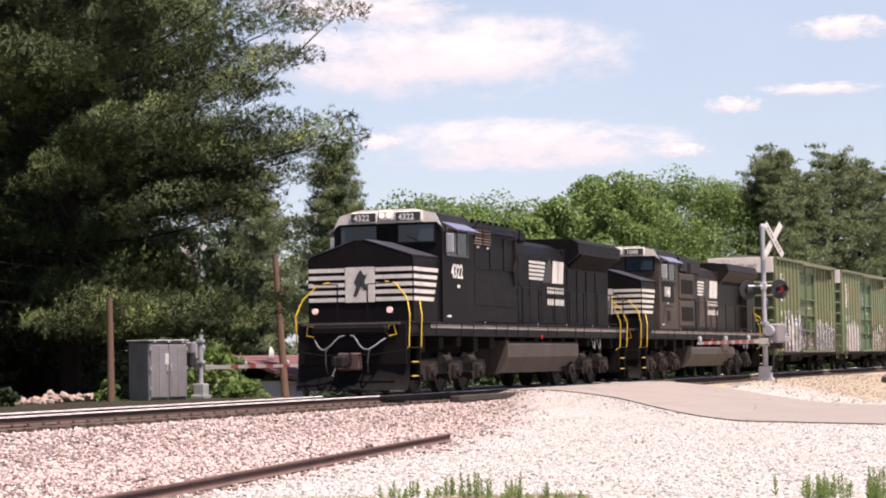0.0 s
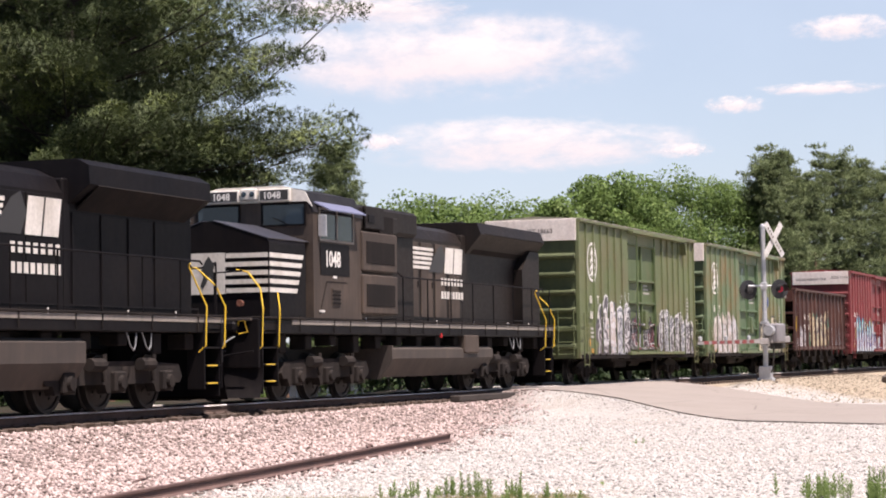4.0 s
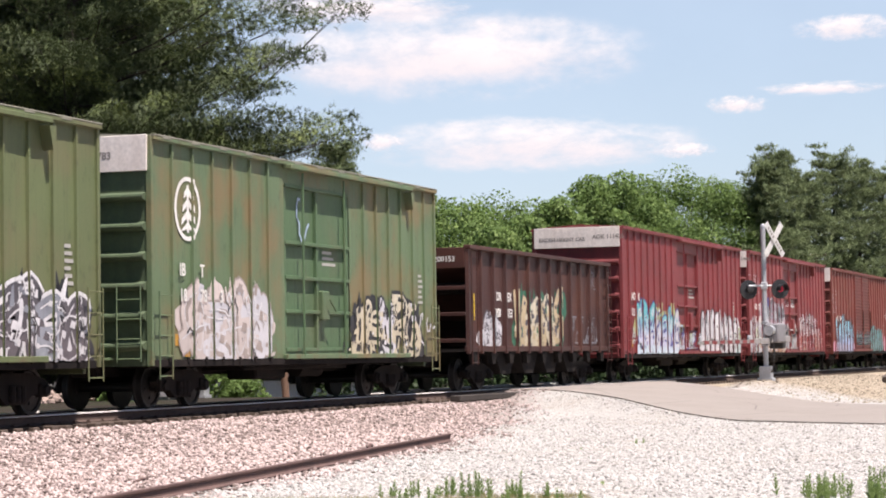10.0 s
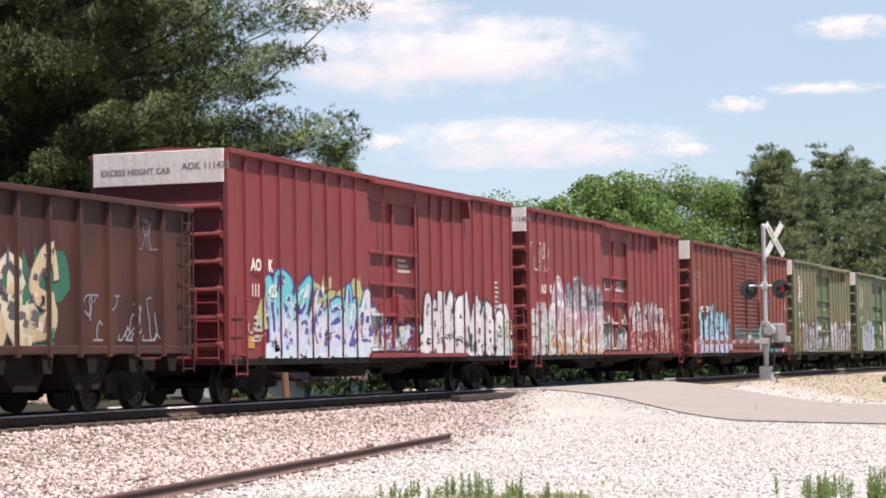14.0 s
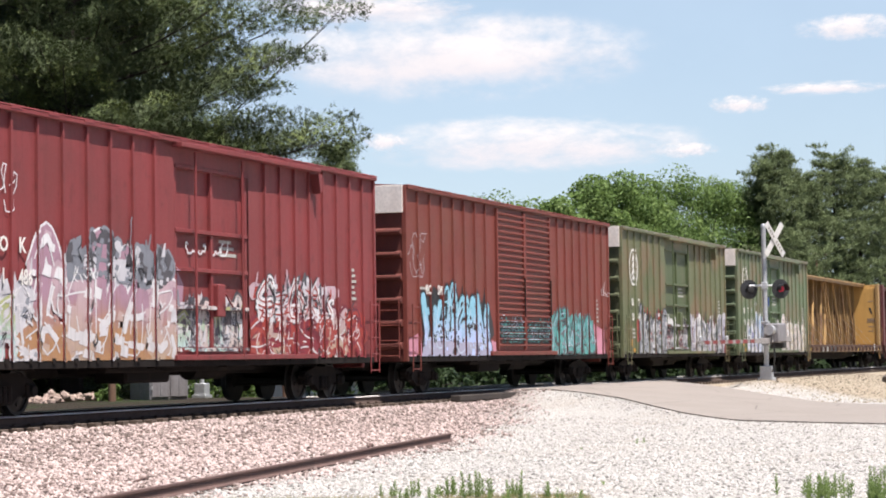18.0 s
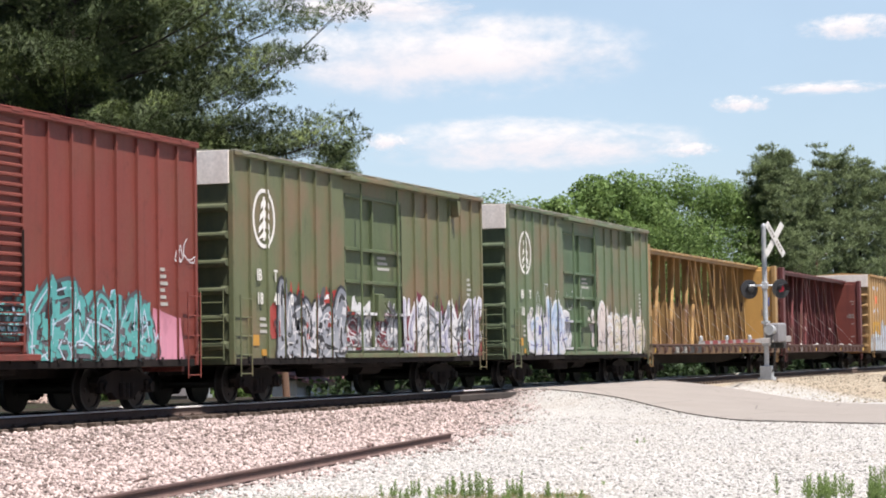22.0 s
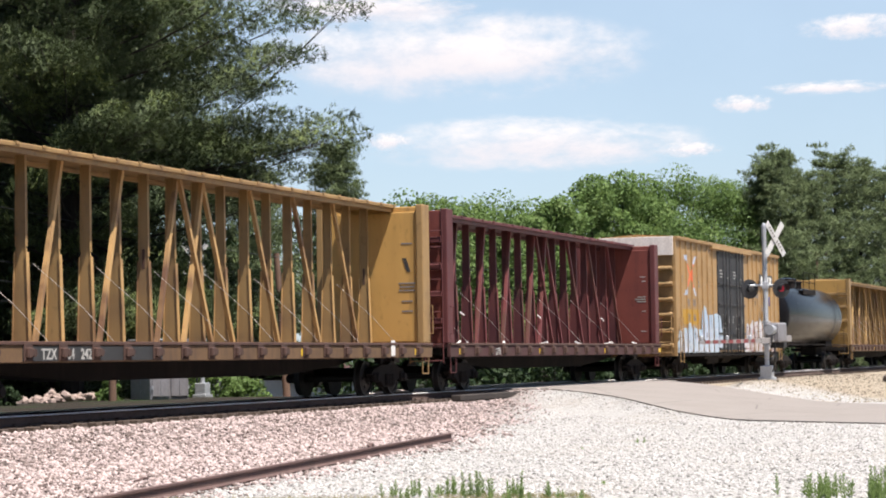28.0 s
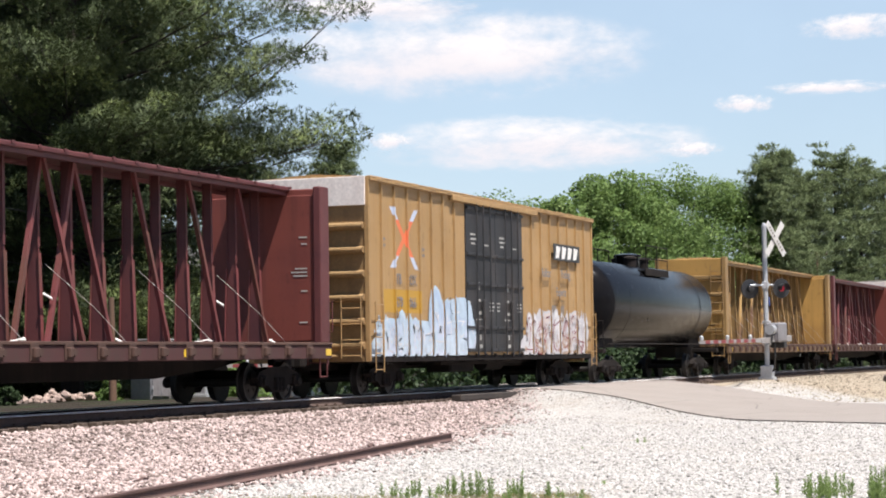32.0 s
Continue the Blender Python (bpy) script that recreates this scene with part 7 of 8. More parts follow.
        part("radiator_cab", Shape().box(hood1, rad1 + 0.1, -1.02, 1.02, wz, 4.2, 0.03), M_BROWN, v)
        part("radiator", Shape().prism([(-1.48, 4.22), (-1.36, 4.54), (1.36, 4.54), (1.48, 4.22), (1.02, 3.7), (-1.02, 3.7)], 0, hood1 + 0.3, rad1), M_BROWN, v)
        part("radiator_grille", Shape().prism([(-1.04, 3.72), (-1.49, 4.24), (-1.47, 4.26), (-1.02, 3.75)], 0, hood1 + 0.6, rad1 - 0.2), M_TRUCK, v)
        part("rear_cabinet", Shape().prism([(rad1 - 1.6, wz), (rad1 - 1.6, 3.4), (rad1 - 0.9, 3.95), (rad1, 3.95), (rad1, wz)], 1, -1.3, 1.3), M_BROWN, v)
        tankx = (7.8, 15.4)
        lx = (9.95, 14.15)
        axles = ((2.6, 4.3, 6.1), (L - 6.1, L - 4.3, L - 2.6))
    # side emblem: stripes and block letters as plain shapes
    ly = -hw - 0.026
    a, b = lx
    for i in range(5):
        z = 3.18 + 0.12 * i
        part("emblem_stripe", Shape().box(a, a + (b - a) * 0.40 + 0.05 * i, ly - 0.006, ly, z, z + 0.075), M_STRIPE, v, "white speed stripe")
    head = Shape().prism([(a + (b - a) * 0.36, 3.12), (a + (b - a) * 0.60, 3.12), (a + (b - a) * 0.66, 3.5), (a + (b - a) * 0.60, 3.86), (a + (b - a) * 0.52, 3.75), (a + (b - a) * 0.43, 3.45)], 1, ly - 0.009, ly - 0.003)
    part("emblem_head", head, M_LETTERBLK, v, "black emblem shape")
    q, w = a + (b - a) * 0.64, (b - a) * 0.16
    for lo, hi in ((0.0, 0.46), (0.52, 0.98)):
        part("emblem_block", Shape().prism([(q + w * 2 * lo, 3.12), (q + w * 2 * hi, 3.12), (q + w * 2 * hi + 0.12, 3.8), (q + w * 2 * lo + 0.12, 3.8)], 1, ly - 0.012, ly - 0.003), M_STRIPE, v, "white block shape")
    for z, n in ((2.80, 7), (2.45, 8)):
        for i in range(n):
            xx = b - 1.75 + i * 1.75 / n
            part("name_bar", Shape().box(xx, xx + 0.14, ly - 0.009, ly, z, z + 0.19), M_STRIPE, v)
    # fuel tank, trucks, side rails
    t0, t1 = tankx
    th = 1.34 if kind == "a" else 1.2
    part("fuel_tank", Shape().prism([(-1.30, th), (-1.42, th - 0.08), (-1.42, 0.9), (-1.12, 0.45), (1.12, 0.45), (1.42, 0.9), (1.42, th - 0.08), (1.30, th)], 0, t0, t1), M_TANK, v, "grimy fuel tank")
    part("tank_end", Shape().prism([(-1.46, th + 0.02), (-1.46, 0.88), (-1.14, 0.41), (1.14, 0.41), (1.46, 0.88), (1.46, th + 0.02)], 0, t0 - 0.04, t0 + 0.03), M_TANK, v)
    part("tank_fitting", Shape().tube([(t0 + (t1 - t0) * 0.45, -1.45, 1.42), (t0 + (t1 - t0) * 0.45, -1.45, 1.53)], 0.04, 8), M_REDFLAG, v)
    part("air_reservoir", Shape().tube([(t0 + 0.3, -0.9, 1.42), (t1 - 0.3, -0.9, 1.42)], 0.13, 10), M_TRUCK, v)
    for xs in axles:
        loco_truck(v, xs)
    for i in range(14):
        q = 1.6 + (L - 3.2) * i / 13
        part("underframe_box", Shape().box(q, q + 0.35, -1.3, -0.9, 1.05 + 0.08 * (i % 3), 1.45, 0.02), M_TRUCK, v)
    for q in (L - 4.2, L - 3.6):
        part("drain_hose", Shape().tube([(q, -1.4, 1.5), (q + 0.12, -1.43, 1.2), (q + 0.22, -1.44, 1.12), (q + 0.32, -1.43, 1.22), (q + 0.4, -1.4, 1.45)], 0.016, 6), M_HOSE, v)
    for k in (-1, 1):
        y = 1.48 * k
        r0 = aux1 if kind == "a" else 8.2
        posts = [(r0 + 0.3 + i * (L - 0.9 - r0) / 7, y, wz, 2.86) for i in range(8)]
        side_rail(v, [(r0 - 0.1, y, 3.0), (r0 + 0.3, y, 2.88), (L - 1.3, y, 2.86), (L - 1.2, y, 2.8)], posts, M_BLACK)
        step = Shape().box(r0 + 0.3, L - 1.4, y - 0.01, y + 0.01, 1.9, 1.93)
        part("lower_rail", step, M_BLACK, v)
    for i in range(5):
        q = hood1 + 1.0 + i * 1.0
        part("roof_fan", Shape().box(q, q + 0.7, -0.7, 0.7, 4.5, 4.62, 0.03), M_BLACK, v)
    part("horn", Shape().tube([(c1 + 0.6, 0.1, 4.55), (c1 + 0.6, 0.1, 4.75), (c1 + 0.2, 0.1, 4.8)], 0.05, 8, 0.09), M_GALV, v)
    return v


locomotive(-71.33, 20.8, "black locomotive with white striped nose and yellow handrails", "4322", "a")
locomotive(-49.3, 21.1, "dusty black second locomotive with brown filter boxes", "1048", "b")
# ---- trees ----
rng = np.random.default_rng(7)


def leaf_cloud(centres, radii, count, size, flat=1.0, hang=0.0):
    """Leaves round clump centres: an array (n, 4, 3)."""
    idx = rng.integers(0, len(centres), count)
    d = rng.normal(size=(count, 3))
    d /= np.linalg.norm(d, axis=1, keepdims=True)
    rad = radii[idx] * (0.55 + 0.5 * rng.random(count)) ** 0.7
    p = centres[idx] + d * rad[:, None] * np.array([1, 1, flat])
    n = d + 0.9 * rng.normal(size=(count, 3)) + np.array([0, 0, 0.4])
    n /= np.linalg.norm(n, axis=1, keepdims=True)
    u = np.cross(n, rng.normal(size=(count, 3)))
    u /= np.linalg.norm(u, axis=1, keepdims=True)
    w = np.cross(n, u)
    s = size * (0.6 + 0.8 * rng.random(count))[:, None]
    return np.stack([p - u * s, p - w * s * 0.55, p + u * s, p + w * s * 0.55], 1), d + 0.6 * rng.normal(size=(count, 3)) + np.array([0, 0, 0.3])


def soft_leaves(cloud, material):
    return cloud[0], material, cloud[1]


def broadleaf(x, y, h, spread, label, leaves=9000, leaf=0.22, material=None, low=0.22, z0=None, base_r=None):
    z0 = ground_z(x, y) if z0 is None else z0
    t = thing("broadleaf_tree", pose(x, y, z0 - 0.1), label, "tree", "trees behind the railway")
    r = base_r or h * 0.02
    wood = Shape()
    top = Vector((rng.normal(0, 0.05 * h), rng.normal(0, 0.05 * h), h * 0.8))
    wood.tube([(0, 0, 0), (top.x * 0.2, top.y * 0.2, h * 0.3), (top.x * 0.6, top.y * 0.6, h * 0.55), tuple(top)], r, 8, r * 0.25)
    centres, radii = [], []
    n = int(26 + 2.2 * h)
    for i in range(n):
        f = low + (1 - low) * (i + rng.random()) / n
        a = rng.random() * 6.283
        prof = math.sin(math.pi * min(1, (f - low) / (1 - low) * 0.86 + 0.14)) ** 0.6
        rr = spread * prof * (0.55 + 0.5 * rng.random())
        c = Vector((math.cos(a) * rr, math.sin(a) * rr, h * f * (0.97 + 0.06 * rng.random())))
        centres.append(c)
        radii.append(spread * (0.22 + 0.16 * rng.random()))
        if i % 2 == 0:
            s = Vector((top.x * f * 0.6, top.y * f * 0.6, h * f * 0.62))
            wood.tube([s, (s + c) / 2 + Vector((0, 0, -0.04 * h)), c], r * 0.35 * (1.1 - f * 0.6), 5, 0.02)
    part("trunk", wood, M_BARK, t, smooth=True)
    part("crown", quads("crown", *soft_leaves(leaf_cloud(np.array(centres), np.array(radii), leaves, leaf, 0.8), material or M_LEAF)), None, t)
    return t


def tufts(points, ways, blades, length, width):
    """Needle tufts: thin triangles fanning out from points along ways."""
    n = len(points)
    p = np.repeat(points, blades, 0)
    d = np.repeat(ways, blades, 0) * 0.8 + 0.8 * rng.normal(size=(n * blades, 3))
    d /= np.linalg.norm(d, axis=1, keepdims=True)
    u = np.cross(d, rng.normal(size=(n * blades, 3)))
    u /= np.linalg.norm(u, axis=1, keepdims=True)
    ln = length * (0.6 + 0.7 * rng.random((n * blades, 1)))
    s = p + 0.3 * ln * rng.normal(size=p.shape) * 0.4
    return np.stack([s - u * width, s + u * width, s + d * ln], 1)


def pine(x, y, h, spread, label, pads=5, low=0.15, blades=7, needle=0.16, width=0.009, material=None, limbs=90, shape=None, trunk=None, reach=(), pad=0.55, per=34, first=0.3, coarse=99.0, flat=0.42, fan=0.26, ragged=0.45, jolt=0.12, soft=0.25, shell=0.25):
    """A pine: limbs that each carry flat pads of needle tufts, open and dark in between."""
    z0 = ground_z(x, y)
    t = thing("pine_tree", pose(x, y, z0 - 0.1), label, "tree", "pines")
    r = trunk or h * 0.016
    wood = Shape()
    wood.tube([(0, 0, 0), (0.02 * h * rng.normal() * 0.3, 0, h * 0.5), (0, 0, h)], r, 9, 0.03)
    P, W, P2, W2 = [], [], [], []
    for i in range(limbs + len(reach)):
        own = reach[i - limbs] if i >= limbs else None
        f = own[0] / h if own else low + (1 - low) * ((i + rng.random() * 0.8) / limbs)
        a = radians(own[2]) if own else i * 2.399 + rng.normal() * 0.35
        prof = shape(f) if shape else (1 - (f - low) / (1 - low)) ** 0.75
        ln = spread * max(0.08, prof) * (1.05 - ragged * rng.random())
        out = Vector((math.cos(a), math.sin(a), 0))
        lift = -0.12 + 0.5 * f + 0.12 * rng.normal()
        if own:
            ln, lift = own[1], own[3]
        side = Vector((-out.y, out.x, 0))

        def along_limb(q):
            return out * (ln * q) + Vector((0, 0, h * f + ln * (lift * q + 0.22 * q * q)))

        wood.tube([along_limb(k / 5) for k in range(6)], max(0.018, r * 0.17 * (1.1 - f)), 5, 0.008)
        n = max(2, int(round(pads * (0.45 + 0.75 * ln / spread))))
        for k in range(n):
            q = first + (0.98 - first) * (k + 0.7 * rng.random()) / n if k < n - 1 else 0.97
            base = along_limb(q)
            size = pad * (0.65 + 0.7 * rng.random()) * (1.12 - 0.35 * q)
            c = base + side * rng.normal() * fan * ln * (1.15 - q) + Vector((0, 0, 0.1 * size + jolt * rng.normal()))
            if k == n - 1:
                c = base
            wood.tube([along_limb(max(0.05, q - 0.18)), (base + c) / 2 + Vector((0, 0, -0.06)), c], 0.016, 3, 0.006, False)
            high = h * f > coarse
            m = int(per * (0.22 if high else 1.0) * (0.6 + 0.6 * rng.random()) * (size / pad) ** 1.6) + 4
            d = rng.normal(size=(m, 3))
            d[:, 2] = np.abs(d[:, 2]) * 0.9 - 0.25
            d /= np.linalg.norm(d, axis=1, keepdims=True)
            d *= (shell + (1.05 - shell) * rng.random((m, 1)) ** 0.6)
            o, w = np.array(out), np.array(side)
            local = (d[:, :1] * o * 1.35 + d[:, 1:2] * w * 0.95) * size + np.array([0, 0, 1.0]) * d[:, 2:] * size * flat
            local[:, 2] += 0.10 * (local @ o) + 0.05 * rng.normal(size=m)
            (P2 if high else P).append(np.array(c) + local)
            (W2 if high else W).append(d * 0.9 + o * 0.2 + np.array([0, 0, 0.45]))
    part("trunk", wood, M_BARK, t)
    pts = tufts(np.concatenate(P), np.concatenate(W), blades, needle, width)
    way = np.repeat(np.concatenate(W), blades, 0)
    if P2:
        pts = np.concatenate([pts, tufts(np.concatenate(P2), np.concatenate(W2), blades, needle * 2.4, width * 3.6)])
        way = np.concatenate([way, np.repeat(np.concatenate(W2), blades, 0)])
    part("crown", quads("crown", pts, material or M_NEEDLE, way + soft * rng.normal(size=way.shape)), None, t)
    return t
# ---- planting: behind the railway, from near to far ----
def big_profile(f):
    return 0.72 + 0.28 * math.sin(math.pi * min(1, f * 1.2)) - (0.45 * max(0, f - 0.7) / 0.3)


def spreading_profile(f):
    """Wide crown carried over short shaded lower limbs."""
    return 0.34 + 0.66 * smooth(0.10, 0.22, f) - 0.6 * smooth(0.55, 1.0, f)


# long limbs of the tall pine towards the crossing: height, length, bearing, lift
REACH = [(5.2, 8.3, -66, 0.60), (6.6, 8.2, -70, 0.02), (6.9, 8.0, -74, -0.10), (6.2, 7.4, -62, -0.02), (5.6, 6.8, -72, -0.06),
         (7.4, 6.6, -80, 0.22), (8.2, 6.2, -64, 0.2), (4.9, 5.6, -76, -0.05), (9.4, 6.0, -70, 0.2), (10.4, 5.8, -60, 0.3)]
# limbs on the side towards the track, standing out into the sun
FRONT = [(6.4, 5.6, -138, 0.1), (7.8, 5.6, -152, 0.1), (9.2, 5.2, -140, 0.15), (10.4, 5.0, -128, 0.15), (5.6, 5.6, -156, 0.0), (8.6, 5.4, -166, 0.1), (7.0, 5.4, -122, 0.05), (9.8, 5.2, -158, 0.15)]
# low shaded limbs that hang down round the trunk
DROOP = [(4.7, 5.4, -68, -0.62), (4.3, 5.0, -78, -0.6), (3.7, 4.8, -60, -0.5), (4.5, 4.4, -86, -0.6), (3.2, 4.6, -72, -0.42), (5.2, 5.8, -58, -0.6), (4.9, 5.6, -74, -0.7),
         (3.8, 4.6, -100, -0.5), (3.4, 4.6, -118, -0.45), (4.4, 5.0, -134, -0.55), (2.8, 4.0, -94, -0.35), (2.6, 4.0, -126, -0.35), (3.0, 4.4, -150, -0.4), (2.4, 3.8, -66, -0.3), (4.6, 5.2, -110, -0.65), (4.4, 5.4, -160, -0.6)]
pine(57.5, 33.0, 26.0, 6.6, "tall dark green pine with layered drooping limbs", 4, 0.12, 6, 0.14, 0.012, limbs=92, shape=spreading_profile, trunk=0.36, reach=REACH + [(a + 0.5, b * 0.8, c + 11, d - 0.03) for a, b, c, d in REACH[1:8]] + FRONT + DROOP, pad=0.98, per=330, first=0.34, coarse=12.4, flat=0.62, fan=0.26, ragged=0.55, jolt=0.2, soft=0.18, shell=0.5)
pine(47.0, 36.0, 25.0, 7.0, "tall dark pine crowding its neighbour", 4, 0.12, 6, 0.14, 0.013, limbs=84, shape=spreading_profile, trunk=0.34, pad=1.0, per=220, first=0.34, coarse=12.4, flat=0.62, fan=0.28, ragged=0.55, jolt=0.2, soft=0.18, shell=0.5)
pine(64.5, 38.0, 23.0, 6.4, "tall shaded pine in a row of pines", 6, 0.06, 6, 0.24, 0.024, limbs=110, shape=spreading_profile, trunk=0.3, pad=0.95, per=42, first=0.25, coarse=13.0, flat=0.7, fan=0.4, jolt=0.3)
pine(71.5, 40.5, 22.0, 5.4, "tall shaded pine at the end of the row", 6, 0.06, 6, 0.24, 0.024, limbs=100, shape=spreading_profile, trunk=0.3, pad=0.95, per=42, first=0.25, coarse=13.0, flat=0.7, fan=0.4, jolt=0.3)
pine(64.0, 41.5, 18.0, 6.4, "dark pine standing in the shade behind", 7, 0.1, 5, 0.26, 0.028, limbs=100, shape=big_profile, trunk=0.3, pad=0.9, per=24)
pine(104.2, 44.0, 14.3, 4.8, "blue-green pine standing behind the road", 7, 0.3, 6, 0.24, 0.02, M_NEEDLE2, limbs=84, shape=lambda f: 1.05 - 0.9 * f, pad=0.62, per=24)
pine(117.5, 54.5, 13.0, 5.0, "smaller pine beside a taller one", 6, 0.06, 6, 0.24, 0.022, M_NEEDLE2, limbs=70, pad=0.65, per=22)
pine(101.0, 60.0, 12.5, 6.5, "shaded pine behind the low house", 6, 0.05, 5, 0.27, 0.03, limbs=80, pad=0.7, per=22)
pine(55.0, 38.5, 12.0, 6.5, "low dense dark pine in the shade", 7, 0.03, 5, 0.27, 0.032, limbs=80, trunk=0.2, pad=0.8, per=24)
pine(46.5, 36.5, 12.0, 6.5, "low dense dark pine beside the yard", 7, 0.03, 5, 0.27, 0.032, limbs=80, trunk=0.2, pad=0.8, per=24)
pine(74.0, 44.5, 16.0, 5.6, "tall pine in the row behind the yard", 6, 0.08, 5, 0.28, 0.032, limbs=85, shape=big_profile, trunk=0.25, pad=0.85, per=23)
pine(84.0, 48.5, 13.0, 5.0, "pine in the row behind the yard", 6, 0.06, 5, 0.28, 0.032, limbs=80, trunk=0.25, pad=0.8, per=23)
pine(128.0, 61.0, 15.5, 7.0, "tall pine beyond the low house", 6, 0.04, 5, 0.32, 0.04, limbs=80, shape=big_profile, pad=0.9, per=22)
# Background trees whose shade is put into the leaf colour.
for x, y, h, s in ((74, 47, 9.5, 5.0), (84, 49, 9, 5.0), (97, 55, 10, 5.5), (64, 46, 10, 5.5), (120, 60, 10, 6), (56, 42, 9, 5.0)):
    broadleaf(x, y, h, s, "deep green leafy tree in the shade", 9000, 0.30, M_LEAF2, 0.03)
# the far wood
for x, y, h, s in ((194.8, 75, 17.6, 7), (204, 75, 18.6, 7), (214, 75, 18.5, 7), (223, 75, 19.2, 7.5), (222, 71, 18.8, 7), (184, 76, 16.5, 7)):
    broadleaf(x, y, h, s, "distant leafy green tree", 18000, 0.2, M_LEAF, 0.1)
for x, y, h, s in ((139, 47, 11.6, 4.0), (146, 47, 12.9, 4.2), (151.5, 46.5, 14.2, 4.4), (156.5, 45, 15.9, 4.8), (161, 44.5, 16.7, 5.2), (170, 44.5, 17.3, 5.4), (180, 44.5, 17.8, 5.6), (196, 45.5, 18.9, 6.0), (208, 46, 19.2, 6.0)):
    broadleaf(x, y, h, s, "full leafy bright green broadleaf tree", 28000, 0.135, M_LEAF, 0.03)
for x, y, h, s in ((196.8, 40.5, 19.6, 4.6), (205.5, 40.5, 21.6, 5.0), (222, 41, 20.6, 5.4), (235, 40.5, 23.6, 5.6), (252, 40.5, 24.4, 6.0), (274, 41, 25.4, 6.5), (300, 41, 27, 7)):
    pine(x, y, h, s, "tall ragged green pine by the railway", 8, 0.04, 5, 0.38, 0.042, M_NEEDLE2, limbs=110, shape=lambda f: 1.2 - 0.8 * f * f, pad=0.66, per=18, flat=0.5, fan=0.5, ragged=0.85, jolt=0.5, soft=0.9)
# bushes by the far gate and along the railway; M_LEAF2 ones carry shade as colour
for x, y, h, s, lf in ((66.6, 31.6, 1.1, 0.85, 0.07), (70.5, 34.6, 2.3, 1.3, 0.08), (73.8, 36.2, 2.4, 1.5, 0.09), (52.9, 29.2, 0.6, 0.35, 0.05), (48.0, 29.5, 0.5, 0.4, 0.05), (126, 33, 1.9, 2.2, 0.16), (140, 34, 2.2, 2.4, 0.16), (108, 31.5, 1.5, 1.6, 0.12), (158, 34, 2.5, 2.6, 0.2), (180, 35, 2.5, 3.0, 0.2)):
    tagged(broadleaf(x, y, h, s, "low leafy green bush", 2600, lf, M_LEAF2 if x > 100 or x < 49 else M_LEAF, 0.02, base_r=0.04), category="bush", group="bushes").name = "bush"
# Shrubs added as a dark understory, with shade in their leaf colour.
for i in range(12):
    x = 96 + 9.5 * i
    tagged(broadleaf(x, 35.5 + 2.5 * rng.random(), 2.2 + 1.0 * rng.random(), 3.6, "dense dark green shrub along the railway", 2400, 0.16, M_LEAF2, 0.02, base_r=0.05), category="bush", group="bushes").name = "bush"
# unseen trees added across the yard to cut sky light; the tank mirrors them dark
for i in range(11):
    broadleaf(-60 + 19 * i + rng.normal() * 3, -34 - 6 * rng.random(), 13 + 4 * rng.random(), 7.5, "leafy green tree across the yard from the railway", 2600, 0.6, M_LEAF2, 0.06)
# ---- loose stones, weeds, rubble, house, clouds ----
def stone_material(name, dark, light):
    g = Graph(name)
    r = g.island()
    c = g.ramp(r, [(0.0, shade(dark, 0.45)), (0.2, dark), (0.55, light), (0.9, shade(light, 1.2))])
    return g.done(g.mix(g.math("MULTIPLY", g.noise(g.obj, 30, 3), 0.4), c, shade(dark, 0.8)), 0.9, 0, 0.2)


def stones(name, x, y, size, material, label, sink=0.25):
    """Loose stones: uneven eight-sided lumps on the ground."""
    n = len(x)
    base = np.array([(1, 0, 0), (0, 1, 0), (-1, 0, 0), (0, -1, 0), (0, 0, 0.62), (0, 0, -0.6)], float)
    tri = np.array([(0, 1, 4), (1, 2, 4), (2, 3, 4), (3, 0, 4), (1, 0, 5), (2, 1, 5), (3, 2, 5), (0, 3, 5)])
    p = base[None] * (0.65 + 0.7 * rng.random((n, 6, 1))) + 0.25 * rng.normal(size=(n, 6, 3))
    a = rng.random(n) * 6.283
    c, s = np.cos(a)[:, None], np.sin(a)[:, None]
    p = np.stack([p[..., 0] * c - p[..., 1] * s, p[..., 0] * s + p[..., 1] * c, p[..., 2]], -1)
    sz = size * (0.55 + 0.9 * rng.random(n) ** 1.5)
    z = np.array([ground_z(float(i), float(j)) for i, j in zip(x, y)])
    p = p * sz[:, None, None] + np.stack([x, y, z + sz * (0.5 - sink)], -1)[:, None]
    me = bpy.data.meshes.new(name)
    me.vertices.add(n * 6)
    me.vertices.foreach_set("co", p.astype(np.float32).ravel())
    f = (tri[None] + (np.arange(n) * 6)[:, None, None]).astype(np.int32).reshape(-1)
    me.loops.add(len(f))
    me.loops.foreach_set("vertex_index", f)
    me.polygons.add(n * 8)
    me.polygons.foreach_set("loop_start", np.arange(0, n * 24, 3, dtype=np.int32))
    me.materials.append(material)
    me.update(calc_edges=True)
    ob = new(name, me)
    return tagged(ob, label, "gravel", kind="stuff")


def scatter(n, x0, x1, y0, y1, keep):
    x, y = x0 + (x1 - x0) * rng.random(n), y0 + (y1 - y0) * rng.random(n)
    k = np.array([keep(i, j) for i, j in zip(x, y)])
    return x[k], y[k]


def border_y(x):
    """Where the ballast meets the paler yard gravel."""
    return float(np.interp(x, (0, 16.2, 36, 55.2, 60), (8.4, 10.4, 13.2, 18.0, 19.2)))


def off_road(x, y):
    return x < along(LEFT_EDGE, y) + 0.3 or x > along(RIGHT_EDGE, y) - 0.3


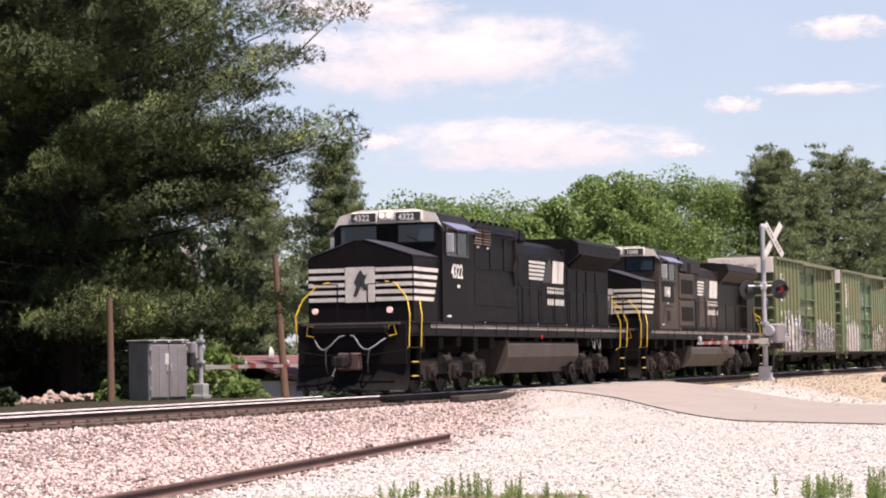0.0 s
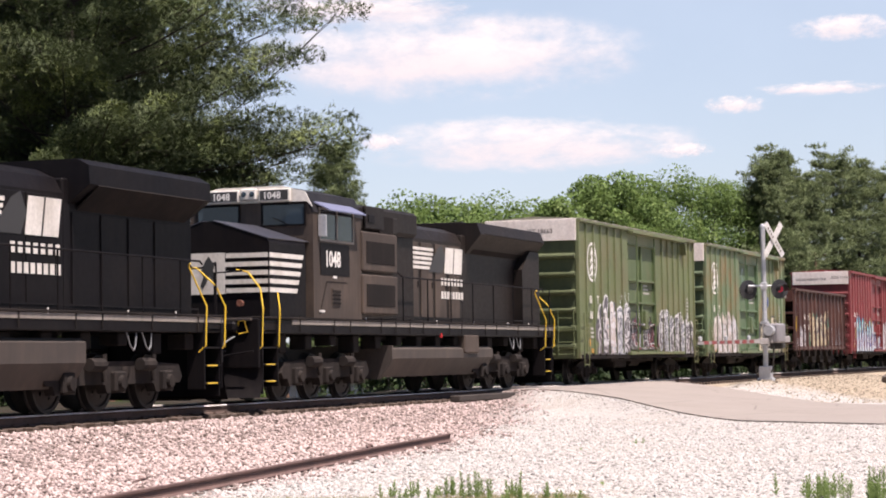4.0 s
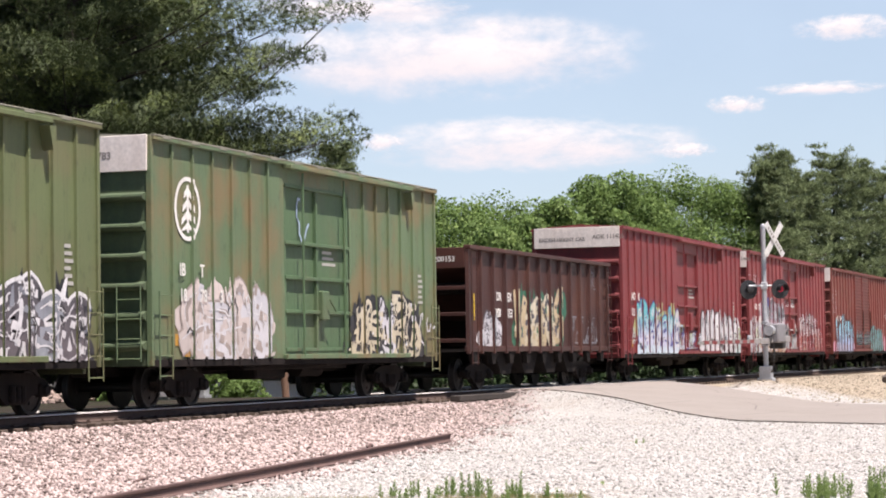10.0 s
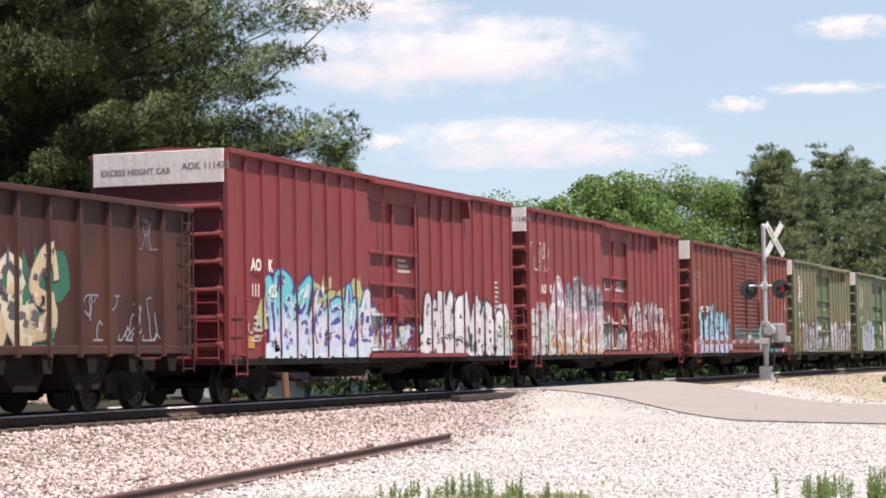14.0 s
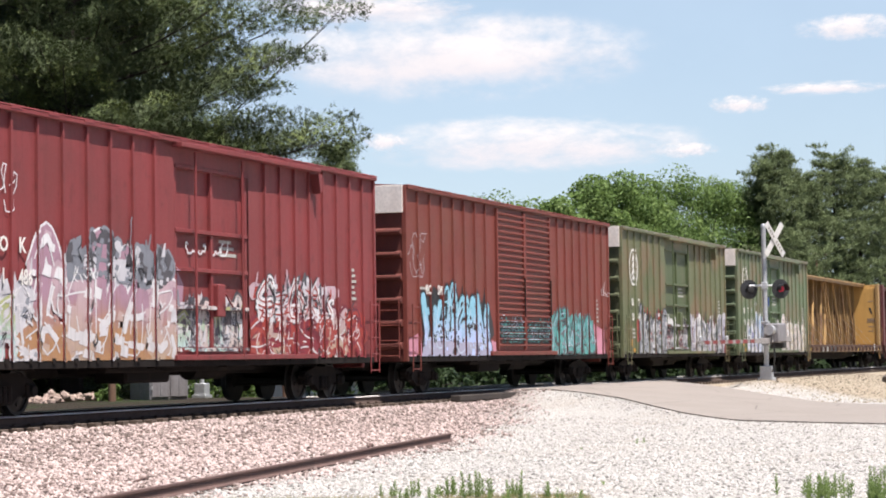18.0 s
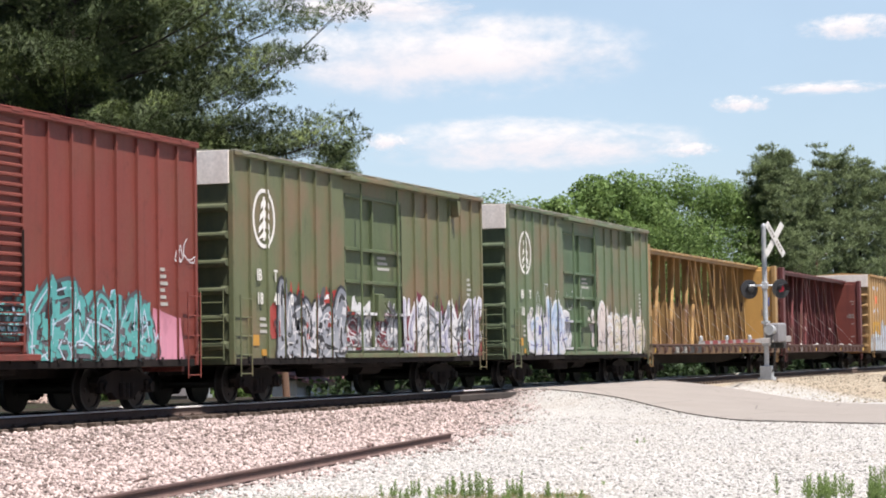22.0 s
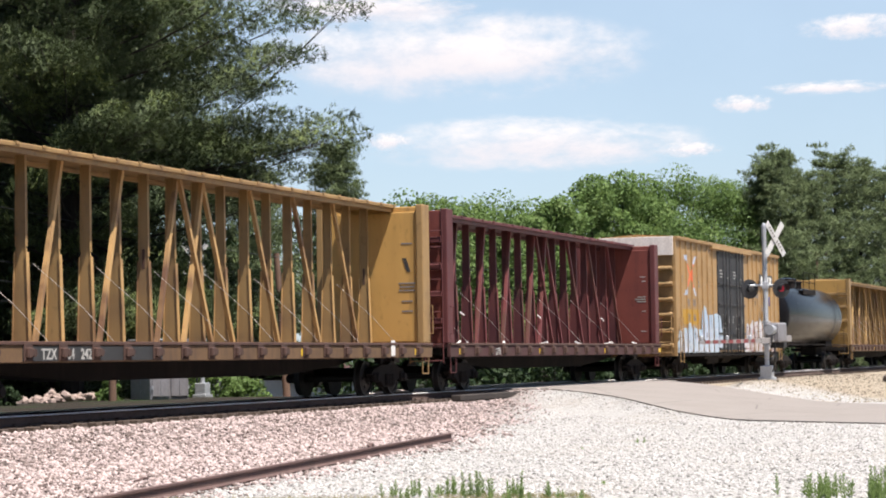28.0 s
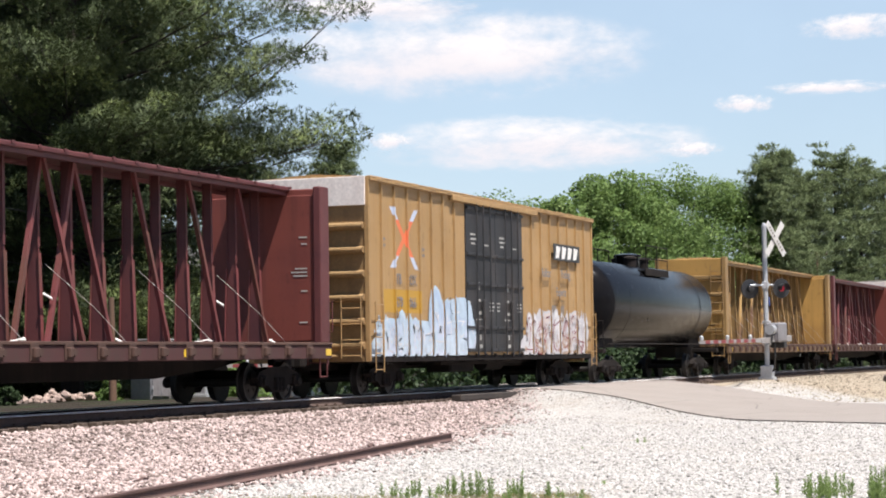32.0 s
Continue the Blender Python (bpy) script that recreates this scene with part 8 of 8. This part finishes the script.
M_BALLAST = stone_material("ballast_stone", (0.22, 0.168, 0.15), (0.51, 0.41, 0.385))
M_PEBBLE = stone_material("limestone_pebble", (0.31, 0.295, 0.275), (0.50, 0.48, 0.455))
M_TANSTONE = stone_material("tan_stone", (0.20, 0.16, 0.12), (0.46, 0.40, 0.31))
bx, by = scatter(118000, 15, 62, 8.4, 19.25, lambda x, y: 0.14 * x < y < 0.68 * x and off_road(x, y) and y > border_y(x) + 0.2 * math.sin(x * 0.9) + 0.5 * rng.normal() and rng.random() < min(1, 42 / x - 0.25))
stones("ballast", bx, by, 0.034, M_BALLAST, "pinkish crushed stone ballast beside the track")
lx, ly = scatter(135000, 18, 58, 2.5, 17.5, lambda x, y: 0.12 * x < y < 0.66 * x and off_road(x, y) and y < border_y(x) + 0.2 * math.sin(x * 0.9) + 0.5 * rng.normal() and rng.random() < min(1, 34 / x - 0.3))
stones("loose_gravel", lx, ly, 0.024, M_PEBBLE, "whitish limestone gravel covering the yard", 0.55)
hx, hy = scatter(6000, 64, 92, 9.5, 17.6, lambda x, y: x > along(RIGHT_EDGE, y) + 0.2)
stones("gravel_heap", hx, hy, 0.03, M_TANSTONE, "coarse tan gravel beside the crossing signal", 0.3)
cx, cy = scatter(5000, 24, 62, TRACK_Y - 0.7, TRACK_Y + 2.6, lambda x, y: off_road(x, y))
stones("crib_stones", cx, cy, 0.05, M_BALLAST, "ballast stones between the ties", 0.2)


# a dark boulder at the road side beyond the signal
def boulder(x, y, r):
    s = Shape()
    n, m = 14, 8
    for j in range(m + 1):
        f = math.pi * j / m
        for i in range(n):
            a = 2 * math.pi * i / n
            d = Vector((math.sin(f) * math.cos(a), math.sin(f) * math.sin(a), math.cos(f)))
            k = r * (1 + 0.35 * noise.noise(d * 1.7 + Vector((3, 1, 5))) + 0.12 * noise.noise(d * 5))
            s.v.append((d.x * k * 1.25, d.y * k, d.z * k * 0.85))
    for j in range(m):
        for i in range(n):
            q = (i + 1) % n
            s.f.append((j * n + i, (j + 1) * n + i, (j + 1) * n + q, j * n + q))
    alone("boulder", s, worn("dark_field_stone", (0.11, 0.09, 0.08), (0.05, 0.04, 0.035), 0.5, 0.9, 0, 2.0, 9, 0.8), "dark rough boulder on gravel beside the road", "rock", m=pose(x, y, ground_z(x, y) + r * 0.4, 0, 0, 30), smooth=True)


boulder(84.3, 12.5, 0.33)


def weed(x, y, h, label, stems):
    """Upright leafy weed stalks."""
    h *= 0.82
    w = thing("weed", pose(x, y, ground_z(x, y) - 0.02), label, "plant", "roadside weeds")
    P = []
    for k in range(stems):
        bx, by = rng.normal(0, 0.05 + 0.012 * stems, 2)
        hh = h * (0.55 + 0.5 * rng.random())
        lean = rng.normal(0, 0.06, 2)
        st = Shape().tube([(bx, by, 0), (bx + lean[0] * hh * 0.5, by + lean[1] * hh * 0.5, hh * 0.5), (bx + lean[0] * hh, by + lean[1] * hh, hh * 0.95)], 0.006, 4, 0.002)
        part("stem", st, M_WEED, w)
        n = int(46 * hh / 0.3)
        for i in range(n):
            f = (i + rng.random()) / n
            a = i * 2.4
            c = Vector((bx + lean[0] * hh * f, by + lean[1] * hh * f, hh * (0.08 + 0.9 * f)))
            out = Vector((math.cos(a), math.sin(a), 0.9 + 0.5 * f)).normalized()
            ln = (0.075 - 0.04 * f) * (0.7 + 0.6 * rng.random())
            sd = out.cross(Vector((0, 0, 1))).normalized() * ln * 0.15
            P.append([tuple(c), tuple(c + out * ln * 0.5 + sd), tuple(c + out * ln), tuple(c + out * ln * 0.5 - sd)])
    part("leaves", quads("leaves", np.array(P), M_WEED), None, w)


for x, y, h, n in ((21.6, 8.65, 0.27, 2), (21.41, 8.27, 0.22, 3), (21.51, 8.04, 0.2, 2), (22.07, 8.18, 0.24, 2), (21.88, 7.95, 0.25, 2), (21.51, 7.62, 0.42, 3), (21.79, 7.53, 0.36, 2), (21.97, 7.34, 0.34, 3), (21.13, 7.2, 0.2, 3), (21.22, 6.97, 0.22, 4), (21.6, 6.69, 0.26, 5), (24.4, 7.0, 0.12, 1), (22.91, 4.58, 0.28, 1), (22.81, 4.39, 0.26, 2), (22.16, 4.11, 0.38, 4), (21.97, 3.97, 0.36, 4), (22.72, 4.02, 0.3, 2), (22.44, 3.83, 0.3, 2), (22.35, 3.6, 0.44, 5), (22.25, 3.46, 0.42, 5), (21.97, 3.32, 0.4, 4), (36.0, 9.55, 0.14, 2), (33.5, 9.9, 0.06, 1), (21.9, 7.95, 0.3, 4), (21.8, 8.35, 0.25, 4), (22.0, 7.6, 0.3, 4), (21.9, 7.2, 0.28, 3), (22.6, 4.15, 0.3, 4), (22.5, 3.95, 0.34, 4), (22.4, 3.45, 0.4, 5)):
    weed(x, y, h, "upright green leafy weed growing in gravel", n)

# short dry grass at the near edge of the gravel
M_DRY = leaf_material("dry_grass", (0.16, 0.15, 0.06), (0.36, 0.31, 0.15), None, 0.3)
q = rng.random((5200, 2))
far, wide = 22.0 + 1.25 * q[:, 0] ** 0.8, -3.4 + 4.9 * q[:, 1]
keep = np.sin(wide * 2.7) + 0.7 * np.sin(wide * 6.1 + far * 3) + 1.3 * rng.random(5200) > 0.1
far, wide = far[keep], wide[keep]
ang = radians(69.93)
gx_, gy_ = far * math.sin(ang) + wide * math.cos(ang), far * math.cos(ang) - wide * math.sin(ang)
roots = np.stack([gx_, gy_, np.full(len(gx_), -0.63)], 1)
blades = tufts(roots, np.tile(np.array([[0.0, 0.0, 1.3]]), (len(roots), 1)), 3, 0.075, 0.004)
tagged(part("dry_grass", quads("dry_grass", blades, M_DRY), None), "short dry yellow-green grass at the edge of gravel", "grass", kind="stuff")

M_BLOCK = worn("pinkish_broken_stone", (0.36, 0.27, 0.23), (0.16, 0.12, 0.1), 0.5, 0.9)
# rubble of pale stone blocks behind the track
for i in range(90):
    a = rng.random(3)
    x, y = 50.2 + 3.6 * a[0], 29.6 + 1.2 * a[1]
    s = 0.04 + 0.11 * a[2] ** 2
    b = Shape().box(-s, s, -s * 0.8, s * 0.8, -s * 0.6, s * 0.6, s * 0.25)
    alone("stone_block", b, M_BLOCK, "pale broken stone block in a heap", "stone", "rubble heap", m=pose(x, y, ground_z(x, y) + s * 0.35 + 0.2 * max(0, 1 - abs(x - 52.0) / 1.6) * rng.random(), 70 * a[0], 60 * a[1], 180 * a[2] + 40 * i))

# low house beyond, below the level of the track
M_ROOF = worn("maroon_shingles", (0.17, 0.075, 0.075), (0.09, 0.045, 0.042), 0.4, 0.85)
M_HOUSE = worn("white_siding", (0.70, 0.70, 0.70), (0.4, 0.38, 0.35), 0.25, 0.6)
house = thing("house", pose(110.5, 50.5, -1.75, 0, 0, 8), "low white house with a maroon roof", "house")
part("wall", Shape().box(-7.5, 7.5, -3.4, 3.4, -0.3, 1.6), M_HOUSE, house)
rf = part("roof", Shape().prism([(-4.1, 1.45), (0, 2.8), (4.1, 1.45), (4.1, 1.6), (0, 2.96), (-4.1, 1.6)], 0, -8.1, 8.1), M_ROOF, house)
for i in range(9):
    z = 1.62 + 1.34 * (i + 0.5) / 9.5
    yy = -4.1 + 4.1 * (i + 0.5) / 9.5
    part("shingle_course", Shape().box(-8.1, 8.1, yy - 0.02, yy + 0.3, z - 0.03, z + 0.03), M_ROOF, rf)
for x in (-5.5, -2.4, 3.2, 5.8):
    w = part("window", Shape().box(x - 0.55, x + 0.55, -3.44, -3.39, 0.35, 1.35, 0.01), M_WHITE, house)
    part("pane", Shape().box(x - 0.45, x + 0.45, -3.455, -3.435, 0.43, 1.27), M_GLASS, w)
part("door", Shape().box(0.1, 1.0, -3.44, -3.39, -0.3, 1.4, 0.01), M_POLE, house)
part("dish", Shape().lathe([(0.0, 0.0), (0.25, 0.05), (0.42, 0.16), (0.40, 0.17), (0.2, 0.07), (0.0, 0.03)], (-3.0, -0.9, 3.0), 1, 16), M_WHITE, house, "round white dish on the roof")


def cloud_material(seed):
    g = Graph("cloud_vapour")
    warp = g.t.nodes.new("ShaderNodeVectorMath")
    warp.operation = "ADD"
    g.put(warp.inputs[0], g.obj)
    warp.inputs[1].default_value = (seed * 3.1, seed * 1.7, seed)
    n = g.noise(g.scaled(warp.outputs[0], 2.2, 1.0, 1), 1.6, 6, 0.6)
    fine = g.noise(g.scaled(warp.outputs[0], 3.0, 1.2, 1), 4.0, 4, 0.6)
    x, y, z = g.split(g.obj)
    low = g.math("MULTIPLY", g.step(y, 0.0, -0.6), 0.5)
    rr = g.math("SQRT", g.math("ADD", g.math("MULTIPLY", x, x), g.math("MULTIPLY", y, y)))
    d = g.math("SUBTRACT", g.math("MULTIPLY_ADD", n, 1.5, g.math("MULTIPLY", fine, 0.35)), g.math("MULTIPLY_ADD", rr, 0.95, 0.25))
    a = g.math("MULTIPLY", g.step(d, -0.28, 0.62), g.step(rr, 1.0, 0.75))
    # Sunlight on the cloud is emitted: whiter above, greyer towards its base.
    e = g.t.nodes.new("ShaderNodeEmission")
    g.put(e.inputs[0], g.mix(g.step(g.math("ADD", y, g.math("MULTIPLY", n, 0.8)), 0.1, 0.8), (0.86, 0.83, 0.86), (1.0, 0.955, 0.945)))
    e.inputs[1].default_value = 0.60
    t = g.t.nodes.new("ShaderNodeBsdfTransparent")
    m = g.t.nodes.new("ShaderNodeMixShader")
    g.put(m.inputs[0], a)
    g.t.links.new(t.outputs[0], m.inputs[1])
    g.t.links.new(e.outputs[0], m.inputs[2])
    g.t.links.new(m.outputs[0], g.out.inputs[0])
    return g.m


# far clouds, drifting slowly: bearing and height in degrees, half width and half height in metres at 1800 m
CLOUDS = []
for i, (az, el, w, h) in enumerate(((70.1, 8.0, 190, 44), (72.2, 5.65, 160, 28), (68.3, 5.75, 24, 9), (77.7, 6.55, 30, 9), (80.6, 8.45, 52, 13), (67.8, 9.3, 110, 16), (79.9, 6.9, 60, 7), (76.3, 5.4, 30, 8))):
    me = Shape().face((-1, -1, 0), (1, -1, 0), (1, 1, 0), (-1, 1, 0)).mesh("cloud", cloud_material(i + 1))
    c = new("cloud", me)
    at = EYE + 1800 * (aim(az, el) - EYE)
    m = look(at, EYE)
    c.scale = (w, h, 1)
    c.visible_shadow = False
    tagged(c, "soft white fair-weather cloud low in the sky", "cloud", "clouds", "structure")
    CLOUDS.append((c, at, m))
# thin glowing veil added to pale and brighten the whole of this side of the sky
def veil_material():
    g = Graph("thin_high_cloud")
    n = g.noise(g.scaled(g.obj, 3.0, 2.0, 1), 1.3, 5, 0.6)
    x, y, z = g.split(g.obj)
    rr = g.math("SQRT", g.math("ADD", g.math("MULTIPLY", x, x), g.math("MULTIPLY", y, y)))
    a = g.math("MULTIPLY", g.math("MULTIPLY_ADD", n, 0.3, 0.34), g.step(rr, 1.0, 0.7))
    e = g.t.nodes.new("ShaderNodeEmission")
    e.inputs[0].default_value, e.inputs[1].default_value = (0.66, 0.83, 1.0, 1), 0.60
    t = g.t.nodes.new("ShaderNodeBsdfTransparent")
    m = g.t.nodes.new("ShaderNodeMixShader")
    g.put(m.inputs[0], a)
    g.t.links.new(t.outputs[0], m.inputs[1])
    g.t.links.new(e.outputs[0], m.inputs[2])
    g.t.links.new(m.outputs[0], g.out.inputs[0])
    return g.m


veil = new("cloud_veil", Shape().face((-1, -1, 0), (1, -1, 0), (1, 1, 0), (-1, 1, 0)).mesh("cloud_veil", veil_material()))
veil.matrix_world = look(EYE + 2100 * (aim(72, 8) - EYE), EYE) @ Matrix.Diagonal((1500, 700, 1, 1))
veil.visible_shadow = False
tagged(veil, "thin pale veil of high cloud across the sky", "cloud", "clouds", "structure")
# ---- what moves ----
def travelled(t):
    """How far the train has gone at t seconds, counted from the middle of the clip."""
    q = t - 16.0
    return 7.41951 * q - 0.0047955 * q * q + 0.0001533 * q ** 3


def motions():
    times = [i * 1.0 for i in range(33)]
    for v, s0 in TRAIN:
        walk(v, [(t, pose(s0 - travelled(t), TRACK_Y, 0)) for t in times])
    drift = Vector((math.cos(radians(69.95)), -math.sin(radians(69.95)), 0))
    for c, at, m in CLOUDS:
        walk(c, [(0.0, m), (32.0, Matrix.Translation(drift * 7.5) @ m)])
    # wheels roll: a row about every 70 degrees of turn
    for w, x, z, r in WHEELS:
        n = int((travelled(32) - travelled(0)) / (r * radians(72))) + 1
        rows = []
        for i in range(n + 1):
            t = 32.0 * i / n
            rows.append((t, Matrix.Translation((x, 0, z)) @ Matrix.Rotation(-(travelled(t) - travelled(0)) / r, 4, "Y")))
        walk(w, rows)


motions()
